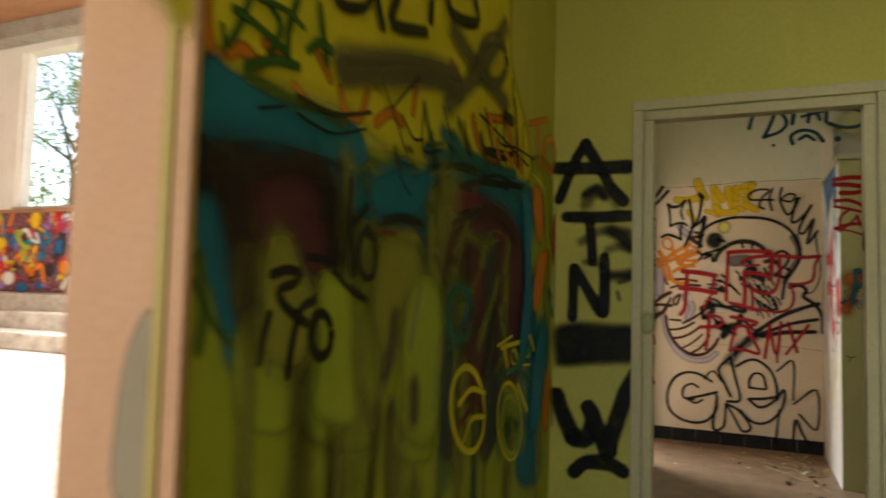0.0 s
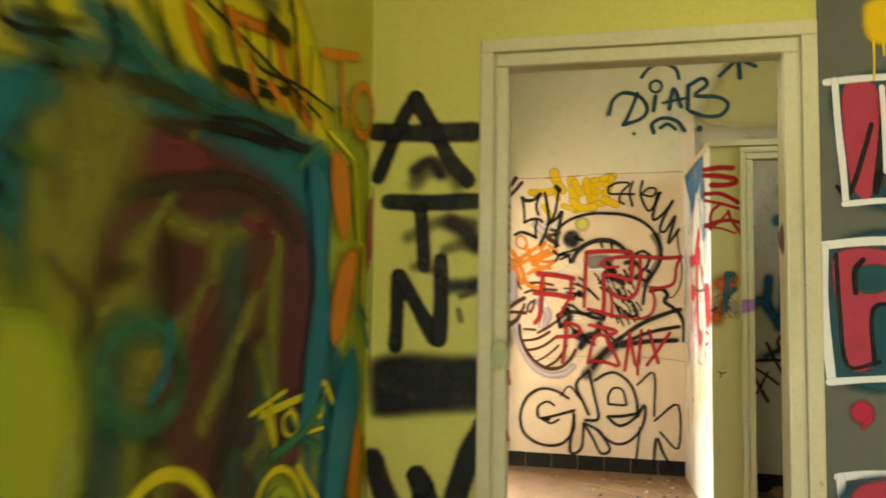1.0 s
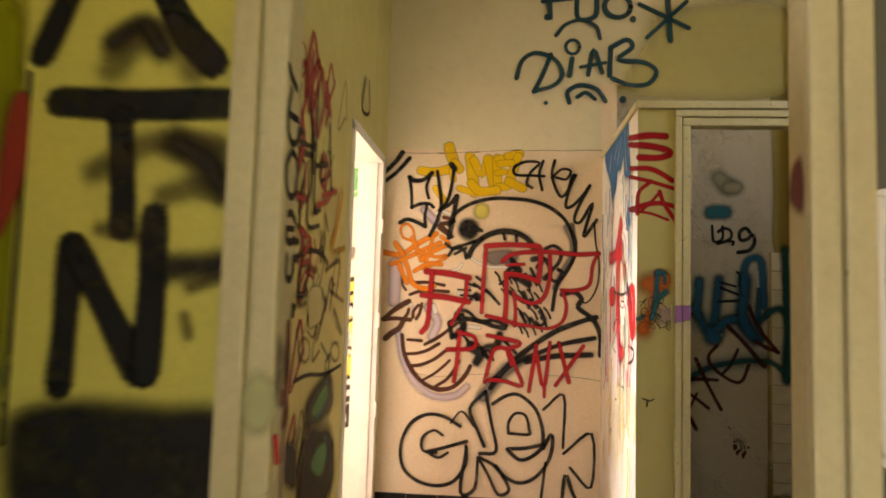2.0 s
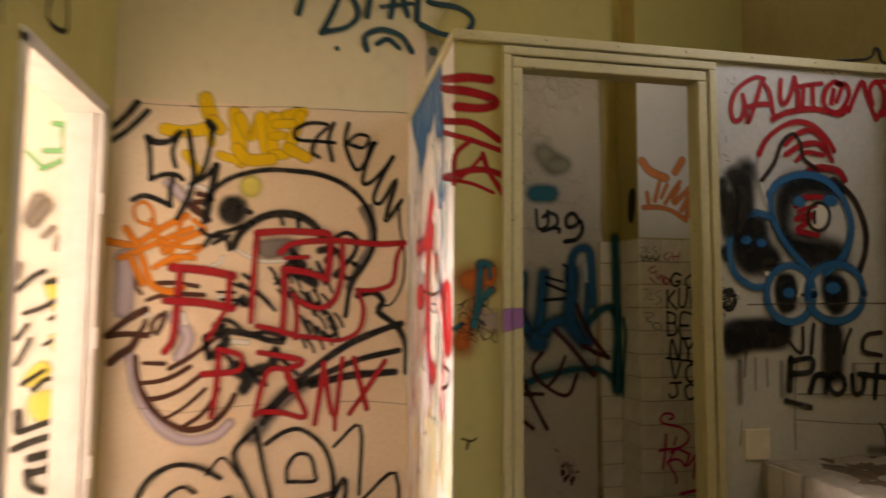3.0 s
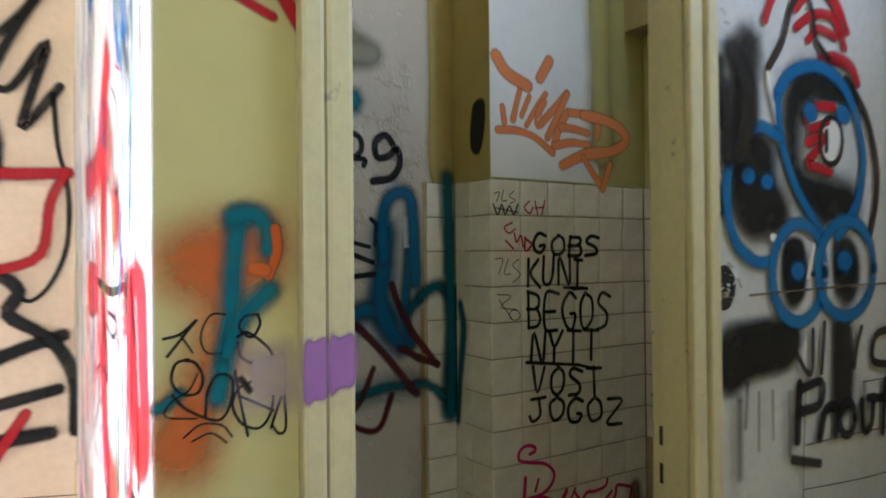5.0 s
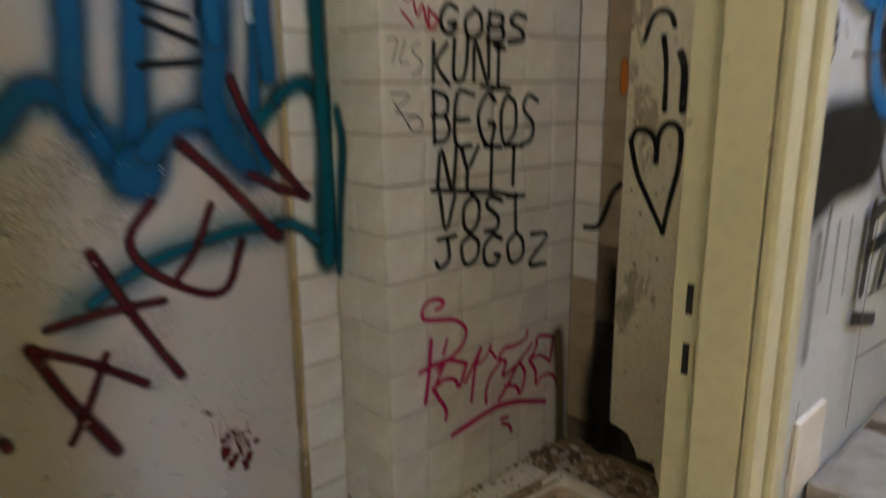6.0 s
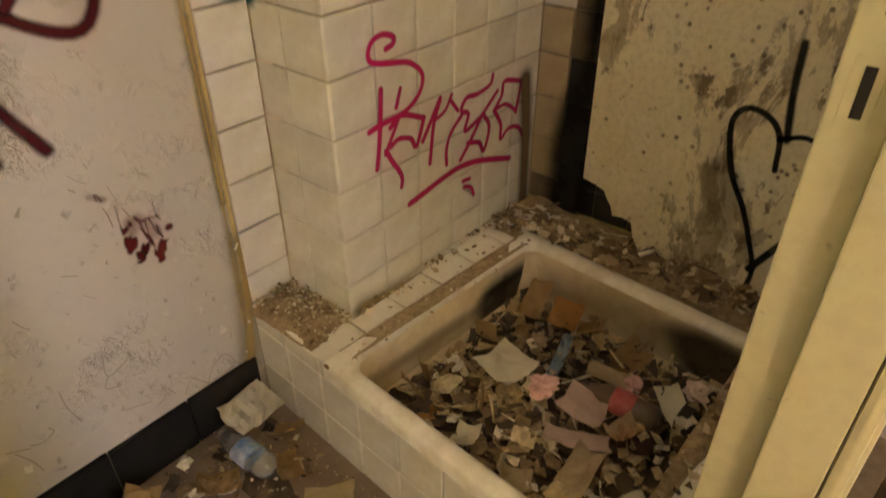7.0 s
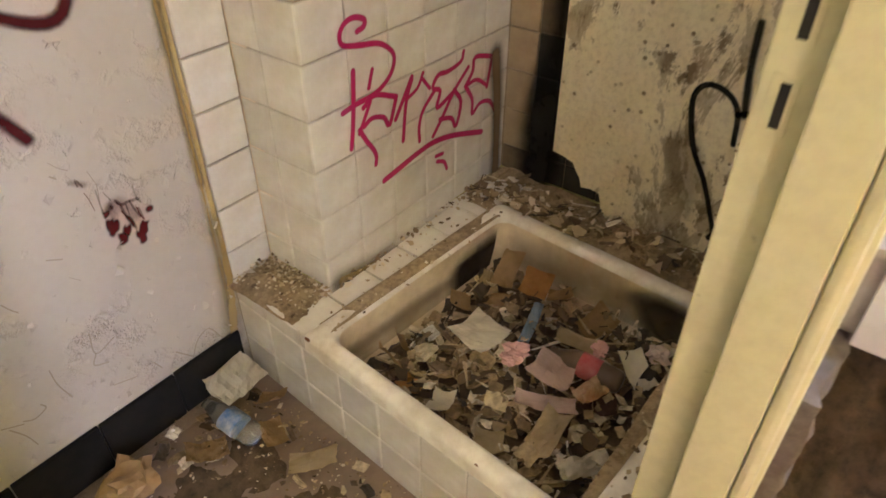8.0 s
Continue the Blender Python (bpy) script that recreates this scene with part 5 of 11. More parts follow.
tag(wall_left, "A", MDARK, 0.8,
    line(0.034, [(2.250, 1.429), (2.498, 1.498), (2.743, 1.501), (2.900, 1.418)]),
    line(0.023, [(2.303, 1.553), (2.530, 1.603), (2.784, 1.619)]),
    line(0.046, [(2.651, 1.160), (2.619, 1.030), (2.559, 0.940)]),
    line(0.022, [(2.128, 1.327), (2.206, 1.253), (2.157, 1.174)]),
    line(0.025, [(2.203, 0.989), (2.202, 0.860)]))
tag(wall_left, "A", ROSEDARK, 0.35,
    fill([(2.265, 1.532), (2.451, 1.553), (2.513, 1.519), (2.381, 1.486), (2.253, 1.458)]),
    line(0.027, [(2.640, 1.430), (2.770, 1.407), (2.704, 1.297)]),
    line(0.022, [(2.521, 1.291), (2.450, 1.197), (2.384, 1.110)]),
    line(0.018, [(1.581, 1.341), (1.554, 1.264)]),
    line(0.020, [(2.347, 0.801), (2.414, 0.829), (2.464, 0.848)]))
tag(wall_left, "A", TEALMID, 0.85,
    line(0.047, [(1.919, 1.467), (2.018, 1.502), (2.121, 1.549)]),
    line(0.033, [(1.961, 1.536), (1.980, 1.513)]),
    line(0.053, [(2.059, 1.618), (2.165, 1.624), (2.297, 1.642)]),
    line(0.055, [(2.245, 1.692), (2.348, 1.659), (2.514, 1.644)]),
    line(0.043, [(2.425, 1.663), (2.612, 1.660), (2.859, 1.685)]),
    line(0.058, [(2.173, 1.690), (2.247, 1.673)]),
    line(0.030, [(2.064, 1.429), (2.059, 1.366)]),
    line(0.027, [(1.912, 1.559), (1.961, 1.543)]))
tag(wall_left, "A", MGREENDARK2, 0.9,
    line(0.030, [(2.089, 1.663), (2.116, 1.606)]),
    line(0.040, [(2.288, 1.749), (2.384, 1.682)]),
    line(0.040, [(2.482, 1.751), (2.535, 1.674)]),
    line(0.027, [(1.930, 1.525), (1.977, 1.556)]),
    line(0.030, [(2.020, 1.480), (2.106, 1.453)]),
    line(0.022, [(2.021, 1.346), (2.101, 1.228)]))
tag(wall_left, "A", DARKTHIN, 0.85,
    line(0.020, [(1.940, 1.598), (1.965, 1.595)]),
    line(0.016, [(2.058, 1.629), (2.162, 1.659)]),
    line(0.020, [(1.996, 1.548), (2.015, 1.539)]),
    line(0.026, [(2.252, 1.608), (2.351, 1.619), (2.429, 1.620)]),
    line(0.030, [(2.156, 1.577), (2.150, 1.497), (2.132, 1.417)]),
    line(0.027, [(2.232, 1.306), (2.291, 1.318)]))
tag(wall_left, "A", MTEALGREEN2, 0.9,
    line(0.051, [(2.432, 1.149), (2.421, 1.107), (2.384, 1.080), (2.332, 1.073), (2.282, 1.087), (2.244, 1.118), (2.228, 1.156), (2.236, 1.194), (2.268, 1.221), (2.316, 1.232), (2.369, 1.222), (2.412, 1.191), (2.432, 1.149)]),
    line(0.033, [(2.811, 1.048), (2.971, 0.921), (3.108, 0.864)]))
tag(wall_left, "A", MTEAL, 0.8,
    line(0.021, [(2.394, 1.227), (2.387, 1.153), (2.349, 1.112)]),
    line(0.028, [(3.089, 1.027), (3.191, 0.769), (3.153, 0.492)]))
tag(wall_left, "A", MYELLOW, 0.6,
    line(0.024, [(2.573, 0.811), (2.558, 0.742), (2.503, 0.704), (2.427, 0.706), (2.353, 0.744), (2.299, 0.804), (2.275, 0.871), (2.286, 0.932), (2.329, 0.971), (2.398, 0.980), (2.476, 0.951), (2.542, 0.889), (2.573, 0.811)]),
    line(0.017, [(3.003, 0.701), (2.990, 0.628), (2.938, 0.586), (2.864, 0.587), (2.791, 0.626), (2.735, 0.690), (2.710, 0.763), (2.720, 0.829), (2.763, 0.872), (2.831, 0.881), (2.908, 0.849), (2.972, 0.784), (3.003, 0.701)]),
    line(0.021, [(2.340, 0.872), (2.443, 0.904), (2.566, 0.876)]),
    line(0.021, [(2.387, 0.749), (2.453, 0.806), (2.575, 0.795)]),
    line(0.020, [(2.736, 1.019), (2.959, 1.027)]),
    line(0.017, [(2.762, 1.017), (2.807, 0.941)]),
    line(0.017, [(2.889, 1.005), (2.937, 0.953)]),
    line(0.018, [(2.996, 0.976), (3.086, 1.047), (3.165, 0.980)]))
tag(wall_left, "A", MGREENDARK2, 0.8,
    dot(2.850, 0.710, 0.090, 0.029),
    line(0.026, [(2.822, 0.814), (2.830, 0.653)]))
tag(wall_left, "A", MLIME, 0.8,
    line(0.026, [(2.961, 0.695), (2.953, 0.641), (2.918, 0.609), (2.867, 0.607), (2.816, 0.635), (2.776, 0.683), (2.757, 0.740), (2.764, 0.790), (2.794, 0.823), (2.842, 0.829), (2.895, 0.805), (2.940, 0.756), (2.961, 0.695)]))
tag(wall_left, "A", MGREENDARK, 0.7,
    line(0.018, [(1.255, 1.639), (1.283, 1.691), (1.308, 1.757)]),
    line(0.018, [(1.265, 1.704), (1.327, 1.697), (1.411, 1.677)]),
    line(0.022, [(1.440, 1.794), (1.417, 1.729), (1.415, 1.671)]),
    line(0.021, [(1.517, 1.812), (1.532, 1.758), (1.549, 1.701)]),
    line(0.017, [(1.356, 1.750), (1.391, 1.720), (1.362, 1.656)]),
    line(0.021, [(1.483, 1.706), (1.521, 1.736), (1.564, 1.732)]),
    line(0.022, [(1.302, 1.616), (1.379, 1.650), (1.448, 1.661)]),
    line(0.012, [(1.236, 1.664), (1.245, 1.619)]),
    line(0.015, [(1.324, 1.748), (1.406, 1.758), (1.462, 1.745)]),
    label="dark green sprayed letters")
tag(wall_left, "A", GREYTHIN, 0.8,
    line(0.075, [(1.609, 1.724), (1.756, 1.773), (1.967, 1.836), (2.238, 1.889)]),
    line(0.077, [(2.229, 2.020), (2.426, 1.975), (2.725, 1.929)]),
    line(0.079, [(2.705, 2.212), (2.479, 1.992), (2.201, 1.785)]),
    line(0.044, [(2.727, 2.090), (2.709, 2.042), (2.656, 1.995), (2.584, 1.963), (2.515, 1.954), (2.466, 1.968), (2.446, 2.001), (2.460, 2.044), (2.506, 2.088), (2.573, 2.123), (2.646, 2.137), (2.704, 2.125), (2.727, 2.090)]),
    label="grey-brown rolled paint")
tag(wall_left, "A", GREYTHIN, 0.8,
    line(0.064, [(1.626, 1.694), (1.808, 1.753), (2.039, 1.819), (2.272, 1.854)]))
tag(wall_left, "A", BLACKSOFT, 0.7,
    line(0.027, [(1.566, 1.869), (1.601, 1.848), (1.696, 1.882), (1.732, 1.937)]),
    line(0.029, [(1.745, 1.936), (1.783, 1.867)]),
    line(0.034, [(1.859, 1.983), (1.834, 1.895), (2.024, 1.943)]),
    line(0.032, [(2.060, 2.073), (2.054, 1.989)]),
    line(0.040, [(2.162, 2.107), (2.217, 2.068), (2.416, 2.121), (2.385, 2.198)]),
    line(0.011, [(1.452, 1.603), (1.530, 1.596), (1.617, 1.606), (1.737, 1.642)]),
    label="black sprayed letters")
tag(wall_left, "A", MPLUM, 0.5,
    fill([(1.314, 1.426), (1.539, 1.471), (1.586, 1.405), (1.621, 1.273), (1.545, 1.228), (1.495, 1.238), (1.444, 1.309), (1.386, 1.289), (1.337, 1.311)]),
    label="plum sprayed fill")
tag(wall_left, "A", MDARK, 0.6,
    fill([(1.221, 1.460), (1.311, 1.475), (1.538, 1.487), (1.610, 1.446), (1.639, 1.336), (1.640, 1.251), (1.601, 1.241), (1.573, 1.331), (1.541, 1.435), (1.500, 1.450), (1.344, 1.434), (1.325, 1.310), (1.355, 1.168), (1.322, 1.169), (1.287, 1.258), (1.257, 1.372)]),
    label="dark sprayed frame in the mural")
tag(wall_left, "A", MKHAKI, 0.7,
    fill([(1.381, 1.309), (1.434, 1.328), (1.478, 1.266), (1.532, 1.210), (1.506, 1.073), (1.386, 1.084), (1.367, 1.209)]),
    fill([(1.808, 1.346), (1.933, 1.370), (2.015, 1.337), (2.043, 1.248), (1.946, 1.182), (1.916, 1.102), (1.836, 1.052), (1.773, 1.151), (1.779, 1.270)]),
    label="khaki sprayed columns")
tag(wall_left, "A", KHAKITHIN, 0.8,
    fill([(2.150, 1.582), (2.307, 1.578), (2.284, 1.467), (2.206, 1.352), (2.140, 1.249), (2.106, 1.392)]))
tag(wall_left, "A", MLIME, 0.7,
    fill([(1.562, 1.250), (1.623, 1.248), (1.674, 1.207), (1.691, 1.072), (1.708, 0.918), (1.554, 0.962), (1.561, 1.091), (1.549, 1.194)]),
    fill([(2.005, 1.245), (2.110, 1.258), (2.178, 1.176), (2.178, 1.004), (2.143, 0.796), (1.970, 0.845), (1.937, 1.100)]),
    label="lime green sprayed columns")
tag(wall_left, "A", MTEAL, 0.6,
    fill([(1.755, 1.479), (1.852, 1.527), (2.001, 1.542), (2.084, 1.566), (2.049, 1.478), (1.989, 1.414), (1.860, 1.401), (1.770, 1.402)]),
    label="blue sprayed patch")
tag(wall_left, "A", LIMEPALE, 0.9,
    line(0.031, [(2.033, 1.230), (2.007, 1.159), (1.983, 1.074)]),
    line(0.022, [(2.172, 1.078), (2.154, 0.983), (2.141, 0.891)]))
tag(wall_left, "A", GREYTHIN, 0.9,
    line(0.066, [(2.010, 0.962), (2.016, 0.886)]),
    line(0.050, [(1.886, 1.154), (1.875, 1.066), (1.847, 1.012)]))
tag(wall_left, "A", BLACKSOFT, 0.7,
    line(0.022, [(1.816, 1.391), (1.931, 1.410), (2.028, 1.406)]),
    line(0.024, [(1.566, 1.437), (1.584, 1.371), (1.605, 1.275)]),
    line(0.019, [(1.535, 1.432), (1.577, 1.443), (1.600, 1.427), (1.586, 1.395), (1.549, 1.373)]),
    line(0.018, [(1.661, 1.466), (1.660, 1.374), (1.687, 1.258)]),
    line(0.018, [(1.735, 1.417), (1.695, 1.384), (1.663, 1.370)]),
    line(0.020, [(1.785, 1.308), (1.781, 1.278), (1.767, 1.256), (1.747, 1.248), (1.727, 1.255), (1.711, 1.275), (1.704, 1.302), (1.707, 1.330), (1.720, 1.352), (1.739, 1.362), (1.760, 1.357), (1.777, 1.337), (1.785, 1.308)]),
    line(0.016, [(1.606, 1.259), (1.663, 1.224), (1.746, 1.197)]),
    line(0.021, [(1.604, 1.501), (1.607, 1.487)]),
    line(0.018, [(1.506, 1.284), (1.555, 1.283), (1.590, 1.270)]),
    line(0.020, [(1.395, 1.246), (1.439, 1.256), (1.479, 1.250), (1.462, 1.230), (1.417, 1.216), (1.435, 1.186), (1.505, 1.151)]),
    line(0.019, [(1.533, 1.199), (1.484, 1.174), (1.460, 1.099), (1.452, 1.051)]),
    line(0.024, [(1.600, 1.122), (1.596, 1.099), (1.583, 1.084), (1.565, 1.079), (1.546, 1.086), (1.532, 1.103), (1.526, 1.126), (1.529, 1.147), (1.541, 1.163), (1.559, 1.169), (1.578, 1.162), (1.593, 1.145), (1.600, 1.122)]),
    line(0.016, [(1.390, 1.172), (1.374, 1.126), (1.367, 1.085)]),
    label="black sprayed name tag")
tag(wall_left, "A", ROSEDARK, 0.6,
    line(0.014, [(1.803, 1.361), (1.838, 1.367), (1.871, 1.365)]))
tag(wall_left, "A", BLACK, 0.6,
    line(0.008, [(1.793, 1.726), (1.854, 1.663), (1.923, 1.583), (1.970, 1.549)]),
    line(0.009, [(1.843, 1.681), (1.908, 1.738), (1.991, 1.806)]),
    line(0.009, [(1.893, 1.676), (1.962, 1.629), (2.020, 1.639)]),
    line(0.009, [(1.863, 1.568), (1.898, 1.510), (1.955, 1.474)]),
    line(0.009, [(2.019, 1.719), (2.023, 1.610), (2.139, 1.632)]),
    line(0.006, [(1.336, 1.547), (1.412, 1.571)]),
    line(0.007, [(1.448, 1.567), (1.507, 1.558), (1.587, 1.557), (1.714, 1.596)]),
    line(0.010, [(2.154, 1.764), (2.226, 1.663), (2.202, 1.589)]),
    line(0.010, [(2.316, 1.760), (2.362, 1.669)]),
    line(0.014, [(2.503, 1.850), (2.588, 1.733), (2.687, 1.675)]),
    line(0.015, [(2.702, 1.860), (2.730, 1.706)]),
    line(0.015, [(2.823, 1.971), (2.877, 1.716)]),
    line(0.011, [(2.455, 1.818), (2.700, 1.788), (3.015, 1.745)]),
    line(0.017, [(2.792, 2.036), (2.814, 1.950)]),
    line(0.013, [(2.539, 1.721), (2.814, 1.753)]),
    line(0.022, [(2.488, 1.596), (2.719, 1.623), (2.948, 1.646)]),
    line(0.042, [(2.716, 1.882), (2.799, 1.879)]),
    line(0.022, [(2.518, 1.708), (2.708, 1.719), (2.813, 1.758)]))
tag(wall_left, "A", MORANGE4, 0.5,
    line(0.027, [(3.023, 1.923), (3.299, 2.010)]),
    line(0.028, [(3.151, 1.965), (3.199, 1.770)]),
    line(0.028, [(3.446, 1.882), (3.436, 1.838), (3.402, 1.800), (3.355, 1.778), (3.308, 1.777), (3.273, 1.796), (3.258, 1.830), (3.266, 1.871), (3.296, 1.908), (3.341, 1.932), (3.390, 1.936), (3.428, 1.918), (3.446, 1.882)]),
    line(0.020, [(2.631, 1.768), (2.649, 1.709)]),
    line(0.024, [(2.720, 1.744), (2.804, 1.713)]),
    line(0.019, [(2.546, 1.836), (2.576, 1.786)]),
    line(0.020, [(2.843, 1.871), (2.909, 1.758)]),
    label="orange sprayed capital letters")
tag(wall_left, "A", MYELLOW, 0.6,
    line(0.015, [(3.081, 1.724), (3.205, 1.702), (3.289, 1.666), (3.337, 1.454), (3.387, 1.421), (3.383, 1.200)]),
    line(0.011, [(2.679, 1.030), (2.844, 1.057)]),
    line(0.012, [(2.768, 1.041), (2.801, 0.951)]),
    line(0.010, [(2.921, 0.968), (2.916, 0.954), (2.901, 0.946), (2.880, 0.946), (2.859, 0.954), (2.843, 0.966), (2.837, 0.981), (2.841, 0.994), (2.855, 1.002), (2.875, 1.003), (2.897, 0.996), (2.914, 0.983), (2.921, 0.968)]),
    line(0.012, [(2.968, 0.943), (3.001, 1.012), (3.064, 0.958), (3.101, 1.031)]),
    line(0.010, [(2.924, 0.939), (3.084, 0.927)]),
    line(0.018, [(3.441, 1.086), (3.440, 0.827), (3.468, 0.634)]),
    line(0.020, [(2.930, 0.863), (3.057, 0.745)]),
    line(0.013, [(2.414, 1.792), (2.503, 1.771)]))
tag(wall_left, "A", MORANGE, 0.35,
    fill([(3.117, 1.683), (3.220, 1.652), (3.261, 1.553), (3.228, 1.444), (3.155, 1.471), (3.098, 1.579)]),
    fill([(3.175, 1.355), (3.257, 1.412), (3.331, 1.390), (3.249, 1.203), (3.165, 1.138), (3.112, 1.206)]),
    fill([(3.331, 0.882), (3.403, 0.834), (3.382, 0.625), (3.298, 0.648)]))
tag(wall_left, "A", BLACK, 0.6,
    line(0.015, [(3.468, 1.628), (3.468, 1.478), (3.468, 1.275), (3.468, 1.114), (3.468, 1.025)]),
    line(0.013, [(3.363, 1.420), (3.353, 1.273), (3.431, 1.199)]),
    line(0.014, [(3.236, 1.655), (3.308, 1.451)]),
    line(0.014, [(2.494, 1.610), (2.669, 1.643), (2.901, 1.635)]),
    line(0.015, [(3.421, 0.831), (3.468, 0.615)]),
    line(0.010, [(2.598, 1.832), (2.659, 1.764), (2.851, 1.785), (3.099, 1.787)]),
    line(0.011, [(2.837, 1.942), (2.874, 1.733)]),
    line(0.011, [(2.936, 1.904), (2.931, 1.726)]))
tag(wall_left, "A", ROSE, 0.35,
    fill([(3.424, 1.557), (3.468, 1.589), (3.468, 1.451), (3.417, 1.348)]))
tag(wall_left, "A", MTEAL, 0.35,
    fill([(2.942, 1.599), (3.080, 1.576), (3.072, 1.365), (3.112, 1.206), (3.035, 0.992), (2.925, 0.921), (2.964, 1.120), (3.006, 1.331)]),
    fill([(3.160, 0.975), (3.298, 1.131), (3.379, 0.982), (3.286, 0.787), (3.199, 0.643), (3.088, 0.676)]))
tag(wall_left, "A", MTEALGREEN, 0.8,
    line(0.032, [(2.791, 0.920), (2.960, 0.944), (3.077, 1.002)]),
    line(0.035, [(3.356, 1.237), (3.438, 1.124)]),
    line(0.020, [(2.868, 1.584), (3.018, 1.677)]))

# side wall of the second room
drip_rng = random.Random(9)
for k in range(46):
    u, z0, hue = drip_rng.uniform(4.3, 5.5), drip_rng.uniform(0.35, 2.25), drip_rng.random()
    mat = REDTHIN if hue < (0.6 if z0 > 1.5 else 0.3) else DARKTHIN if hue < 0.9 else ORANGETHIN
    s, a = drip_rng.uniform(0.04, 0.12), drip_rng.uniform(0, 6.28)
    pts = [(u + s * math.cos(a + j * 1.7) * (0.5 + 0.2 * j), z0 + s * 1.3 * math.sin(a + j * 2.1)) for j in range(4)]
    tag(wall_side, "C", mat, 0.9, line(drip_rng.uniform(0.012, 0.04), pts))
tag(wall_side, "C", REDTHIN, 0.9,
    line(0.036, [(4.473, 1.888), (4.517, 1.790), (4.549, 1.702), (4.536, 1.587)]),
    line(0.037, [(4.633, 1.969), (4.593, 1.862), (4.537, 1.796), (4.610, 1.733), (4.578, 1.643)]),
    line(0.035, [(4.757, 1.895), (4.696, 1.788), (4.593, 1.695), (4.537, 1.635)]),
    line(0.024, [(4.477, 1.795), (4.459, 1.696)]),
    line(0.027, [(4.501, 1.604), (4.669, 1.627), (4.818, 1.635)]),
    line(0.029, [(4.872, 2.065), (4.876, 1.950), (4.954, 1.915)]),
    line(0.026, [(5.067, 2.136), (5.120, 2.069), (5.077, 1.971)]),
    line(0.026, [(4.830, 1.749), (4.818, 1.635), (4.774, 1.574)]),
    line(0.028, [(5.061, 1.842), (5.043, 1.735), (5.115, 1.708)]),
    line(0.030, [(5.222, 1.727), (5.156, 1.673), (4.994, 1.626)]),
    line(0.014, [(4.772, 2.136), (4.769, 2.103), (4.753, 2.074), (4.730, 2.057), (4.704, 2.055), (4.684, 2.069), (4.674, 2.095), (4.677, 2.127), (4.691, 2.155), (4.714, 2.174), (4.740, 2.177), (4.761, 2.163), (4.772, 2.136)]),
    line(0.017, [(4.836, 1.509), (4.819, 1.435)]),
    line(0.020, [(4.983, 1.487), (5.006, 1.450)]),
    line(0.014, [(4.538, 1.476), (4.566, 1.415), (4.609, 1.468)]),
    line(0.015, [(4.834, 1.327), (4.883, 1.362), (4.985, 1.341)]),
    line(0.014, [(4.556, 1.024), (4.590, 0.972), (4.512, 0.925)]),
    line(0.014, [(4.605, 0.946), (4.600, 0.893), (4.704, 0.840)]),
    line(0.012, [(4.568, 0.777), (4.601, 0.822), (4.679, 0.793)]),
    label="faded red sprayed tags")
tag(wall_side, "C", BLACKSOFT, 0.75,
    line(0.017, [(4.511, 1.845), (4.585, 1.927), (4.641, 1.912), (4.619, 1.836), (4.550, 1.792)]),
    line(0.018, [(4.849, 2.018), (4.895, 1.898), (4.952, 1.835)]),
    line(0.025, [(4.720, 1.786), (4.908, 1.805)]),
    line(0.016, [(4.746, 1.784), (4.731, 1.709)]),
    line(0.018, [(4.895, 1.898), (4.907, 1.727), (4.883, 1.647)]),
    line(0.017, [(5.032, 1.814), (5.030, 1.733), (5.176, 1.783)]),
    line(0.019, [(5.146, 1.991), (5.200, 1.723)]),
    line(0.018, [(4.811, 1.689), (4.777, 1.628), (4.780, 1.530)]),
    line(0.018, [(4.872, 1.645), (4.888, 1.534), (5.036, 1.552)]),
    line(0.021, [(4.610, 1.566), (4.638, 1.520), (4.578, 1.480)]),
    line(0.019, [(5.130, 1.605), (5.174, 1.548)]),
    line(0.021, [(5.818, 2.415), (5.752, 2.237), (5.931, 2.265), (5.903, 2.426)]),
    line(0.030, [(4.653, 1.405), (4.582, 1.288), (4.526, 1.164), (4.515, 1.074)]),
    line(0.027, [(4.645, 1.396), (4.686, 1.222), (4.677, 1.049)]),
    line(0.024, [(4.476, 1.204), (4.749, 1.204)]),
    line(0.033, [(4.452, 1.346), (4.459, 1.227), (4.489, 1.107)]),
    line(0.019, [(4.728, 1.359), (4.747, 1.403), (4.900, 1.441), (5.084, 1.446), (5.194, 1.412)]),
    line(0.016, [(4.795, 0.967), (4.965, 0.971), (5.225, 0.948), (5.501, 0.960)]),
    line(0.014, [(4.758, 1.769), (4.802, 1.757)]),
    line(0.022, [(4.582, 1.288), (4.555, 1.249)]),
    label="black sprayed scrawls")
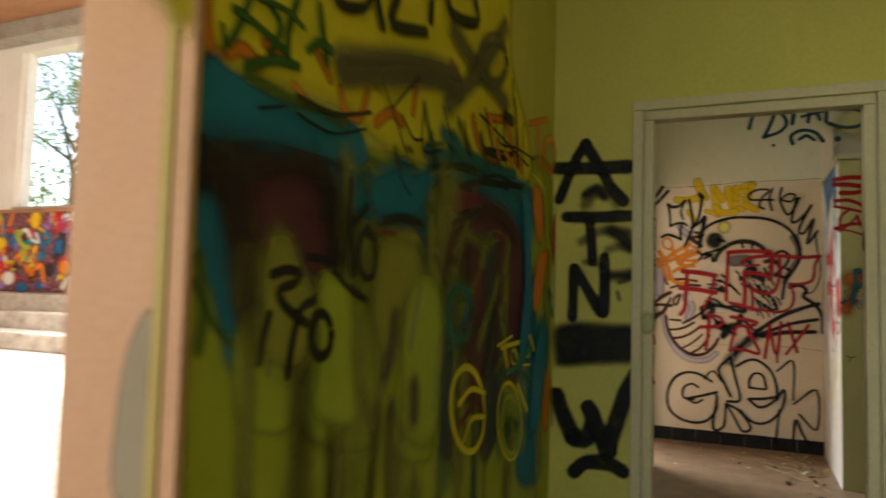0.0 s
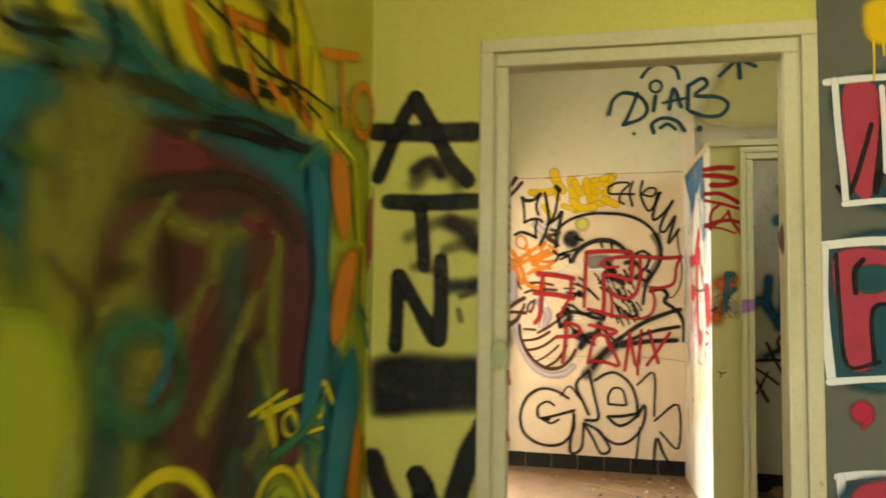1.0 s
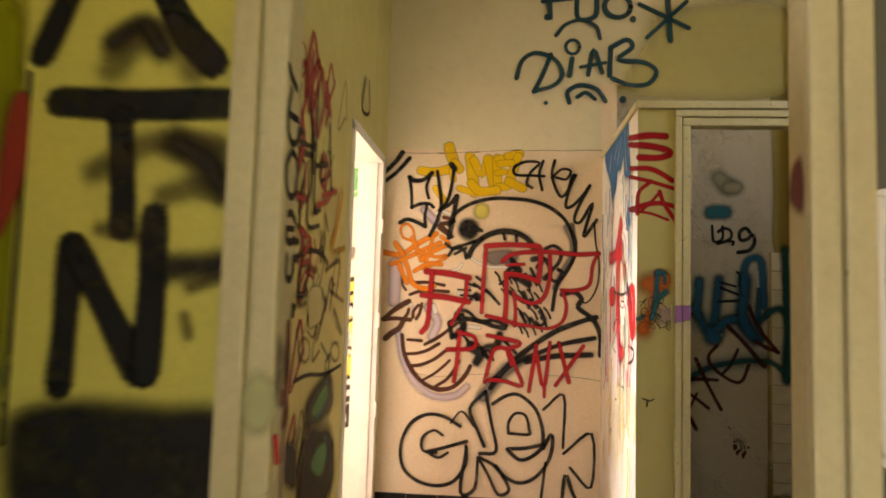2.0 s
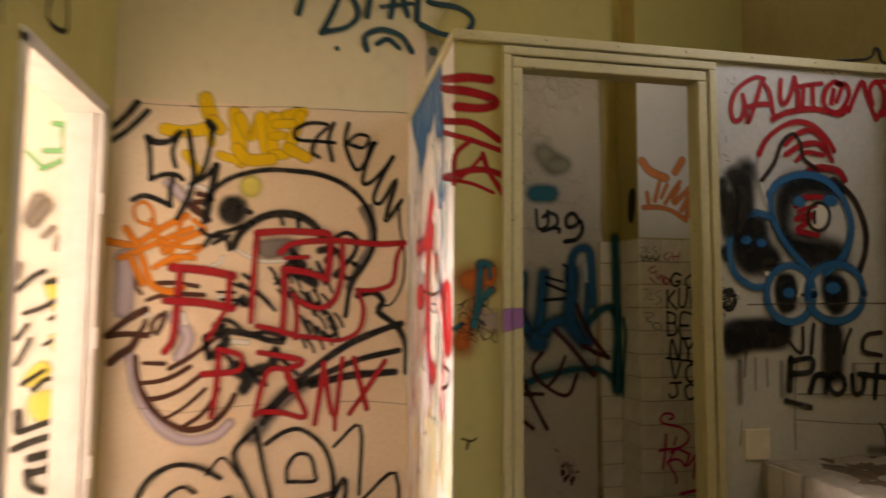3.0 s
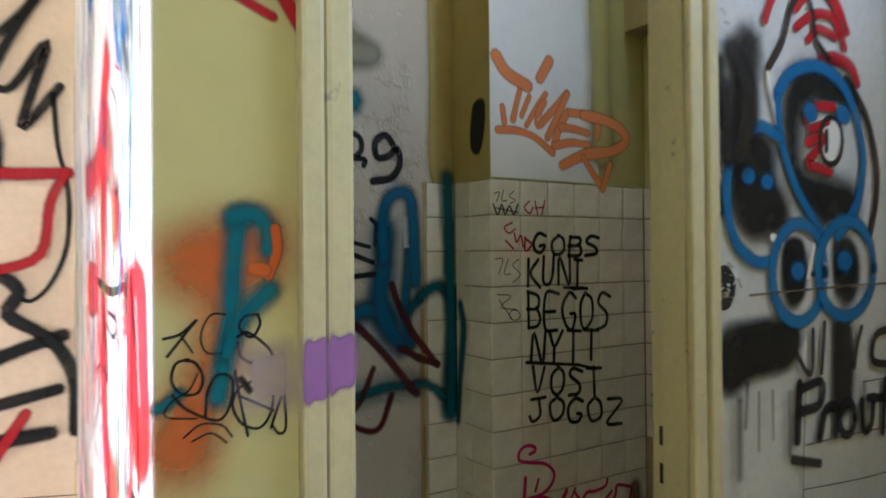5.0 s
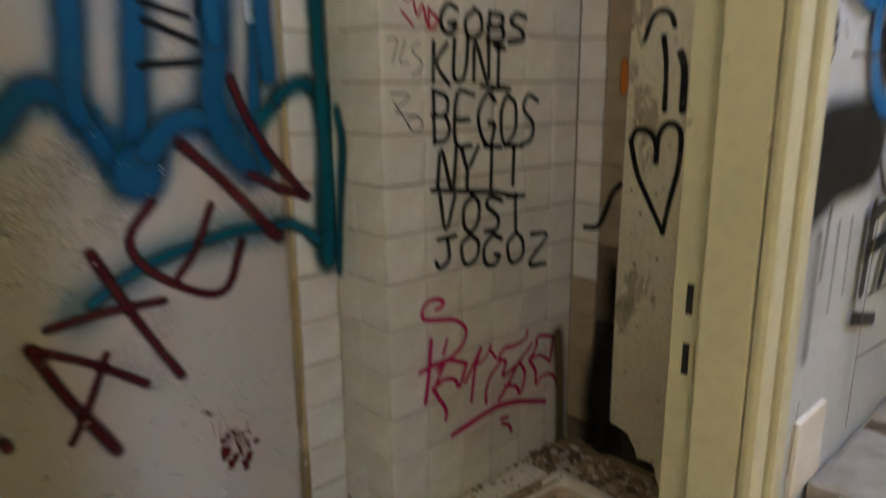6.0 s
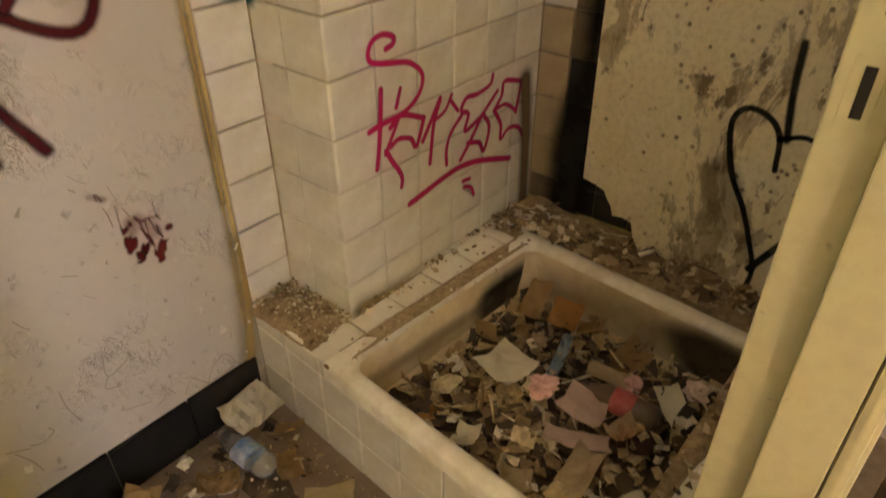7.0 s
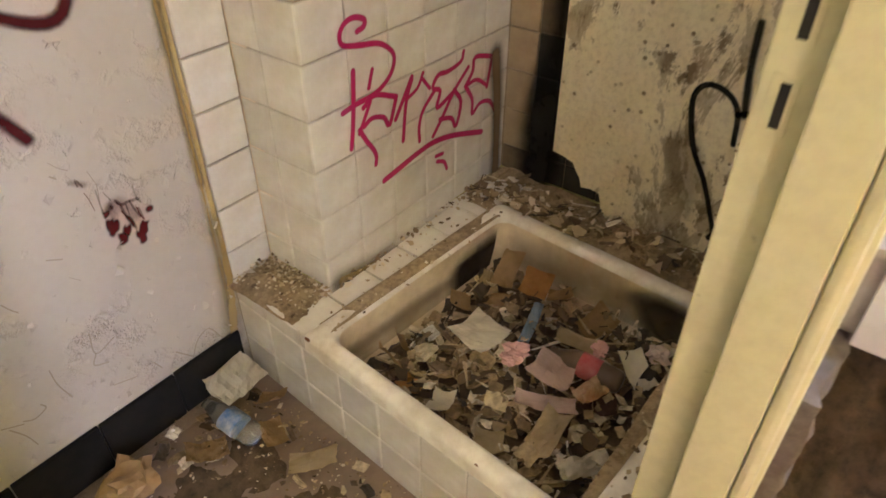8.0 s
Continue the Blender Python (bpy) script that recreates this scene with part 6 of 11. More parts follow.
tag(wall_side, "C", DARKTHIN, 0.85,
    line(0.019, [(4.810, 1.309), (4.794, 1.238), (4.899, 1.245)]),
    line(0.023, [(5.163, 1.378), (5.403, 1.431), (5.365, 1.297)]),
    line(0.022, [(5.247, 1.296), (5.501, 1.252)]),
    line(0.018, [(4.806, 1.149), (4.846, 1.039)]),
    line(0.015, [(4.975, 1.064), (4.969, 1.042), (4.946, 1.028), (4.912, 1.025), (4.878, 1.035), (4.853, 1.053), (4.841, 1.076), (4.847, 1.097), (4.868, 1.111), (4.900, 1.114), (4.935, 1.106), (4.963, 1.088), (4.975, 1.064)]),
    line(0.020, [(5.034, 1.117), (5.017, 1.022), (5.114, 1.052)]),
    line(0.018, [(5.136, 1.080), (5.251, 1.018)]),
    line(0.016, [(5.456, 1.022), (5.449, 1.002), (5.423, 0.989), (5.386, 0.988), (5.349, 0.997), (5.321, 1.014), (5.308, 1.035), (5.315, 1.054), (5.339, 1.066), (5.374, 1.069), (5.413, 1.061), (5.443, 1.043), (5.456, 1.022)]),
    line(0.020, [(4.683, 1.526), (4.836, 1.509)]),
    line(0.026, [(4.853, 1.383), (5.030, 1.372)]),
    line(0.036, [(5.338, 1.208), (5.477, 1.112)]))
tag(wall_side, "C", ORANGETHIN, 0.95,
    line(0.068, [(5.383, 1.733), (5.322, 1.587), (5.255, 1.502)]),
    line(0.026, [(5.283, 1.467), (5.481, 1.497)]))
tag(wall_side, "C", MTEAL, 0.9,
    line(0.030, [(4.444, 1.465), (4.480, 1.408), (4.503, 1.345)]))
tag(wall_side, "C", CREAMCOAT, 0.2,
    fill([(4.932, 1.292), (5.105, 1.302), (5.115, 1.183), (5.011, 1.153), (4.950, 1.160)]),
    label="pale torn paper stuck to the wall", name="tape")
tag(wall_side, "C", REDTHIN, 0.95,
    line(0.070, [(4.524, 1.894), (4.618, 1.857), (4.586, 1.719), (4.642, 1.631)]),
    line(0.059, [(4.713, 1.921), (4.779, 1.833), (4.733, 1.734)]),
    line(0.050, [(5.057, 2.126), (5.126, 2.034)]),
    line(0.047, [(4.550, 1.647), (4.643, 1.619), (4.605, 1.535)]),
    line(0.033, [(4.913, 2.001), (4.915, 1.893)]),
    line(0.038, [(5.049, 1.839), (5.135, 1.811), (5.101, 1.735)]),
    line(0.032, [(5.068, 1.678), (5.281, 1.730)]),
    line(0.037, [(4.785, 1.509), (4.910, 1.481), (4.852, 1.431)]),
    line(0.020, [(4.827, 1.387), (4.902, 1.403), (4.973, 1.364)]))
tag(wall_side, "C", BLACKSOFT, 0.85,
    line(0.021, [(4.746, 1.819), (4.840, 1.830), (4.931, 1.843)]),
    line(0.024, [(4.940, 2.075), (4.943, 1.855), (4.943, 1.638), (4.983, 1.598)]),
    line(0.022, [(4.945, 1.774), (5.113, 1.814)]),
    line(0.033, [(4.595, 1.964), (4.615, 1.882), (4.555, 1.808)]),
    line(0.021, [(4.948, 1.592), (5.036, 1.615)]),
    line(0.047, [(4.594, 1.423), (4.636, 1.326), (4.593, 1.229)]),
    line(0.023, [(4.591, 1.247), (4.760, 1.232)]),
    line(0.027, [(4.715, 1.407), (4.769, 1.397)]),
    line(0.019, [(4.782, 1.275), (4.900, 1.281), (4.865, 1.317)]),
    line(0.035, [(4.520, 1.153), (4.695, 1.122)]),
    line(0.025, [(4.615, 1.443), (4.762, 1.465)]))
tag(wall_side, "C", REDTHIN, 0.85,
    line(0.033, [(4.408, 1.951), (4.475, 1.841), (4.461, 1.699)]),
    line(0.032, [(4.549, 2.027), (4.519, 1.856), (4.500, 1.737)]),
    line(0.038, [(4.692, 2.010), (4.621, 1.816), (4.522, 1.673), (4.504, 1.558)]),
    line(0.033, [(4.821, 2.147), (4.820, 1.960)]),
    line(0.033, [(4.988, 2.165), (5.027, 2.050), (4.966, 1.901)]),
    line(0.032, [(4.485, 1.596), (4.643, 1.610), (4.834, 1.628)]),
    line(0.030, [(4.704, 1.715), (4.679, 1.601)]),
    line(0.017, [(4.218, 1.823), (4.287, 1.788), (4.357, 1.800)]))
tag(wall_side, "C", TEALMID, 0.95,
    line(0.042, [(4.293, 1.499), (4.410, 1.529), (4.485, 1.460), (4.441, 1.350), (4.309, 1.334), (4.268, 1.414), (4.293, 1.494)]),
    line(0.037, [(4.203, 1.200), (4.209, 1.102), (4.230, 0.979)]))
tag(wall_side, "C", MORANGE2, 0.95,
    line(0.030, [(4.288, 1.322), (4.392, 1.323), (4.314, 1.274)]),
    line(0.028, [(4.319, 1.227), (4.417, 1.197)]),
    line(0.033, [(4.314, 1.166), (4.462, 1.139)]),
    line(0.019, [(4.434, 1.415), (4.426, 1.363)]))
tag(wall_side, "C", BLACKSOFT, 0.92,
    line(0.040, [(4.363, 1.497), (4.394, 1.425), (4.351, 1.372)]),
    line(0.023, [(4.321, 1.443), (4.466, 1.365)]),
    line(0.030, [(4.401, 1.362), (4.382, 1.298)]),
    line(0.042, [(4.597, 1.471), (4.542, 1.326), (4.489, 1.139)]),
    line(0.039, [(4.597, 1.471), (4.658, 1.299), (4.697, 1.089)]),
    line(0.035, [(4.453, 1.227), (4.738, 1.222)]),
    line(0.029, [(4.491, 1.119), (4.696, 1.104)]),
    line(0.026, [(4.272, 1.669), (4.298, 1.560), (4.292, 1.505)]),
    line(0.040, [(4.207, 1.420), (4.230, 1.321), (4.226, 1.220)]),
    line(0.024, [(4.710, 2.018), (4.686, 1.882), (4.767, 1.859)]),
    line(0.023, [(4.896, 1.881), (4.911, 1.745)]),
    line(0.038, [(4.367, 1.448), (4.364, 1.360)]))
tag(wall_side, "C", LEAFGREEN, 0.6,
    line(0.023, [(4.288, 1.101), (4.331, 1.107), (4.351, 1.129)]))
tag(wall_side, "C", BLACKSOFT, 0.5,
    fill([(5.298, 0.949), (5.365, 0.810), (5.209, 0.764), (4.992, 0.775), (4.957, 0.860), (5.094, 0.915)]),
    fill([(4.914, 0.616), (4.941, 0.735), (5.117, 0.753), (5.334, 0.703), (5.435, 0.553), (5.418, 0.447), (5.233, 0.401), (4.907, 0.512)]),
    fill([(4.652, 0.676), (4.693, 0.757), (4.784, 0.755), (4.850, 0.704), (4.846, 0.584)]),
    label="black sprayed leaf shapes")
tag(wall_side, "C", MTEAL, 0.8,
    line(0.026, [(5.244, 0.914), (5.268, 0.847), (5.112, 0.789)]),
    line(0.022, [(5.249, 0.679), (5.306, 0.586)]))
tag(wall_side, "C", LEAFGREEN, 0.6,
    fill([(5.231, 0.907), (5.268, 0.847), (5.124, 0.795), (5.035, 0.808), (5.065, 0.851)]),
    fill([(5.044, 0.612), (5.129, 0.667), (5.251, 0.666), (5.288, 0.607), (5.187, 0.532)]))
tag(door_1, "J", BLACK, 0.5,
    line(0.015, [(3.466, 1.640), (3.480, 1.628), (3.506, 1.618)]),
    line(0.013, [(3.480, 1.607), (3.470, 1.570), (3.474, 1.535), (3.497, 1.522), (3.521, 1.532), (3.530, 1.552)]),
    line(0.013, [(3.486, 1.566), (3.520, 1.568)]),
    line(0.013, [(3.487, 1.501), (3.472, 1.482), (3.473, 1.455), (3.492, 1.434), (3.521, 1.441), (3.531, 1.470), (3.524, 1.500), (3.498, 1.509)]),
    line(0.013, [(3.492, 1.404), (3.508, 1.408), (3.528, 1.398)]),
    line(0.013, [(3.486, 1.378), (3.488, 1.363), (3.508, 1.359), (3.529, 1.366)]),
    line(0.010, [(3.494, 1.381), (3.524, 1.383)]),
    line(0.012, [(3.494, 1.336), (3.494, 1.306), (3.511, 1.297), (3.526, 1.309), (3.528, 1.334)]),
    label="black sprayed letters down the jamb")
tag(door_1, "J", DARKRED, 0.6,
    line(0.022, [(3.519, 1.221), (3.521, 1.173), (3.522, 1.120), (3.516, 1.065)]),
    line(0.028, [(3.478, 1.114), (3.500, 1.106)]),
    line(0.010, [(3.517, 1.060), (3.514, 0.990), (3.516, 0.930)]),
    label="dark red dripping paint")
tag(door_1, "BF", paint("pale_green_wipe", (0.52, 0.55, 0.30), 0.6, 0.7), 0.95, dot(0.268, 1.104, 0.030, 0.045), label="pale green dab on the frame")

# side of the cubicle: splashed colours
tag(cubicle_side, "E", WHITE, 0.3, flat(5.50, 6.545, 0.0, 2.16), label="white splashed ground")
tag(cubicle_side, "E", BLUE, 0.3,
    fill([(5.782, 2.216), (5.728, 2.194), (5.699, 2.042), (5.663, 1.910), (5.695, 1.885), (5.820, 1.919), (5.842, 2.017), (5.919, 1.965), (6.005, 1.969), (6.047, 1.900), (6.140, 1.855), (6.189, 1.845), (6.246, 1.947), (6.392, 2.069), (6.458, 2.162), (6.339, 2.173), (6.128, 2.169), (5.927, 2.198)]),
    label="blue paint dripping down")
tag(cubicle_side, "E", WHITE, 0.6,
    line(0.005, [(5.827, 2.179), (5.805, 2.042), (5.765, 1.931)]),
    line(0.006, [(5.925, 2.140), (6.028, 2.015)]),
    line(0.006, [(6.214, 2.112), (6.276, 2.020)]),
    line(0.004, [(5.735, 2.125), (5.723, 1.997)]),
    line(0.005, [(6.010, 2.130), (6.124, 2.063)]))
tag(cubicle_side, "E", BLUE, 0.4,
    line(0.007, [(6.382, 2.163), (6.391, 2.051)]),
    line(0.006, [(5.962, 1.976), (5.980, 1.894)]),
    line(0.004, [(5.765, 1.904), (5.773, 1.861)]),
    line(0.006, [(6.094, 1.911), (6.113, 1.792)]))
tag(cubicle_side, "E", MINT, 0.6,
    line(0.011, [(5.918, 1.917), (5.818, 1.845), (5.894, 1.788)]),
    line(0.009, [(5.770, 1.745), (5.724, 1.650)]),
    line(0.013, [(5.625, 1.602), (5.655, 1.524)]),
    line(0.013, [(5.599, 1.470), (5.622, 1.439)]),
    line(0.010, [(6.112, 1.772), (6.157, 1.676)]),
    line(0.008, [(6.020, 1.795), (5.975, 1.747)]),
    line(0.006, [(5.856, 1.854), (5.769, 1.728)]))
tag(cubicle_side, "E", BRIGHTRED, 0.3,
    fill([(5.912, 1.726), (5.851, 1.670), (5.888, 1.620), (5.829, 1.559), (5.846, 1.489), (5.762, 1.465), (5.761, 1.413), (5.824, 1.398), (5.845, 1.471), (5.904, 1.482), (5.917, 1.255), (5.892, 1.094), (5.797, 1.069), (5.777, 1.021), (5.888, 0.984), (5.950, 1.015), (5.998, 1.177), (6.009, 1.481), (6.124, 1.489), (6.251, 1.498), (6.268, 1.563), (6.068, 1.565), (5.993, 1.634)]),
    fill([(6.218, 1.360), (6.060, 1.357), (6.057, 1.280), (6.214, 1.271)]),
    fill([(5.667, 1.352), (5.546, 1.358), (5.517, 1.266), (5.515, 1.147), (5.600, 1.115), (5.664, 1.197)]),
    line(0.008, [(6.212, 1.495), (6.193, 1.084)]),
    line(0.004, [(5.761, 1.744), (5.815, 1.736), (5.794, 1.661), (5.740, 1.635)]),
    line(0.007, [(5.822, 1.310), (5.748, 1.243)]),
    line(0.005, [(5.715, 1.294), (5.649, 1.246)]),
    line(0.006, [(6.091, 1.250), (6.086, 1.132)]),
    line(0.005, [(5.761, 1.413), (5.750, 1.327)]),
    label="red paint dripping down")
tag(cubicle_side, "E", WHITE, 0.5,
    line(0.005, [(5.903, 1.438), (5.909, 1.328)]),
    line(0.004, [(5.597, 1.327), (5.572, 1.203)]),
    line(0.003, [(5.848, 1.257), (5.854, 1.115)]))
tag(cubicle_side, "E", BLACKSOFT, 0.5,
    line(0.005, [(5.831, 1.631), (5.766, 1.587), (5.720, 1.496), (5.789, 1.467), (5.828, 1.541)]),
    line(0.004, [(5.682, 1.644), (5.653, 1.441)]),
    line(0.006, [(5.621, 1.423), (5.590, 1.359)]),
    line(0.007, [(5.878, 1.292), (5.784, 1.284), (5.820, 1.257), (5.897, 1.270)]),
    line(0.006, [(6.213, 1.246), (6.159, 1.167), (6.202, 1.002)]),
    line(0.006, [(6.110, 1.150), (5.998, 1.196), (5.895, 1.183)]),
    line(0.006, [(5.996, 1.139), (6.106, 1.053), (6.014, 1.025)]),
    line(0.005, [(5.755, 1.158), (5.778, 1.054)]),
    line(0.005, [(5.647, 1.134), (5.644, 1.008)]),
    line(0.007, [(6.114, 1.834), (6.158, 1.718), (6.178, 1.596)]),
    dot(5.894, 0.873, 0.039, 0.007),
    dot(5.809, 0.873, 0.032, 0.006),
    dot(6.005, 0.788, 0.033, 0.006),
    line(0.008, [(6.159, 0.613), (6.111, 0.604)]),
    line(0.004, [(5.714, 1.227), (5.679, 1.164)]),
    line(0.004, [(5.836, 1.169), (5.798, 1.103)]))
tag(cubicle_side, "E", DARKBROWN, 0.4,
    line(0.012, [(6.060, 1.340), (5.850, 1.324), (5.699, 1.337)]),
    line(0.013, [(5.669, 1.081), (5.542, 1.069), (5.569, 1.022), (5.676, 0.999)]),
    line(0.006, [(5.651, 1.360), (5.588, 1.264)]))
tag(cubicle_side, "E", YELLOWDIM, 0.7,
    line(0.012, [(6.157, 0.845), (6.174, 0.664), (6.191, 0.490)]),
    line(0.015, [(6.060, 0.770), (6.075, 0.597), (6.048, 0.477)]),
    line(0.010, [(6.041, 0.867), (6.013, 0.705), (6.003, 0.448)]),
    line(0.011, [(5.965, 0.868), (5.949, 0.709), (5.930, 0.452)]),
    line(0.013, [(5.905, 0.894), (5.890, 0.739), (5.897, 0.641)]),
    line(0.016, [(5.876, 0.899), (5.852, 0.749), (5.867, 0.621)]),
    line(0.013, [(5.809, 0.854), (5.787, 0.709), (5.800, 0.559)]),
    line(0.008, [(5.782, 0.877), (5.787, 0.725), (5.751, 0.677)]),
    line(0.008, [(5.756, 0.859), (5.752, 0.712), (5.749, 0.586)]),
    line(0.010, [(5.682, 0.923), (5.695, 0.776), (5.668, 0.677)]),
    line(0.010, [(5.665, 0.866), (5.654, 0.728), (5.629, 0.667)]),
    line(0.012, [(5.635, 0.929), (5.624, 0.792), (5.645, 0.669)]),
    line(0.006, [(5.589, 0.913), (5.580, 0.780), (5.561, 0.543)]),
    line(0.006, [(5.538, 0.872), (5.543, 0.738), (5.506, 0.550)]),
    line(0.011, [(5.511, 0.880), (5.496, 0.754), (5.521, 0.664)]))
drip_rng = random.Random(12)
for k in range(60):
    u, z0, hue = drip_rng.uniform(5.52, 6.53), drip_rng.uniform(0.15, 1.9), drip_rng.random()
    mat = (BLUE if hue < 0.4 else MINT if hue < 0.8 else BRIGHTRED) if z0 > 1.55 else (BRIGHTRED if hue < 0.4 else BLACKSOFT if hue < 0.75 else LILAC) if z0 > 0.8 else (WHITE if hue < 0.65 else YELLOWDIM if hue < 0.9 else LILAC)
    drop = drip_rng.uniform(0.05, 0.3)
    tag(cubicle_side, "E", mat, 0.5, line(drip_rng.uniform(0.006, 0.016), [(u, z0), (u + drip_rng.uniform(-0.01, 0.01), z0 - drop * 0.5), (u + drip_rng.uniform(-0.015, 0.015), max(0.03, z0 - drop))]))
tag(cubicle_side, "E", MORANGE, 0.6,
    line(0.013, [(5.777, 1.004), (5.741, 0.959)]),
    line(0.009, [(5.888, 0.970), (5.810, 0.913)]),
    line(0.008, [(5.744, 0.729), (5.718, 0.704)]))
tag(cubicle_side, "E", LILAC, 0.7,
    line(0.013, [(6.078, 0.940), (6.143, 0.793), (6.068, 0.695)]),
    line(0.012, [(6.185, 0.645), (6.110, 0.589)]),
    line(0.008, [(5.707, 0.965), (5.674, 0.939)]),
    line(0.007, [(5.555, 1.006), (5.582, 0.895)]))
drip_rng = random.Random(14)
for mat, low, high, many in ((BLUE, 1.55, 2.10, 9), (TEALMID, 1.35, 1.95, 7), (LEAFGREEN, 1.10, 1.60, 8), (BRIGHTRED, 0.75, 1.55, 6), (YELLOW, 0.35, 0.95, 9), (VIOLET, 0.80, 1.30, 3)):
    for _ in range(many):
        u, z0, drop = drip_rng.uniform(5.56, 6.46), drip_rng.uniform(low, high), drip_rng.uniform(0.10, 0.38)
        tag(cubicle_side, "E", mat, 0.6, line(drip_rng.uniform(0.010, 0.024), [(u, z0), (u + drip_rng.uniform(-0.03, 0.03), z0 - drop * 0.5), (u + drip_rng.uniform(-0.05, 0.05), z0 - drop)]))
tag(cubicle_front, "F", CREAMCOAT, 0.3, flat(1.247, 1.41, 0.0, 2.164), label="cream coat beside the frame")
tag(cubicle_front, "F", paint("ochre_corner_band", (0.40, 0.33, 0.16), 0.6), 0.95, line(0.17, [(2.97, 0.80), (2.965, 1.5), (2.975, 2.05)]), label="soft-edged ochre band down the corner")

# cubicle front: red letters, sprayed blob, marker tags
tag(cubicle_front, "F", RED, 0.5,
    line(0.028, [(1.215, 2.030), (1.294, 2.042), (1.368, 2.039)]),
    line(0.028, [(1.215, 1.998), (1.294, 1.994), (1.368, 1.978), (1.386, 1.958), (1.339, 1.940), (1.253, 1.940)]),
    line(0.023, [(1.219, 1.889), (1.294, 1.890), (1.348, 1.869), (1.397, 1.837)]),
    line(0.018, [(1.216, 1.850), (1.303, 1.831), (1.412, 1.798)]),
    line(0.017, [(1.303, 1.831), (1.250, 1.778), (1.245, 1.684)]),
    line(0.021, [(1.217, 1.703), (1.303, 1.730), (1.375, 1.729), (1.470, 1.694)]),
    line(0.018, [(1.343, 1.785), (1.361, 1.733), (1.402, 1.670), (1.441, 1.611)]),
    line(0.011, [(1.217, 1.696), (1.303, 1.686), (1.379, 1.658)]),
    line(0.012, [(1.264, 1.699), (1.303, 1.736), (1.343, 1.782)]),
    label="red sprayed letters running sideways")
tag(cubicle_front, "F", MORANGE2, 0.98,
    fill([(1.256, 1.382), (1.289, 1.404), (1.334, 1.415), (1.373, 1.418), (1.386, 1.386), (1.377, 1.346), (1.347, 1.337), (1.328, 1.304), (1.327, 1.256), (1.313, 1.209), (1.294, 1.136), (1.240, 1.150), (1.253, 1.202), (1.282, 1.243), (1.300, 1.288), (1.292, 1.326), (1.264, 1.346)]),
    label="orange sprayed haze")
tag(cubicle_front, "F", MTEAL2, 0.95,
    line(0.027, [(1.338, 1.421), (1.333, 1.381), (1.330, 1.343), (1.328, 1.304), (1.322, 1.266), (1.313, 1.219)]),
    line(0.027, [(1.332, 1.420), (1.356, 1.424), (1.372, 1.406), (1.372, 1.383)]),
    line(0.024, [(1.374, 1.336), (1.358, 1.322), (1.340, 1.303), (1.323, 1.266)]),
    line(0.015, [(1.272, 1.226), (1.257, 1.215), (1.249, 1.212)]),
    label="teal sprayed hook")
tag(cubicle_front, "F", MORANGE2, 0.6,
    line(0.011, [(1.380, 1.408), (1.382, 1.381), (1.372, 1.353)]),
    line(0.015, [(1.355, 1.361), (1.367, 1.359)]))
tag(cubicle_front, "F", BLACK, 0.42,
    line(0.003, [(1.256, 1.287), (1.273, 1.291), (1.290, 1.305)]),
    line(0.003, [(1.288, 1.303), (1.260, 1.268)]),
    line(0.002, [(1.273, 1.291), (1.286, 1.270)]),
    line(0.002, [(1.322, 1.310), (1.307, 1.311), (1.297, 1.297), (1.295, 1.281), (1.302, 1.268), (1.318, 1.267)]),
    line(0.003, [(1.359, 1.308), (1.344, 1.307), (1.337, 1.294), (1.351, 1.282), (1.361, 1.296), (1.359, 1.307)]),
    line(0.003, [(1.335, 1.284), (1.347, 1.288), (1.371, 1.268), (1.374, 1.254), (1.356, 1.251), (1.339, 1.261), (1.335, 1.277)]),
    line(0.003, [(1.281, 1.263), (1.268, 1.259), (1.264, 1.241), (1.274, 1.226), (1.291, 1.225), (1.297, 1.241), (1.289, 1.258), (1.279, 1.262)]),
    line(0.002, [(1.291, 1.246), (1.282, 1.229), (1.263, 1.218), (1.258, 1.203), (1.290, 1.197)]),
    line(0.003, [(1.265, 1.225), (1.280, 1.208), (1.312, 1.192), (1.326, 1.207), (1.329, 1.236), (1.313, 1.243), (1.302, 1.226), (1.299, 1.197)]),
    line(0.003, [(1.356, 1.233), (1.336, 1.225), (1.329, 1.206), (1.340, 1.184), (1.360, 1.177), (1.373, 1.193), (1.375, 1.218), (1.358, 1.232)]),
    line(0.003, [(1.332, 1.245), (1.338, 1.209), (1.346, 1.170)]),
    line(0.003, [(1.336, 1.217), (1.376, 1.195)]),
    line(0.003, [(1.389, 1.219), (1.373, 1.175)]),
    line(0.003, [(1.389, 1.219), (1.391, 1.174), (1.383, 1.167), (1.375, 1.177)]),
    line(0.002, [(1.276, 1.178), (1.294, 1.190), (1.317, 1.186), (1.328, 1.172)]),
    line(0.002, [(1.285, 1.173), (1.305, 1.179), (1.322, 1.166)]),
    label="thin black marker tags")
tag(cubicle_front, "F", VIOLETFAINT, 0.9,
    fill([(1.341, 1.264), (1.371, 1.269), (1.399, 1.269), (1.401, 1.203), (1.370, 1.200), (1.346, 1.203)]))
tag(door_2, "FF", VIOLET, 0.4,
    fill([(1.407, 1.272), (1.420, 1.2745), (1.4345, 1.275), (1.4345, 1.209), (1.420, 1.205), (1.407, 1.203)]),
    label="violet sprayed patch across the frame")
tag(door_2, "FB", VIOLET, 0.4,
    fill([(1.4405, 1.275), (1.455, 1.276), (1.474, 1.276), (1.474, 1.219), (1.455, 1.214), (1.4405, 1.210)]))
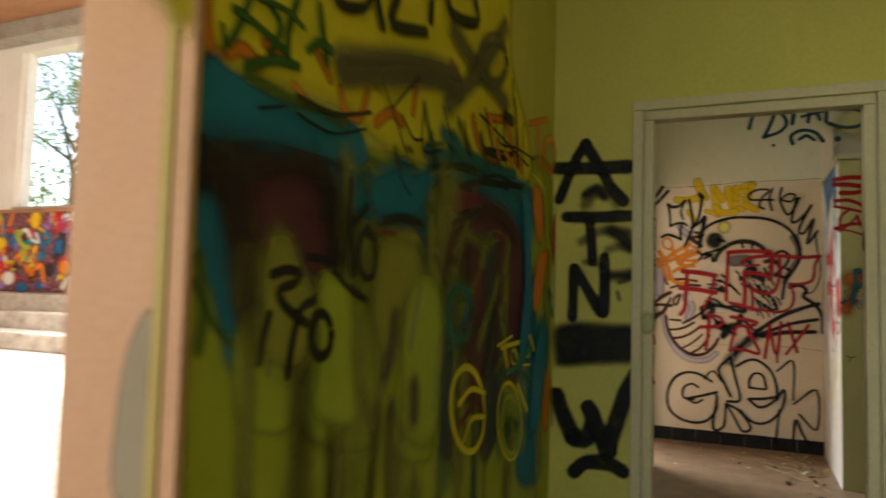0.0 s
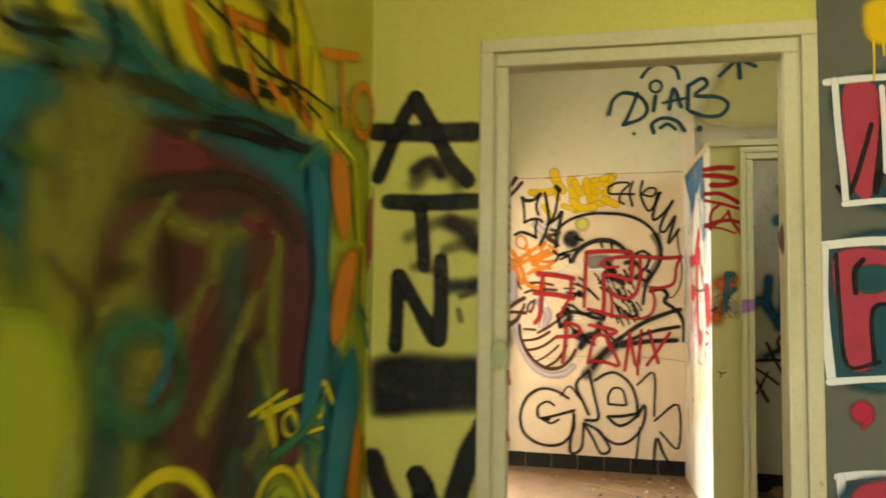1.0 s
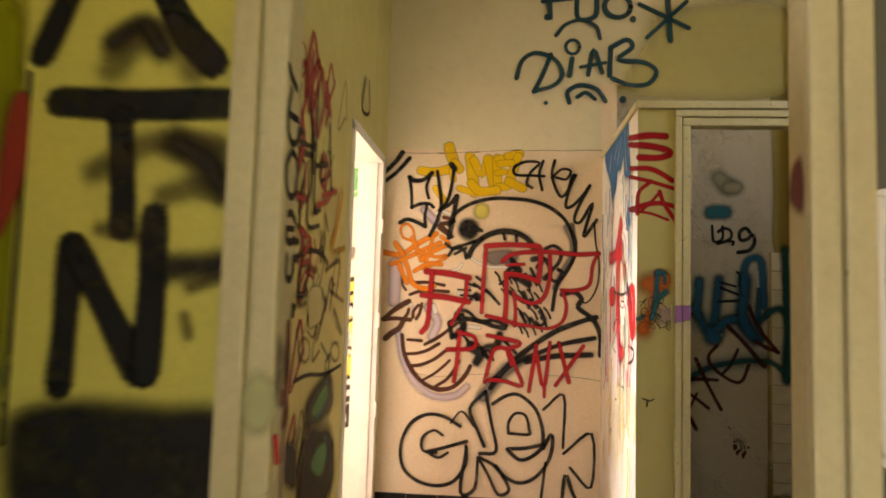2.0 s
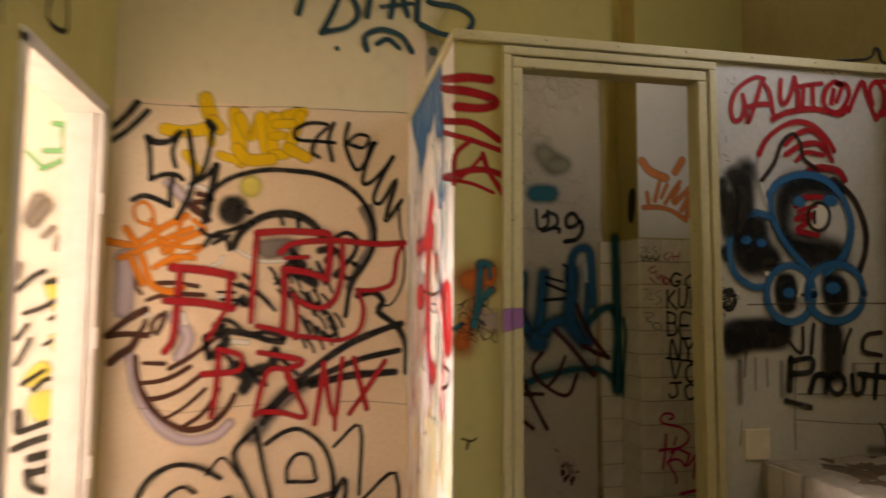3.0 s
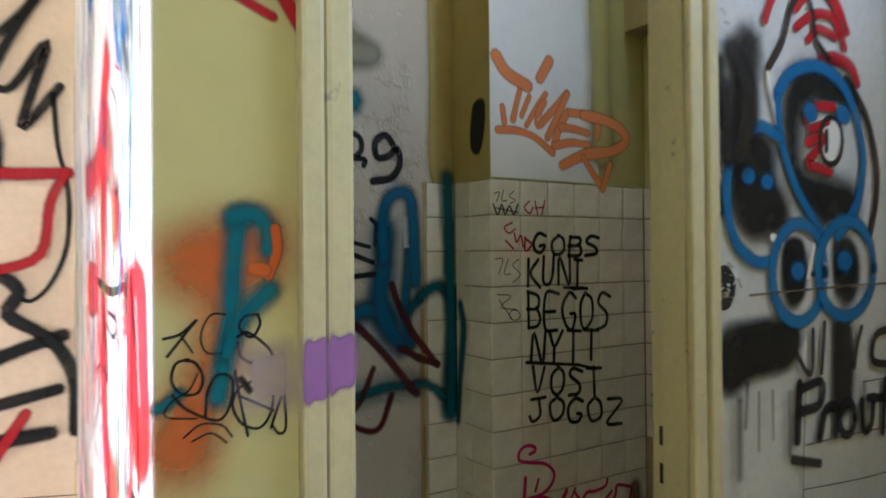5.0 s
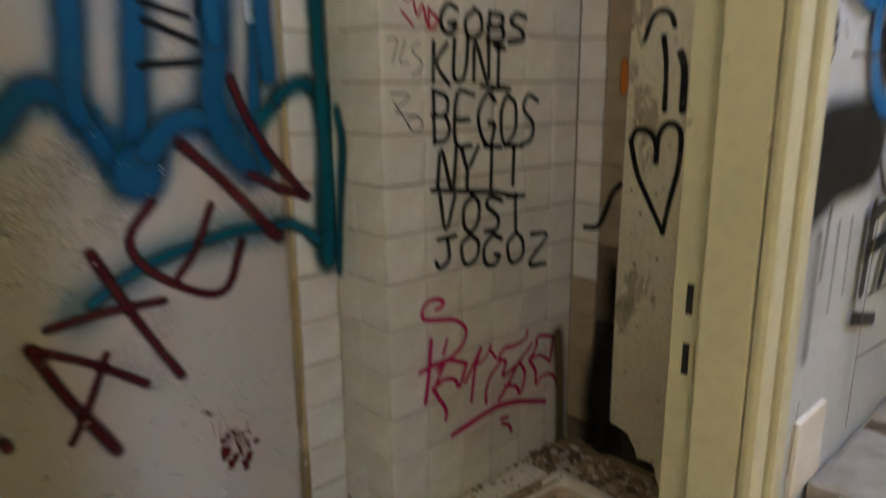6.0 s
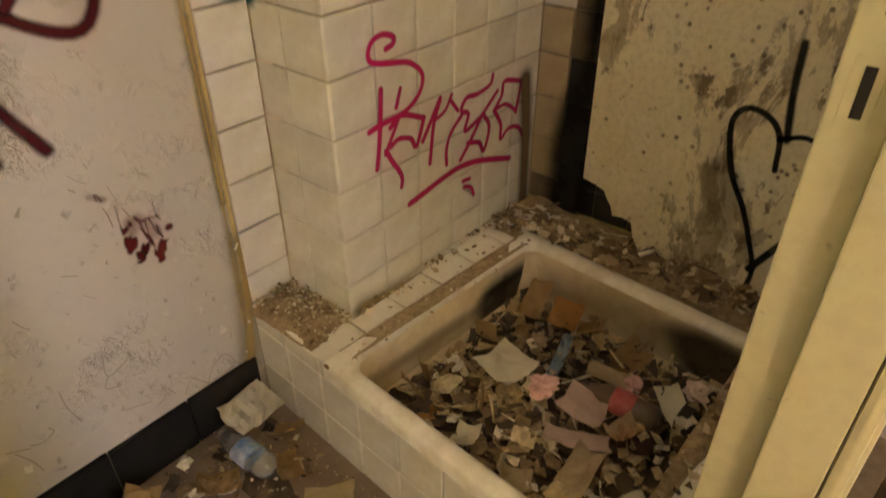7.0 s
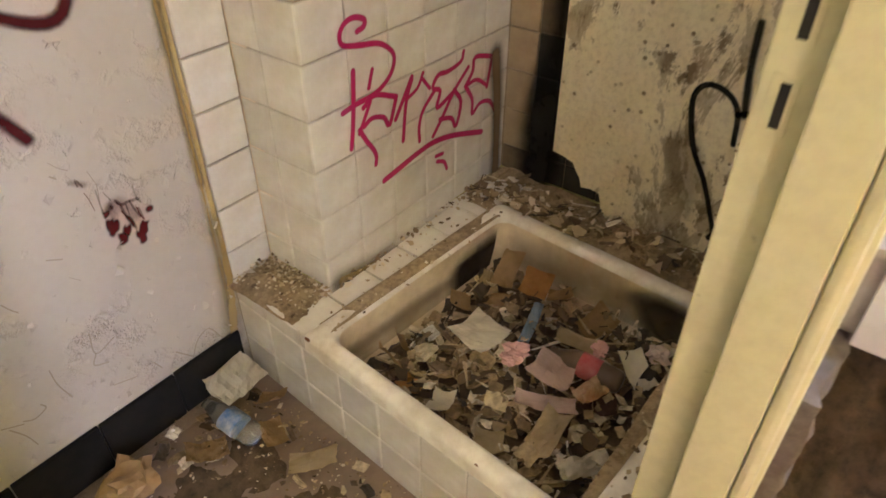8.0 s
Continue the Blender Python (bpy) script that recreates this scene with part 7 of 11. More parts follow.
tag(cubicle_front, "F", BLACKSOFT, 0.8,
    line(0.008, [(1.339, 1.235), (1.348, 1.222)]),
    line(0.006, [(1.274, 0.864), (1.305, 0.855), (1.322, 0.864)]),
    line(0.007, [(1.296, 0.855), (1.291, 0.831)]))
tag(cubicle_front, "F", RED, 0.45,
    line(0.017, [(2.400, 2.115), (2.362, 2.117), (2.302, 2.080), (2.271, 2.035), (2.263, 1.985), (2.276, 1.952), (2.303, 1.962), (2.318, 2.008), (2.311, 2.048)]),
    line(0.016, [(2.318, 2.013), (2.325, 1.976), (2.332, 1.948), (2.358, 2.013), (2.381, 2.075), (2.394, 2.114)]),
    line(0.017, [(2.324, 2.004), (2.373, 2.017), (2.427, 2.023)]),
    line(0.017, [(2.393, 2.107), (2.420, 2.067), (2.429, 2.018), (2.437, 1.972)]),
    line(0.017, [(2.470, 2.115), (2.465, 2.053), (2.477, 2.024), (2.506, 2.059), (2.527, 2.127)]),
    line(0.018, [(2.527, 2.127), (2.538, 2.072), (2.535, 2.015)]),
    line(0.017, [(2.523, 2.088), (2.576, 2.103), (2.640, 2.114)]),
    line(0.017, [(2.564, 2.098), (2.556, 2.022)]),
    line(0.017, [(2.601, 2.100), (2.602, 2.023)]),
    line(0.018, [(2.724, 2.117), (2.695, 2.124), (2.657, 2.090), (2.647, 2.036), (2.681, 2.002), (2.726, 2.025), (2.757, 2.082), (2.744, 2.117), (2.707, 2.118)]),
    line(0.018, [(2.691, 2.091), (2.679, 2.042)]),
    line(0.017, [(2.726, 2.103), (2.703, 2.050)]),
    line(0.018, [(2.755, 2.018), (2.778, 2.069), (2.817, 2.134), (2.832, 2.085), (2.852, 2.033), (2.870, 1.992)]),
    line(0.019, [(2.870, 1.992), (2.904, 2.036), (2.910, 2.096), (2.879, 2.136), (2.849, 2.106), (2.858, 2.049)]),
    line(0.019, [(2.879, 2.136), (2.936, 2.137), (2.948, 2.104), (2.913, 2.093)]),
    line(0.022, [(2.431, 1.968), (2.491, 1.995), (2.583, 2.014), (2.665, 2.010), (2.713, 2.002), (2.746, 2.024)]),
    line(0.027, [(2.925, 2.046), (2.948, 2.055)]),
    line(0.029, [(2.897, 2.017), (2.948, 2.028)]),
    line(0.019, [(2.369, 1.833), (2.399, 1.886), (2.455, 1.934), (2.523, 1.962), (2.592, 1.954), (2.648, 1.912), (2.681, 1.863)]),
    line(0.019, [(2.479, 1.876), (2.521, 1.912), (2.579, 1.934), (2.629, 1.910), (2.655, 1.855), (2.670, 1.825)]),
    line(0.020, [(2.480, 1.839), (2.542, 1.875), (2.611, 1.886), (2.650, 1.858)]),
    line(0.017, [(2.523, 1.819), (2.564, 1.850), (2.635, 1.843)]),
    line(0.025, [(2.572, 1.783), (2.630, 1.796), (2.696, 1.786), (2.721, 1.756)]),
    label="red sprayed lettering and arcs")
tag(cubicle_front, "F", DARKBROWN, 0.35,
    line(0.015, [(2.376, 1.737), (2.430, 1.804), (2.464, 1.881), (2.510, 1.916), (2.540, 1.882), (2.551, 1.828), (2.600, 1.791)]),
    line(0.024, [(2.673, 1.752), (2.756, 1.685), (2.800, 1.581), (2.797, 1.494), (2.770, 1.420)]),
    label="dark brown sprayed outline")
tag(cubicle_front, "F", BLACKSOFT, 0.85,
    line(0.087, [(2.314, 1.771), (2.299, 1.689), (2.287, 1.593)]),
    line(0.032, [(2.220, 1.728), (2.228, 1.622)]),
    line(0.038, [(2.219, 1.481), (2.226, 1.462)]),
    label="black sprayed haze")
tag(cubicle_front, "F", BLACK, 0.42,
    fill([(2.462, 1.747), (2.526, 1.772), (2.622, 1.773), (2.691, 1.740), (2.704, 1.699), (2.567, 1.690), (2.507, 1.666), (2.491, 1.602), (2.502, 1.550), (2.587, 1.539), (2.694, 1.522), (2.724, 1.464), (2.664, 1.419), (2.554, 1.428), (2.485, 1.470), (2.436, 1.538), (2.428, 1.665)]),
    fill([(2.266, 1.583), (2.337, 1.611), (2.391, 1.588), (2.401, 1.523), (2.445, 1.469), (2.430, 1.417), (2.320, 1.400), (2.261, 1.444), (2.244, 1.512)]),
    fill([(2.425, 1.394), (2.486, 1.404), (2.506, 1.355), (2.493, 1.280), (2.441, 1.265), (2.417, 1.324)]),
    fill([(2.611, 1.388), (2.668, 1.406), (2.714, 1.372), (2.715, 1.303), (2.675, 1.260), (2.620, 1.288)]),
    fill([(2.209, 1.212), (2.257, 1.243), (2.435, 1.243), (2.481, 1.203), (2.444, 1.143), (2.309, 1.130), (2.241, 1.110), (2.206, 1.136)]),
    line(0.010, [(2.483, 1.336), (2.571, 1.322)]),
    label="black filled shapes of the mural")
tag(cubicle_front, "F", BLACKSOFT, 0.6,
    line(0.083, [(2.643, 1.204), (2.644, 1.121), (2.640, 1.061)]),
    line(0.019, [(2.541, 0.932), (2.444, 0.956)]))
tag(cubicle_front, "F", WHITE, 0.5,
    fill([(2.574, 1.640), (2.626, 1.663), (2.647, 1.627), (2.621, 1.571), (2.579, 1.559)]),
    line(0.016, [(2.383, 1.404), (2.412, 1.394)]),
    line(0.012, [(2.375, 1.727), (2.405, 1.631), (2.425, 1.583)]),
    line(0.013, [(2.530, 1.388), (2.509, 1.323)]))
tag(cubicle_front, "F", RED, 0.35,
    line(0.018, [(2.511, 1.650), (2.548, 1.682), (2.618, 1.687)]),
    line(0.016, [(2.523, 1.631), (2.593, 1.654)]),
    line(0.020, [(2.513, 1.603), (2.573, 1.620), (2.539, 1.581), (2.516, 1.560), (2.597, 1.546)]))
tag(cubicle_front, "F", DARKBROWN, 0.3,
    line(0.012, [(2.651, 1.617), (2.644, 1.591), (2.626, 1.571), (2.602, 1.563), (2.579, 1.569), (2.563, 1.587), (2.559, 1.612), (2.566, 1.638), (2.584, 1.657), (2.607, 1.665), (2.630, 1.660), (2.646, 1.642), (2.651, 1.617)]),
    line(0.014, [(2.587, 1.630), (2.585, 1.593)]))
tag(cubicle_front, "F", BLUE, 0.6,
    line(0.027, [(2.403, 1.687), (2.453, 1.739), (2.548, 1.767), (2.644, 1.747), (2.712, 1.678), (2.740, 1.579), (2.706, 1.478), (2.626, 1.409)]),
    line(0.023, [(2.407, 1.680), (2.417, 1.599), (2.469, 1.506), (2.558, 1.418)]),
    line(0.025, [(2.413, 1.605), (2.342, 1.620), (2.270, 1.580), (2.237, 1.500), (2.256, 1.406), (2.319, 1.359), (2.381, 1.356)]),
    line(0.027, [(2.572, 1.332), (2.556, 1.281), (2.518, 1.244), (2.469, 1.232), (2.423, 1.247), (2.390, 1.284), (2.380, 1.334), (2.394, 1.383), (2.430, 1.420), (2.479, 1.434), (2.527, 1.421), (2.561, 1.383), (2.572, 1.332)]),
    line(0.028, [(2.780, 1.337), (2.761, 1.284), (2.714, 1.246), (2.654, 1.234), (2.597, 1.249), (2.558, 1.287), (2.545, 1.339), (2.563, 1.390), (2.607, 1.428), (2.666, 1.443), (2.725, 1.429), (2.767, 1.391), (2.780, 1.337)]),
    dot(2.305, 1.522, 0.022, 0.017),
    dot(2.366, 1.513, 0.021, 0.016),
    dot(2.525, 1.667, 0.027, 0.021),
    dot(2.655, 1.675, 0.031, 0.022),
    dot(2.470, 1.336, 0.026, 0.020),
    dot(2.652, 1.355, 0.033, 0.023),
    label="blue sprayed rings of the creature")
tag(cubicle_front, "F", DARKBROWN, 0.4,
    line(0.013, [(2.462, 1.165), (2.495, 1.128), (2.517, 1.130), (2.521, 1.211)]),
    line(0.013, [(2.566, 1.223), (2.552, 1.122)]),
    line(0.013, [(2.719, 1.205), (2.698, 1.165), (2.686, 1.122)]),
    line(0.016, [(2.846, 1.194), (2.781, 1.182), (2.768, 1.128), (2.841, 1.111)]),
    label="dark brown brushed letters")
tag(cubicle_front, "F", BLACK, 0.5,
    line(0.021, [(2.468, 1.105), (2.458, 0.993)]),
    line(0.019, [(2.467, 1.094), (2.551, 1.102), (2.545, 1.057), (2.474, 1.049)]),
    line(0.021, [(2.541, 0.986), (2.566, 1.040), (2.607, 1.037), (2.604, 0.985)]),
    line(0.020, [(2.684, 1.008), (2.679, 0.991), (2.666, 0.978), (2.650, 0.975), (2.634, 0.981), (2.623, 0.995), (2.619, 1.013), (2.625, 1.031), (2.637, 1.043), (2.654, 1.047), (2.670, 1.041), (2.681, 1.027), (2.684, 1.008)]),
    line(0.018, [(2.715, 1.040), (2.721, 0.976), (2.755, 0.983), (2.768, 1.043)]),
    line(0.018, [(2.744, 1.045), (2.877, 1.029)]),
    line(0.018, [(2.824, 1.077), (2.807, 0.959)]),
    label="black sprayed word")
tag(wall_right, "R", DARKRED, 0.6,
    line(0.023, [(5.362, 1.882), (5.420, 1.865), (5.439, 1.759), (5.431, 1.633)]),
    line(0.016, [(5.431, 1.633), (5.367, 1.710)]),
    line(0.018, [(5.480, 1.523), (5.377, 1.497)]),
    line(0.035, [(5.495, 1.193), (5.507, 1.104)]),
    line(0.028, [(5.499, 1.204), (5.389, 1.247)]),
    line(0.031, [(5.503, 1.104), (5.396, 1.108)]),
    line(0.015, [(5.508, 1.086), (5.499, 1.043)]),
    dot(5.529, 1.628, 0.019, 0.018))

# inside the cubicle
OLIVECOAT = paint("olive_pier_paint", (0.42, 0.37, 0.13), 0.7)
tag(pilaster, "P", OLIVECOAT, 0.3, flat(2.359, 2.954, 2.48, 3.19), label="olive paint on the upper pier")
tag(pilaster, "P", WHITECOAT, 0.3, flat(2.359, 3.056, 1.617, 2.48), label="dull white coat above the tiles")
tag(pilaster, "P", OLIVECOAT, 0.95, flat(2.82, 3.056, 1.617, 2.48), line(0.12, [(2.84, 1.73), (2.835, 2.0), (2.83, 2.37)]), label="olive paint sprayed over the white in the corner")
OCHRECOATSHADE = paint("ochre_coat_and_shade", (0.42, 0.33, 0.11), 0.5)
tag(pilaster, "Q", OCHRECOATSHADE, 0.3, flat(6.389, 6.594, 1.616, 2.61), flat(6.389, 6.544, 2.61, 3.19), label="ochre paint down the side of the pier")
# The pier's soft shadow on the back wall, laid on as ochre colour.
tag(cubicle_back, "G", OCHRECOATSHADE, 0.5, fill([(2.268, 1.63), (2.266, 2.0), (2.264, 2.60), (2.36, 2.60), (2.36, 1.63)]), label="pier's soft shadow painted in ochre beside it")
BLUEMIST = paint("blue_overspray", (0.02, 0.17, 0.36), 0.5, 0.5)
tag(cubicle_back, "G", BLUEMIST, 0.98,
    line(0.085, [(1.685, 1.192), (1.762, 1.265), (1.835, 1.205), (1.867, 1.146)]),
    line(0.080, [(1.831, 1.426), (1.819, 1.265), (1.827, 1.215)]),
    line(0.085, [(1.946, 1.436), (1.924, 1.212), (1.908, 1.106)]),
    line(0.095, [(1.930, 1.120), (1.988, 1.185), (2.047, 1.200), (2.105, 1.175)]),
    line(0.105, [(2.099, 1.449), (2.088, 1.300), (2.103, 1.159), (2.150, 1.096)]),
    label="blue overspray")
tag(cubicle_back, "G", BLUE2, 0.9,
    line(0.053, [(1.685, 1.192), (1.726, 1.247), (1.762, 1.265), (1.804, 1.250), (1.835, 1.205), (1.854, 1.163), (1.867, 1.146)]),
    line(0.053, [(1.831, 1.426), (1.826, 1.351), (1.819, 1.265), (1.827, 1.215)]),
    line(0.054, [(1.946, 1.436), (1.932, 1.315), (1.924, 1.212), (1.908, 1.106)]),
    fill([(1.866, 1.141), (1.921, 1.169), (1.965, 1.134), (1.958, 1.067), (1.918, 1.049), (1.868, 1.072)]),
    line(0.061, [(1.940, 1.147), (1.988, 1.193), (2.047, 1.208), (2.105, 1.182)]),
    line(0.072, [(2.099, 1.449), (2.095, 1.341), (2.081, 1.252), (2.103, 1.159), (2.150, 1.096)]),
    line(0.041, [(2.192, 1.456), (2.176, 1.297), (2.170, 1.179), (2.190, 1.093)]),
    label="blue sprayed letters")
tag(cubicle_back, "G", BLACK, 0.45,
    line(0.014, [(1.956, 1.392), (2.055, 1.355)]),
    line(0.016, [(1.943, 1.309), (2.058, 1.318)]),
    line(0.012, [(1.950, 1.426), (2.043, 1.403)]))
tag(cubicle_back, "G", paint("teal_overspray", (0.03, 0.22, 0.29), 0.5, 0.6), 0.95,
    line(0.085, [(1.780, 0.855), (1.893, 0.917), (1.998, 0.945), (2.112, 0.964), (2.208, 0.960)]),
    label="teal overspray")
tag(cubicle_back, "G", DEEPTEAL, 0.9,
    line(0.044, [(2.188, 1.203), (2.211, 1.226), (2.229, 1.244)]),
    line(0.026, [(1.803, 0.867), (1.893, 0.917), (1.998, 0.945), (2.112, 0.964), (2.208, 0.960)]))
tag(cubicle_back, "G", MAROON, 0.75,
    line(0.024, [(1.691, 0.804), (1.734, 0.702), (1.813, 0.551)]),
    line(0.020, [(1.691, 0.804), (1.789, 0.748), (1.883, 0.677)]),
    line(0.016, [(1.816, 0.759), (1.767, 0.655), (1.735, 0.600)]),
    line(0.022, [(1.811, 0.965), (1.881, 0.813), (1.956, 0.673)]),
    line(0.020, [(1.723, 0.836), (1.821, 0.845), (1.935, 0.843)]),
    line(0.020, [(1.934, 1.047), (1.884, 0.981), (1.914, 0.913), (2.012, 0.844), (2.076, 0.843), (2.117, 0.938)]),
    line(0.018, [(2.054, 1.027), (2.016, 0.942), (1.968, 0.884)]),
    line(0.024, [(2.002, 1.159), (2.095, 1.065), (2.193, 0.945)]),
    line(0.020, [(2.121, 1.285), (2.146, 1.216), (2.193, 1.130)]),
    line(0.021, [(2.215, 1.046), (2.149, 1.084)]),
    line(0.020, [(1.624, 0.644), (1.631, 0.630)]),
    label="dark maroon sprayed runes")
tag(cubicle_back, "G", BLACK, 0.45,
    line(0.015, [(1.906, 1.765), (1.916, 1.672), (1.966, 1.689), (1.967, 1.762)]),
    line(0.018, [(1.943, 1.730), (1.977, 1.752), (2.015, 1.736), (2.017, 1.696), (1.976, 1.669), (1.938, 1.659)]),
    line(0.016, [(1.943, 1.659), (1.981, 1.672), (2.029, 1.672), (2.027, 1.654)]),
    line(0.021, [(2.141, 1.709), (2.104, 1.753), (2.067, 1.728), (2.073, 1.683), (2.113, 1.689), (2.144, 1.714), (2.153, 1.668), (2.122, 1.621), (2.058, 1.607)]))
tag(cubicle_back, "G", GREYSMOKE, 0.95,
    line(0.107, [(1.952, 2.055), (1.997, 2.010)]),
    line(0.080, [(2.002, 2.000), (2.053, 2.003)]))
tag(cubicle_back, "G", MTEAL2, 0.7,
    line(0.088, [(1.904, 1.848), (1.979, 1.851)]))
tag(cubicle_back, "G", BLACK, 0.5,
    line(0.013, [(2.050, 1.489), (2.068, 1.468), (2.064, 1.411)]))
tag(pilaster, "Q", BLACK, 0.25,
    fill([(6.476, 1.852), (6.413, 1.856), (6.417, 1.756), (6.447, 1.694), (6.491, 1.725)]),
    label="dark hole knocked in the plaster", name="hole")
tag(pilaster, "P", MORANGE3, 0.5,
    line(0.019, [(2.406, 1.838), (2.413, 1.790)]),
    line(0.021, [(2.483, 1.919), (2.465, 1.862), (2.448, 1.801)]),
    line(0.019, [(2.514, 1.881), (2.483, 1.818)]),
    line(0.019, [(2.584, 1.898), (2.545, 1.850), (2.503, 1.789)]),
    line(0.024, [(2.576, 1.870), (2.554, 1.835), (2.551, 1.792), (2.588, 1.824), (2.633, 1.867), (2.677, 1.912)]),
    line(0.022, [(2.679, 1.909), (2.641, 1.842), (2.590, 1.756)]),
    line(0.024, [(2.681, 1.852), (2.642, 1.793), (2.620, 1.738)]),
    line(0.026, [(2.693, 1.849), (2.762, 1.848), (2.819, 1.827), (2.815, 1.780)]),
    line(0.024, [(2.651, 1.797), (2.714, 1.795), (2.769, 1.787)]),
    line(0.025, [(2.620, 1.732), (2.696, 1.749), (2.770, 1.747)]),
    line(0.036, [(2.754, 1.847), (2.844, 1.841), (2.932, 1.816), (2.956, 1.772), (2.880, 1.733), (2.758, 1.713), (2.659, 1.672)]),
    line(0.024, [(2.751, 1.700), (2.793, 1.652), (2.839, 1.603)]),
    line(0.023, [(2.876, 1.685), (2.852, 1.630), (2.839, 1.599)]),
    line(0.022, [(2.387, 1.764), (2.459, 1.768), (2.534, 1.753), (2.612, 1.708)]),
    line(0.038, [(2.382, 1.994), (2.425, 1.946), (2.507, 1.915)]),
    line(0.034, [(2.600, 2.009), (2.561, 1.948)]),
    label="orange sprayed tag")
tag(pilaster, "P", BLACK, 0.42,
    line(0.011, [(2.577, 1.435), (2.548, 1.443), (2.526, 1.415), (2.533, 1.388), (2.557, 1.381), (2.573, 1.404), (2.552, 1.402)]),
    line(0.011, [(2.635, 1.437), (2.605, 1.415), (2.608, 1.382), (2.631, 1.374), (2.656, 1.389), (2.654, 1.424), (2.632, 1.438)]),
    line(0.011, [(2.678, 1.371), (2.685, 1.434)]),
    line(0.011, [(2.685, 1.432), (2.729, 1.428), (2.722, 1.405), (2.677, 1.403)]),
    line(0.012, [(2.723, 1.408), (2.734, 1.388), (2.723, 1.370), (2.677, 1.370)]),
    line(0.012, [(2.816, 1.430), (2.781, 1.436), (2.759, 1.416), (2.801, 1.397), (2.804, 1.377), (2.753, 1.370)]),
    label="black marker word on the tiles")
tag(pilaster, "P", BLACK, 0.42,
    line(0.011, [(2.501, 1.275), (2.504, 1.360)]),
    line(0.011, [(2.544, 1.358), (2.512, 1.315), (2.550, 1.269)]),
    line(0.011, [(2.568, 1.368), (2.565, 1.288), (2.590, 1.279), (2.605, 1.310), (2.611, 1.371)]),
    line(0.011, [(2.630, 1.277), (2.636, 1.366), (2.677, 1.273), (2.681, 1.366)]),
    line(0.011, [(2.714, 1.265), (2.717, 1.356)]),
    line(0.011, [(2.702, 1.357), (2.737, 1.354)]),
    line(0.011, [(2.695, 1.259), (2.739, 1.261)]),
    label="black marker word on the tiles")
tag(pilaster, "P", BLACK, 0.42,
    line(0.011, [(2.502, 1.141), (2.501, 1.256)]),
    line(0.011, [(2.500, 1.256), (2.542, 1.240), (2.539, 1.202), (2.497, 1.201)]),
    line(0.011, [(2.535, 1.204), (2.550, 1.170), (2.537, 1.145), (2.502, 1.141)]),
    line(0.011, [(2.630, 1.245), (2.575, 1.248), (2.569, 1.136), (2.621, 1.126)]),
    line(0.011, [(2.574, 1.188), (2.613, 1.188)]),
    line(0.011, [(2.706, 1.228), (2.677, 1.247), (2.645, 1.199), (2.659, 1.143), (2.687, 1.123), (2.703, 1.171), (2.682, 1.177)]),
    line(0.011, [(2.750, 1.244), (2.728, 1.206), (2.730, 1.142), (2.748, 1.123), (2.781, 1.157), (2.780, 1.219), (2.756, 1.239)]),
    line(0.012, [(2.867, 1.227), (2.829, 1.241), (2.811, 1.207), (2.850, 1.170), (2.844, 1.130), (2.806, 1.117)]),
    label="black marker word on the tiles")
tag(pilaster, "P", BLACK, 0.42,
    line(0.011, [(2.509, 1.033), (2.523, 1.124), (2.556, 1.024), (2.571, 1.123)]),
    line(0.011, [(2.588, 1.124), (2.609, 1.074), (2.645, 1.122)]),
    line(0.011, [(2.608, 1.073), (2.606, 1.025)]),
    line(0.011, [(2.668, 1.122), (2.727, 1.116)]),
    line(0.011, [(2.693, 1.115), (2.690, 1.017)]),
    line(0.012, [(2.742, 1.119), (2.806, 1.113)]),
    line(0.012, [(2.776, 1.112), (2.773, 1.017)]),
    label="black marker word on the tiles")
tag(pilaster, "P", BLACK, 0.42,
    line(0.011, [(2.517, 1.016), (2.534, 0.932), (2.565, 1.010)]),
    line(0.011, [(2.626, 1.003), (2.597, 0.981), (2.595, 0.935), (2.618, 0.915), (2.644, 0.937), (2.647, 0.983), (2.622, 1.007)]),
    line(0.012, [(2.730, 0.980), (2.689, 0.994), (2.676, 0.972), (2.717, 0.939), (2.713, 0.909), (2.671, 0.907)]),
    line(0.012, [(2.754, 0.988), (2.818, 0.983)]),
    line(0.012, [(2.784, 0.989), (2.787, 0.893)]),
    label="black marker word on the tiles")
tag(pilaster, "P", BLACK, 0.42,
    line(0.011, [(2.567, 0.913), (2.509, 0.912)]),
    line(0.011, [(2.540, 0.908), (2.544, 0.858), (2.513, 0.842), (2.501, 0.859)]),
    line(0.011, [(2.615, 0.905), (2.587, 0.888), (2.591, 0.848), (2.610, 0.832), (2.641, 0.849), (2.645, 0.885), (2.616, 0.908)]),
    line(0.012, [(2.731, 0.880), (2.697, 0.893), (2.666, 0.866), (2.673, 0.823), (2.708, 0.815), (2.725, 0.835), (2.707, 0.842)]),
    line(0.012, [(2.788, 0.886), (2.756, 0.862), (2.762, 0.821), (2.782, 0.806), (2.817, 0.820), (2.815, 0.862), (2.793, 0.883)]),
    line(0.012, [(2.851, 0.873), (2.920, 0.860), (2.844, 0.792), (2.915, 0.779)]),
    label="black marker word on the tiles")
tag(pilaster, "P", BLACK, 0.42,
    line(0.010, [(2.653, 1.265), (2.758, 1.258)]),
    line(0.010, [(2.490, 1.032), (2.712, 1.004)]),
    line(0.010, [(2.712, 1.004), (2.790, 0.983)]))
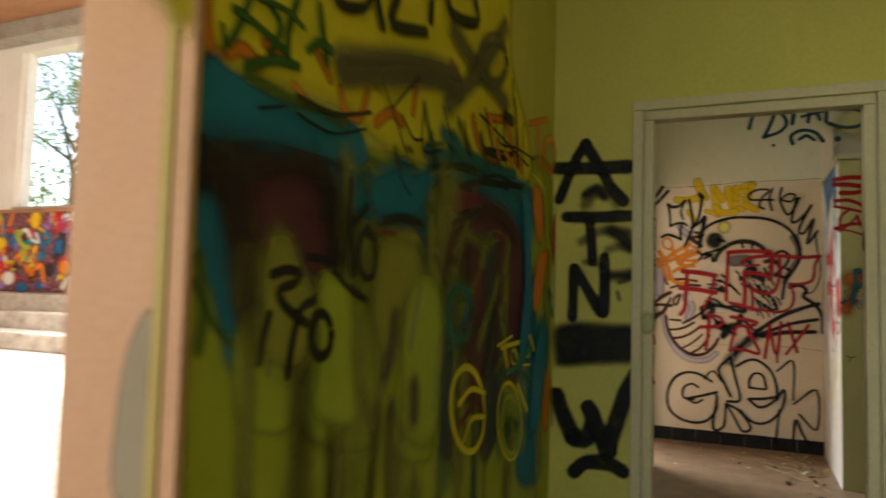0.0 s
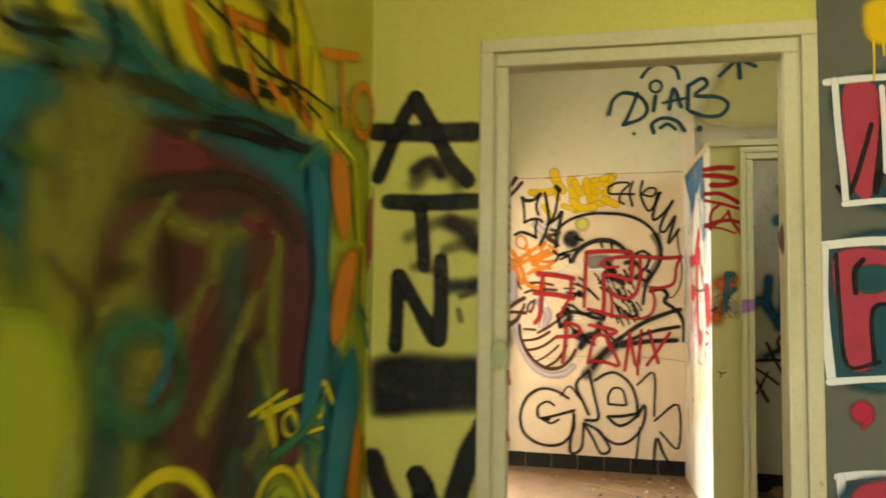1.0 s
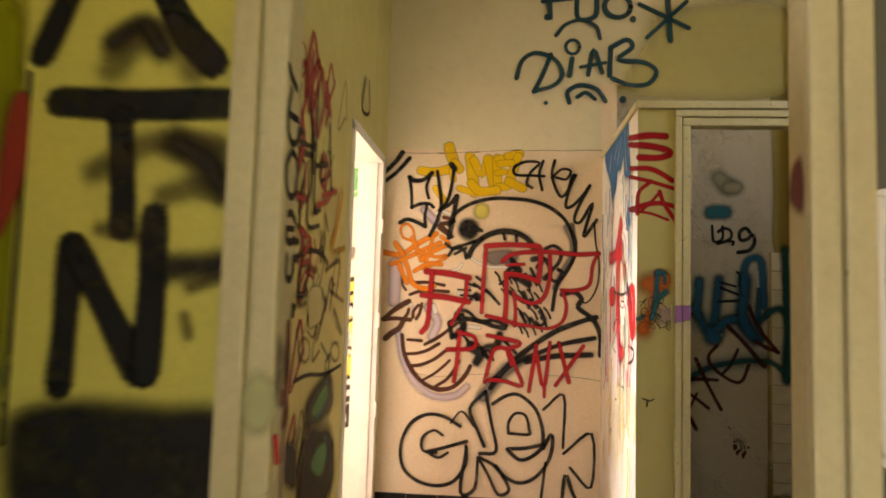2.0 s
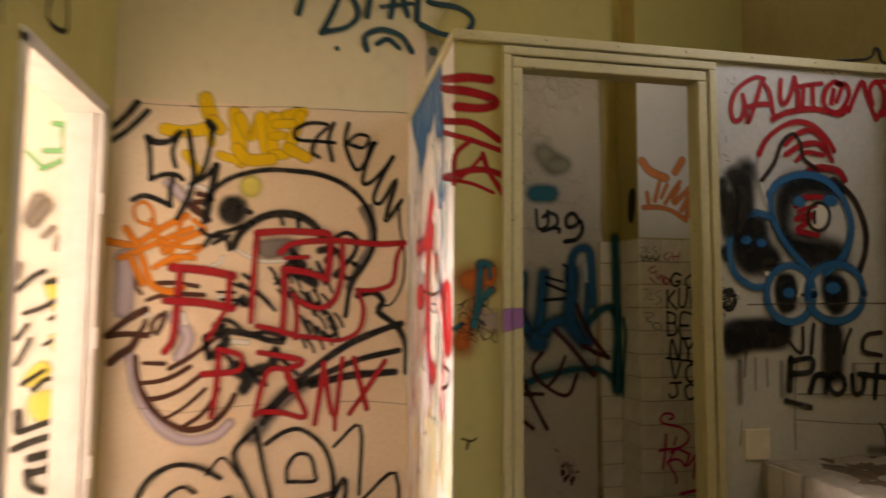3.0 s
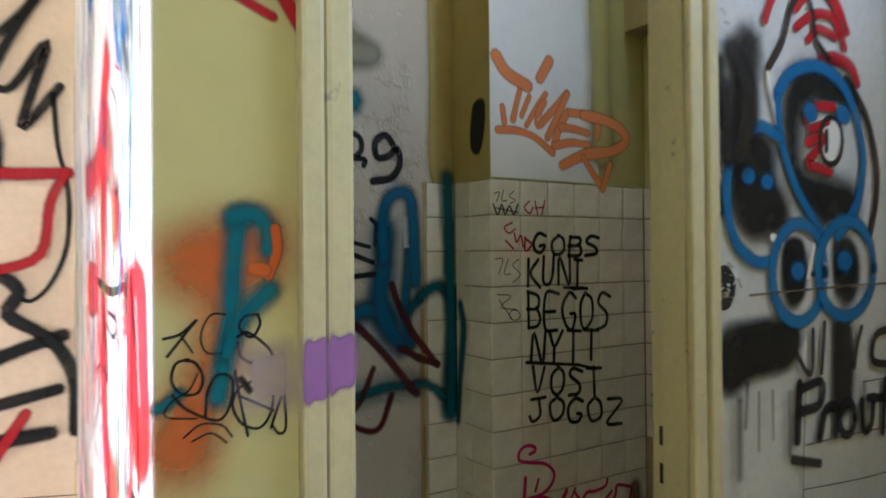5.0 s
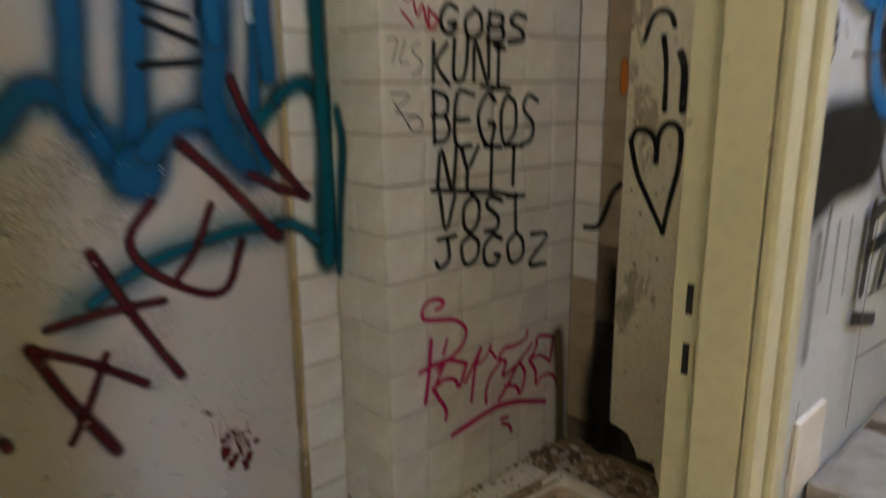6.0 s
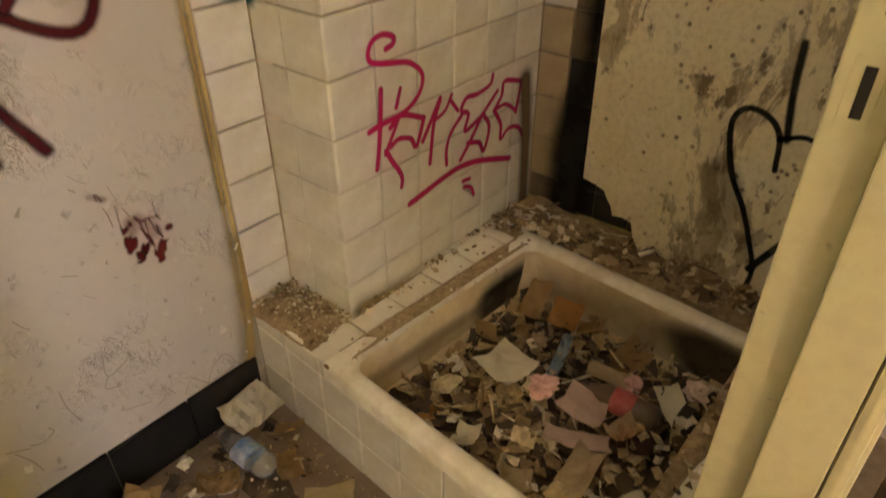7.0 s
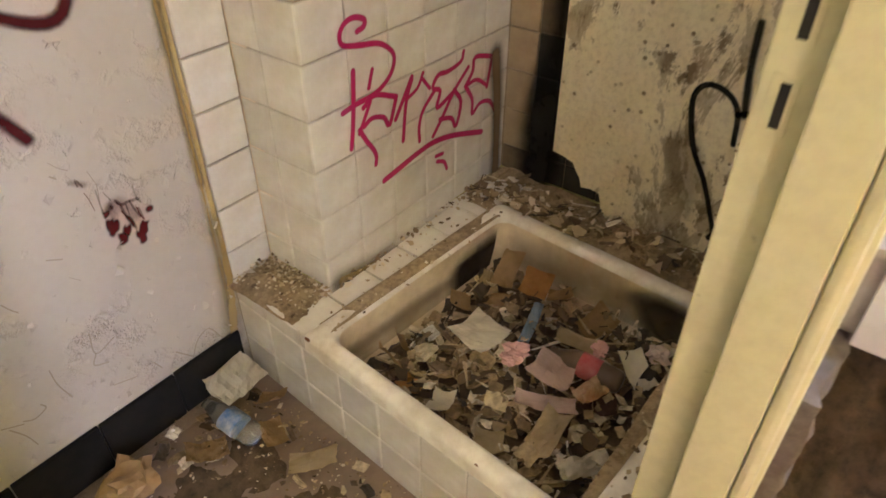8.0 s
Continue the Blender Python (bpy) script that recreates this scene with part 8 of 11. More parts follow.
tag(pilaster, "P", BLACK, 0.5,
    line(0.003, [(2.368, 1.564), (2.389, 1.569), (2.377, 1.540)]),
    line(0.003, [(2.405, 1.577), (2.397, 1.544), (2.418, 1.545)]),
    line(0.003, [(2.447, 1.576), (2.426, 1.558), (2.452, 1.547), (2.431, 1.536)]),
    line(0.005, [(2.364, 1.532), (2.381, 1.499), (2.397, 1.532), (2.410, 1.500), (2.427, 1.529), (2.444, 1.501), (2.461, 1.534)]),
    line(0.003, [(2.369, 1.521), (2.461, 1.508)]),
    line(0.003, [(2.370, 1.362), (2.399, 1.361), (2.383, 1.316)]),
    line(0.003, [(2.420, 1.361), (2.404, 1.316), (2.429, 1.315)]),
    line(0.003, [(2.463, 1.361), (2.438, 1.341), (2.468, 1.313), (2.438, 1.287)]),
    line(0.003, [(2.376, 1.252), (2.430, 1.245), (2.388, 1.213), (2.452, 1.202)]),
    line(0.003, [(2.466, 1.184), (2.463, 1.176), (2.455, 1.171), (2.444, 1.169), (2.433, 1.172), (2.425, 1.179), (2.422, 1.187), (2.425, 1.194), (2.433, 1.200), (2.444, 1.201), (2.455, 1.198), (2.463, 1.191), (2.466, 1.184)]),
    line(0.003, [(2.384, 1.234), (2.431, 1.175)]))
tag(pilaster, "P", CRIMSON, 0.35,
    line(0.005, [(2.509, 1.546), (2.487, 1.525), (2.509, 1.506), (2.522, 1.527)]),
    line(0.005, [(2.531, 1.547), (2.541, 1.504)]),
    line(0.005, [(2.572, 1.549), (2.559, 1.504)]),
    line(0.005, [(2.531, 1.524), (2.568, 1.528)]),
    line(0.005, [(2.436, 1.475), (2.406, 1.461), (2.424, 1.442), (2.449, 1.456)]),
    line(0.006, [(2.445, 1.442), (2.454, 1.413), (2.471, 1.436), (2.480, 1.400)]),
    line(0.007, [(2.488, 1.430), (2.489, 1.387), (2.515, 1.407), (2.488, 1.426)]),
    line(0.006, [(2.411, 1.419), (2.441, 1.393)]))
tag(pilaster, "P", PINK, 0.25,
    line(0.0105, [(2.499, 0.741), (2.518, 0.746), (2.519, 0.759), (2.493, 0.769), (2.467, 0.764), (2.453, 0.746), (2.459, 0.726), (2.499, 0.714), (2.554, 0.702), (2.586, 0.682), (2.600, 0.660), (2.591, 0.632), (2.563, 0.611), (2.528, 0.601), (2.478, 0.599), (2.443, 0.594)]),
    line(0.0105, [(2.480, 0.669), (2.474, 0.606), (2.467, 0.554), (2.458, 0.509)]),
    line(0.009, [(2.533, 0.655), (2.520, 0.620)]),
    line(0.0105, [(2.501, 0.584), (2.536, 0.599), (2.601, 0.572)]),
    line(0.0105, [(2.601, 0.572), (2.576, 0.516), (2.559, 0.540), (2.524, 0.552), (2.499, 0.543)]),
    line(0.009, [(2.522, 0.591), (2.498, 0.554), (2.484, 0.533)]),
    line(0.0105, [(2.485, 0.540), (2.502, 0.509), (2.520, 0.482), (2.529, 0.460), (2.526, 0.441)]),
    line(0.0105, [(2.653, 0.599), (2.627, 0.563), (2.596, 0.521)]),
    line(0.0105, [(2.653, 0.593), (2.632, 0.548), (2.618, 0.460)]),
    line(0.009, [(2.634, 0.554), (2.671, 0.567), (2.691, 0.595)]),
    line(0.009, [(2.691, 0.580), (2.714, 0.552)]),
    line(0.0105, [(2.731, 0.539), (2.689, 0.506), (2.674, 0.469), (2.675, 0.435)]),
    line(0.0105, [(2.841, 0.598), (2.831, 0.577), (2.783, 0.569), (2.745, 0.572), (2.725, 0.548), (2.752, 0.531), (2.741, 0.493), (2.806, 0.512)]),
    line(0.0105, [(2.861, 0.553), (2.806, 0.512), (2.762, 0.463), (2.725, 0.426)]),
    line(0.0105, [(2.806, 0.515), (2.834, 0.473), (2.815, 0.416), (2.796, 0.445), (2.751, 0.460)]),
    line(0.0105, [(2.963, 0.549), (2.890, 0.569), (2.880, 0.537), (2.851, 0.508)]),
    line(0.0105, [(2.961, 0.547), (2.944, 0.475)]),
    line(0.009, [(2.851, 0.508), (2.898, 0.509), (2.944, 0.478)]),
    line(0.0105, [(2.851, 0.508), (2.881, 0.463), (2.883, 0.423), (2.914, 0.440), (2.958, 0.430), (2.987, 0.392)]),
    line(0.014, [(2.549, 0.389), (2.604, 0.397), (2.665, 0.406), (2.729, 0.409), (2.808, 0.394), (2.927, 0.354)]),
    line(0.009, [(2.735, 0.367), (2.762, 0.363)]),
    line(0.009, [(2.740, 0.350), (2.767, 0.337), (2.779, 0.312)]),
    label="crimson marker tag on the tiles")
tag(cubicle_right, "H", GRIMETHIN, 0.5,
    fill([(5.918, 0.434), (5.894, 0.487), (5.852, 0.473), (5.824, 0.411), (5.824, 0.343), (5.831, 0.272), (5.862, 0.320), (5.897, 0.369)]),
    label="brown damp patch in the render", name="stain")
tag(cubicle_right, "H", BLACK, 0.45,
    line(0.013, [(6.183, 1.125), (6.166, 1.154), (6.130, 1.148), (6.112, 1.118), (6.109, 1.076)]),
    line(0.013, [(6.109, 1.076), (6.105, 1.143), (6.080, 1.172), (6.049, 1.152), (6.048, 1.070), (6.065, 0.985), (6.079, 0.899)]),
    line(0.013, [(6.183, 1.125), (6.161, 1.046), (6.123, 0.977), (6.079, 0.902)]),
    line(0.016, [(6.312, 0.881), (6.271, 0.890), (6.246, 0.941), (6.231, 0.983), (6.208, 1.009)]),
    line(0.012, [(6.160, 1.370), (6.137, 1.429), (6.099, 1.431), (6.082, 1.399)]),
    line(0.013, [(6.095, 1.204), (6.098, 1.310), (6.109, 1.375)]),
    line(0.019, [(6.048, 1.205), (6.050, 1.296), (6.062, 1.335)]),
    label="black sprayed hearts and tails")
tag(cubicle_right, "H", BLACK, 0.45,
    line(0.011, [(5.778, 0.490), (5.788, 0.564), (5.822, 0.599), (5.865, 0.602), (5.884, 0.559), (5.859, 0.459), (5.817, 0.386), (5.785, 0.312), (5.762, 0.246), (5.768, 0.182)]),
    line(0.016, [(5.769, 0.246), (5.733, 0.312), (5.685, 0.391)]),
    line(0.010, [(5.786, 0.557), (5.738, 0.573), (5.688, 0.552)]))
tag(cubicle_right, "H", BLACKSOFT, 0.7,
    line(0.014, [(5.792, 0.748), (5.787, 0.655), (5.773, 0.558)]))
tag(cubicle_back, "G", BLOOD, 0.2,
    fill([(2.027, 0.475), (2.033, 0.475), (2.034, 0.472), (2.039, 0.474), (2.041, 0.468), (2.047, 0.468), (2.050, 0.461), (2.045, 0.446), (2.038, 0.443), (2.031, 0.437), (2.025, 0.443), (2.026, 0.450), (2.024, 0.462)]),
    fill([(2.052, 0.445), (2.058, 0.450), (2.059, 0.445), (2.068, 0.446), (2.066, 0.433), (2.058, 0.424), (2.050, 0.434)]),
    fill([(2.040, 0.438), (2.049, 0.436), (2.056, 0.426), (2.053, 0.414), (2.042, 0.411), (2.036, 0.416), (2.039, 0.422), (2.038, 0.430)]),
    fill([(2.075, 0.428), (2.078, 0.422), (2.085, 0.436), (2.093, 0.442), (2.096, 0.437), (2.105, 0.434), (2.099, 0.428), (2.096, 0.414), (2.090, 0.410), (2.089, 0.397), (2.080, 0.393), (2.074, 0.397), (2.076, 0.405), (2.071, 0.417)]),
    fill([(2.064, 0.464), (2.071, 0.462), (2.076, 0.445), (2.077, 0.431), (2.071, 0.438), (2.068, 0.450)]),
    dot(2.112, 0.458, 0.008, 0.007),
    dot(2.044, 0.496, 0.003, 0.004),
    fill([(2.026, 0.498), (2.028, 0.493), (2.039, 0.493), (2.036, 0.485), (2.027, 0.481), (2.026, 0.488)]),
    line(0.001, [(2.008, 0.546), (2.012, 0.532), (2.015, 0.505)]),
    line(0.002, [(2.089, 0.473), (2.091, 0.455), (2.096, 0.443)]),
    line(0.002, [(2.055, 0.502), (2.062, 0.492)]),
    line(0.002, [(2.060, 0.480), (2.065, 0.465)]),
    label="dark red dried smear")
tag(cubicle_back, "G", THINCRACK, 0.4,
    line(0.001, [(2.026, 0.582), (2.030, 0.564), (2.033, 0.547), (2.027, 0.511)]),
    line(0.001, [(1.971, 0.624), (1.983, 0.609), (1.996, 0.598)]),
    line(0.002, [(1.966, 0.600), (1.974, 0.592)]), name="crack")
tag(cubicle_back, "G", BLOODTHIN, 0.6,
    line(0.005, [(2.055, 0.506), (2.064, 0.493), (2.079, 0.493), (2.098, 0.489)]),
    line(0.003, [(2.079, 0.493), (2.084, 0.471), (2.090, 0.451)]),
    line(0.003, [(2.093, 0.518), (2.094, 0.492), (2.099, 0.481)]),
    line(0.004, [(2.061, 0.490), (2.066, 0.464)]),
    line(0.003, [(2.001, 0.575), (2.002, 0.563)]),
    line(0.003, [(2.004, 0.573), (2.009, 0.559)]),
    line(0.003, [(2.028, 0.542), (2.027, 0.506), (2.028, 0.493)]),
    line(0.002, [(2.039, 0.532), (2.047, 0.512)]),
    line(0.003, [(2.092, 0.471), (2.095, 0.446)]),
    line(0.002, [(2.071, 0.491), (2.071, 0.466)]))
tag(cubicle_back, "G", BLOODTHIN, 0.95,
    line(0.012, [(1.994, 0.574), (2.013, 0.561)]),
    line(0.017, [(2.041, 0.503), (2.044, 0.480)]),
    line(0.022, [(2.059, 0.502), (2.084, 0.458)]))

# seen through the far doorway
tag(wall_end, "D", FRESHGREEN, 0.55,
    line(0.026, [(-0.323, 2.067), (-0.203, 2.054), (-0.176, 1.969)]),
    line(0.025, [(-0.279, 1.964), (-0.180, 1.958)]),
    line(0.030, [(-0.283, 2.039), (-0.268, 1.964)]),
    line(0.023, [(-0.358, 1.945), (-0.244, 1.945), (-0.288, 1.905), (-0.365, 1.864)]),
    line(0.015, [(-0.425, 1.936), (-0.354, 1.865)]),
    label="fresh green tag")
tag(wall_end, "D", GREY, 0.7,
    line(0.085, [(-0.369, 1.715), (-0.389, 1.653)]),
    line(0.050, [(-0.335, 1.704), (-0.388, 1.635)]),
    line(0.030, [(-0.340, 1.573), (-0.308, 1.606)]),
    line(0.029, [(-0.277, 1.569), (-0.288, 1.520)]),
    line(0.034, [(-0.434, 1.444), (-0.442, 1.395)]))
tag(wall_end, "D", YELLOWDIM, 0.6,
    line(0.087, [(-0.285, 1.348), (-0.248, 1.275)]),
    line(0.073, [(-0.355, 0.963), (-0.324, 0.998)]),
    fill([(-0.363, 0.892), (-0.243, 0.914), (-0.207, 0.853), (-0.259, 0.783), (-0.347, 0.797)]),
    line(0.047, [(-0.275, 1.130), (-0.249, 1.058)]))
tag(wall_end, "D", BLACKSOFT, 0.55,
    line(0.022, [(-0.439, 1.335), (-0.376, 1.396), (-0.333, 1.421)]),
    line(0.022, [(-0.320, 1.372), (-0.220, 1.393)]),
    line(0.019, [(-0.402, 1.239), (-0.337, 1.263), (-0.272, 1.300)]),
    line(0.019, [(-0.429, 1.131), (-0.388, 1.191)]),
    line(0.017, [(-0.301, 1.215), (-0.268, 1.227), (-0.249, 1.154), (-0.318, 1.106)]),
    line(0.019, [(-0.424, 1.024), (-0.384, 1.107), (-0.375, 1.131)]),
    line(0.019, [(-0.398, 0.940), (-0.313, 0.998)]),
    line(0.019, [(-0.353, 0.916), (-0.300, 0.962), (-0.222, 0.949)]),
    line(0.034, [(-0.407, 0.823), (-0.406, 0.752)]),
    line(0.023, [(-0.399, 0.740), (-0.281, 0.784)]),
    line(0.028, [(-0.417, 0.671), (-0.343, 0.703), (-0.267, 0.724)]),
    line(0.037, [(-0.350, 0.633), (-0.264, 0.653)]),
    line(0.033, [(-0.358, 0.575), (-0.345, 0.517), (-0.268, 0.501), (-0.268, 0.607)]),
    line(0.028, [(-0.337, 0.574), (-0.272, 0.588)]))

# joints and cracks
tag(wall_end, "D", CRACK, 0.5,
    line(0.003, [(0.023, 2.180), (0.124, 2.178), (0.237, 2.180), (0.266, 2.179), (0.392, 2.187), (0.512, 2.192), (0.657, 2.202), (0.746, 2.203)]),
    line(0.004, [(0.763, 2.200), (0.894, 2.204), (1.029, 2.202), (1.168, 2.208), (1.253, 2.206)]),
    line(0.002, [(0.064, 0.832), (0.171, 0.818), (0.262, 0.806), (0.412, 0.823), (0.606, 0.836)]),
    line(0.003, [(0.917, 0.840), (1.092, 0.835), (1.251, 0.817)]),
    line(0.007, [(0.237, 2.180), (0.268, 2.179)]),
    line(0.007, [(0.462, 2.189), (0.492, 2.190)]),
    line(0.007, [(0.699, 2.203), (0.733, 2.202)]),
    label="horizontal crack in the paint", name="crack")
tag(cubicle_front, "F", CRACK, 0.4,
    line(0.005, [(2.302, 1.293), (2.503, 1.297), (2.734, 1.300), (2.935, 1.300)]),
    line(0.004, [(2.488, 0.979), (2.645, 0.975), (2.913, 0.964)]),
    line(0.003, [(2.479, 0.890), (2.710, 0.870), (2.907, 0.861)]),
    line(0.004, [(2.489, 1.096), (2.477, 0.937), (2.474, 0.787)]),
    line(0.003, [(2.722, 1.083), (2.921, 1.079)]),
    line(0.003, [(2.266, 0.895), (2.257, 0.806)]),
    label="open joints between blocks", name="crack")

# stains, soot and bare patches
tag(cubicle_right, "HT", SOOT, 0.8,
    fill([(6.261, 0.755), (6.222, 0.761), (6.218, 0.675), (6.224, 0.580), (6.215, 0.423), (6.208, 0.282), (6.242, 0.145), (6.313, 0.124), (6.327, 0.239), (6.324, 0.374), (6.309, 0.474), (6.269, 0.598)]),
    label="black soot up the corner", name="stain")
tag(pilaster, "P", GRIME, 0.95,
    line(0.030, [(2.420, 0.187), (2.572, 0.159), (2.798, 0.136), (3.015, 0.098)]),
    line(0.048, [(2.978, 0.549), (2.999, 0.365), (3.005, 0.141)]), name="stain")
tag(cubicle_back, "G", OCHRETHIN, 0.95,
    line(0.015, [(2.233, 0.816), (2.231, 0.704), (2.229, 0.488), (2.226, 0.246), (2.221, 0.060)]),
    line(0.063, [(2.252, 0.355), (2.238, 0.183), (2.218, 0.044)]),
    label="yellow stain beside the tiles", name="stain")
tag(cubicle_back, "G", OCHRETHIN, 0.98,
    line(0.018, [(2.230, 1.199), (2.228, 0.972), (2.230, 0.719), (2.230, 0.460)]), name="stain")
tag(wall_left, "Z", BAREGREY, 0.35,
    fill([(-0.239, 1.181), (-0.221, 1.136), (-0.232, 1.064), (-0.215, 0.889), (-0.296, 0.876), (-0.299, 1.003), (-0.281, 1.114)]),
    label="grey render under lost plaster", name="stain")
tag(cubicle_front, "F", CRACK, 0.4,
    line(0.003, [(2.245, 2.104), (2.255, 2.092)]),
    line(0.003, [(2.261, 2.086), (2.277, 2.084)]),
    line(0.003, [(2.274, 2.111), (2.280, 2.098)]),
    line(0.003, [(2.235, 2.053), (2.247, 2.049)]),
    line(0.003, [(2.234, 1.892), (2.237, 1.870)]),
    line(0.003, [(2.223, 1.827), (2.239, 1.819)]),
    line(0.003, [(2.234, 1.804), (2.248, 1.802)]),
    line(0.004, [(2.638, 2.168), (2.651, 2.156)]),
    line(0.003, [(2.673, 2.156), (2.692, 2.150)]),
    line(0.004, [(2.705, 2.168), (2.714, 2.153)]),
    line(0.003, [(2.216, 1.621), (2.221, 1.602)]),
    line(0.003, [(2.217, 1.543), (2.220, 1.521)]),
    line(0.003, [(2.234, 1.356), (2.249, 1.347)]),
    line(0.003, [(2.203, 1.265), (2.211, 1.252)]),
    line(0.003, [(2.263, 1.325), (2.274, 1.310)]), name="crack")
tag(cubicle_right, "H", MORANGE, 0.2,
    fill([(6.222, 1.322), (6.203, 1.323), (6.201, 1.248), (6.220, 1.247)]),
    label="small orange sticker")
tag(pilaster, "Q", DEEPTEAL, 0.85,
    line(0.035, [(6.557, 1.211), (6.540, 1.135), (6.557, 1.015), (6.581, 0.831)]))
tag(cubicle_back, "S", DEEPTEAL, 0.9,
    line(0.044, [(2.224, 1.244), (2.253, 1.265), (2.289, 1.274), (2.340, 1.242), (2.360, 1.171)]),
    line(0.072, [(2.354, 1.223), (2.359, 1.145), (2.340, 1.027), (2.329, 0.877)]),
    line(0.032, [(2.204, 0.962), (2.247, 0.958), (2.314, 0.907)]),
    line(0.033, [(2.332, 1.467), (2.332, 1.323)]),
    label="teal sprayed arch and bar")
tag(cubicle_back, "S", MAROON, 0.65,
    line(0.022, [(2.188, 1.130), (2.281, 1.020)]),
    line(0.021, [(2.281, 1.020), (2.210, 1.047)]),
    line(0.027, [(2.186, 0.954), (2.202, 0.936)]))
tag(door_1, "JR", ROSEDARK, 0.6,
    fill([(3.531, 1.458), (3.518, 1.496), (3.495, 1.507), (3.484, 1.498), (3.478, 1.453), (3.484, 1.420), (3.504, 1.423), (3.526, 1.440)]))
tag(wall_door, "B", DARKTHIN, 0.9,
    line(0.050, [(-0.016, 1.640), (0.038, 1.697), (0.108, 1.688), (0.128, 1.638)]),
    line(0.046, [(-0.032, 1.467), (0.061, 1.514), (0.175, 1.508)]),
    line(0.040, [(0.091, 1.429), (0.173, 1.452), (0.207, 1.430)]),
    line(0.031, [(-0.014, 1.372), (0.044, 1.361)]),
    line(0.026, [(0.145, 1.280), (0.216, 1.309)]),
    line(0.022, [(0.135, 1.233), (0.143, 1.206)]),
    line(0.026, [(0.217, 1.208), (0.273, 1.209), (0.301, 1.155), (0.265, 1.100), (0.222, 1.135)]))
tag(cubicle_front, "F", BLACKSOFT, 0.8,
    line(0.063, [(2.261, 1.751), (2.307, 1.674), (2.278, 1.561)]),
    line(0.048, [(2.238, 1.670), (2.237, 1.559)]))
tag(cubicle_front, "F", DARKTHIN, 0.95,
    line(0.022, [(2.264, 1.094), (2.262, 0.956)]),
    line(0.016, [(2.428, 1.092), (2.427, 0.973)]),
    line(0.020, [(2.721, 1.075), (2.726, 0.982)]),
    line(0.033, [(2.776, 0.776), (2.900, 0.766)]),
    line(0.012, [(2.289, 1.123), (2.282, 1.046)]),
    line(0.009, [(2.325, 1.105), (2.322, 0.997)]),
    line(0.009, [(2.370, 1.103), (2.370, 1.009)]))
tag(cubicle_back, "G", THINCRACK, 0.3,
    line(0.002, [(1.817, 0.419), (1.825, 0.403), (1.834, 0.390)]),
    line(0.002, [(1.909, 0.458), (1.933, 0.446)]),
    line(0.002, [(1.923, 0.269), (1.920, 0.216), (1.963, 0.229)]),
    line(0.002, [(1.920, 0.216), (1.909, 0.193), (1.935, 0.180)]),
    line(0.002, [(1.835, 0.241), (1.837, 0.200), (1.849, 0.156)]),
    line(0.002, [(1.760, 0.168), (1.778, 0.158), (1.802, 0.167), (1.797, 0.181)]),
    line(0.002, [(1.724, 0.180), (1.758, 0.162)]),
    line(0.002, [(2.104, 0.055), (2.126, 0.092), (2.159, 0.102), (2.185, 0.053), (2.209, 0.063)]),
    line(0.002, [(2.070, 0.097), (2.104, 0.055)]),
    line(0.001, [(1.931, 0.405), (1.947, 0.388)]),
    line(0.002, [(1.734, 0.169), (1.752, 0.133), (1.761, 0.098)]),
    line(0.002, [(1.927, 0.118), (1.974, 0.102)]),
    line(0.002, [(2.017, 0.109), (2.030, 0.081)]),
    label="fine cracks in the paint", name="crack")
tag(cubicle_back, "G", BLUE2, 0.85,
    line(0.051, [(2.092, 1.367), (2.090, 1.486), (2.108, 1.549), (2.149, 1.576), (2.191, 1.552), (2.201, 1.414), (2.206, 1.290)]))
tag(cubicle_back, "S", DEEPTEAL, 0.9,
    line(0.054, [(2.326, 1.631), (2.330, 1.481), (2.335, 1.255), (2.340, 0.990), (2.332, 0.857)]))
tag(pilaster, "P", OCHRETHIN, 0.98,
    line(0.060, [(2.390, 0.201), (2.537, 0.178), (2.705, 0.161), (2.955, 0.132)]),
    label="smoke-yellowed foot of the tiles", name="stain")
tag(pilaster, "P", GRIMETHIN, 0.98,
    line(0.033, [(2.373, 0.193), (2.536, 0.165), (2.752, 0.141), (2.984, 0.118)]),
    label="brown dirt along the foot of the tiles", name="stain")

# ---------------------------------------------------------------- wall end, skirtings, frame of the far doorway
end_plaster = part("plaster_end", box(bmesh.new(), XLB, 1.185, 0, -0.222, 1.197, CEIL), M_SALMON, wall_left, "peach plaster on the wall's end")
part("corner_strip", box(bmesh.new(), -0.2215, 1.173, 0, -0.1965, 1.197, CEIL, 0.004), M_OCHREPAINT, wall_left, "ochre painted corner strip")
part("corner_strip", box(bmesh.new(), -0.196, 1.178, 0, -0.160, 1.197, CEIL, 0.005), M_SALMON, wall_left, "salmon painted corner strip")

M_WHITEFRAME = simple("white_gloss_paint", (0.80, 0.78, 0.74), (0.60, 0.56, 0.48), 0.35, 9, 0.4, 0.1)
M_STEEL = simple("tarnished_steel", (0.40, 0.37, 0.32), (0.2, 0.16, 0.11), 0.45, 30, 0.5, 0.1, metal=0.8)
M_DARK = simple("dark_recess", (0.012, 0.010, 0.008), (0.03, 0.025, 0.02), 0.9, 20, 0.4, 0.2)
door_3 = thing("door_3", "white painted door frame open to the sunlit hall", "door frame", kind="structure")
for a, b in ((5.565, 5.61), (6.385, 6.455)):
    bm = bmesh.new()
    box(bm, XC - 0.14, a, 0, XC + 0.012, b, 2.12, 0.003)
    box(bm, XC - 0.07, a - 0.012 if a > 6 else b, 0, XC - 0.02, a if a > 6 else b + 0.012, 2.09, 0.002)
    part("jamb", bm, M_WHITEFRAME, door_3)
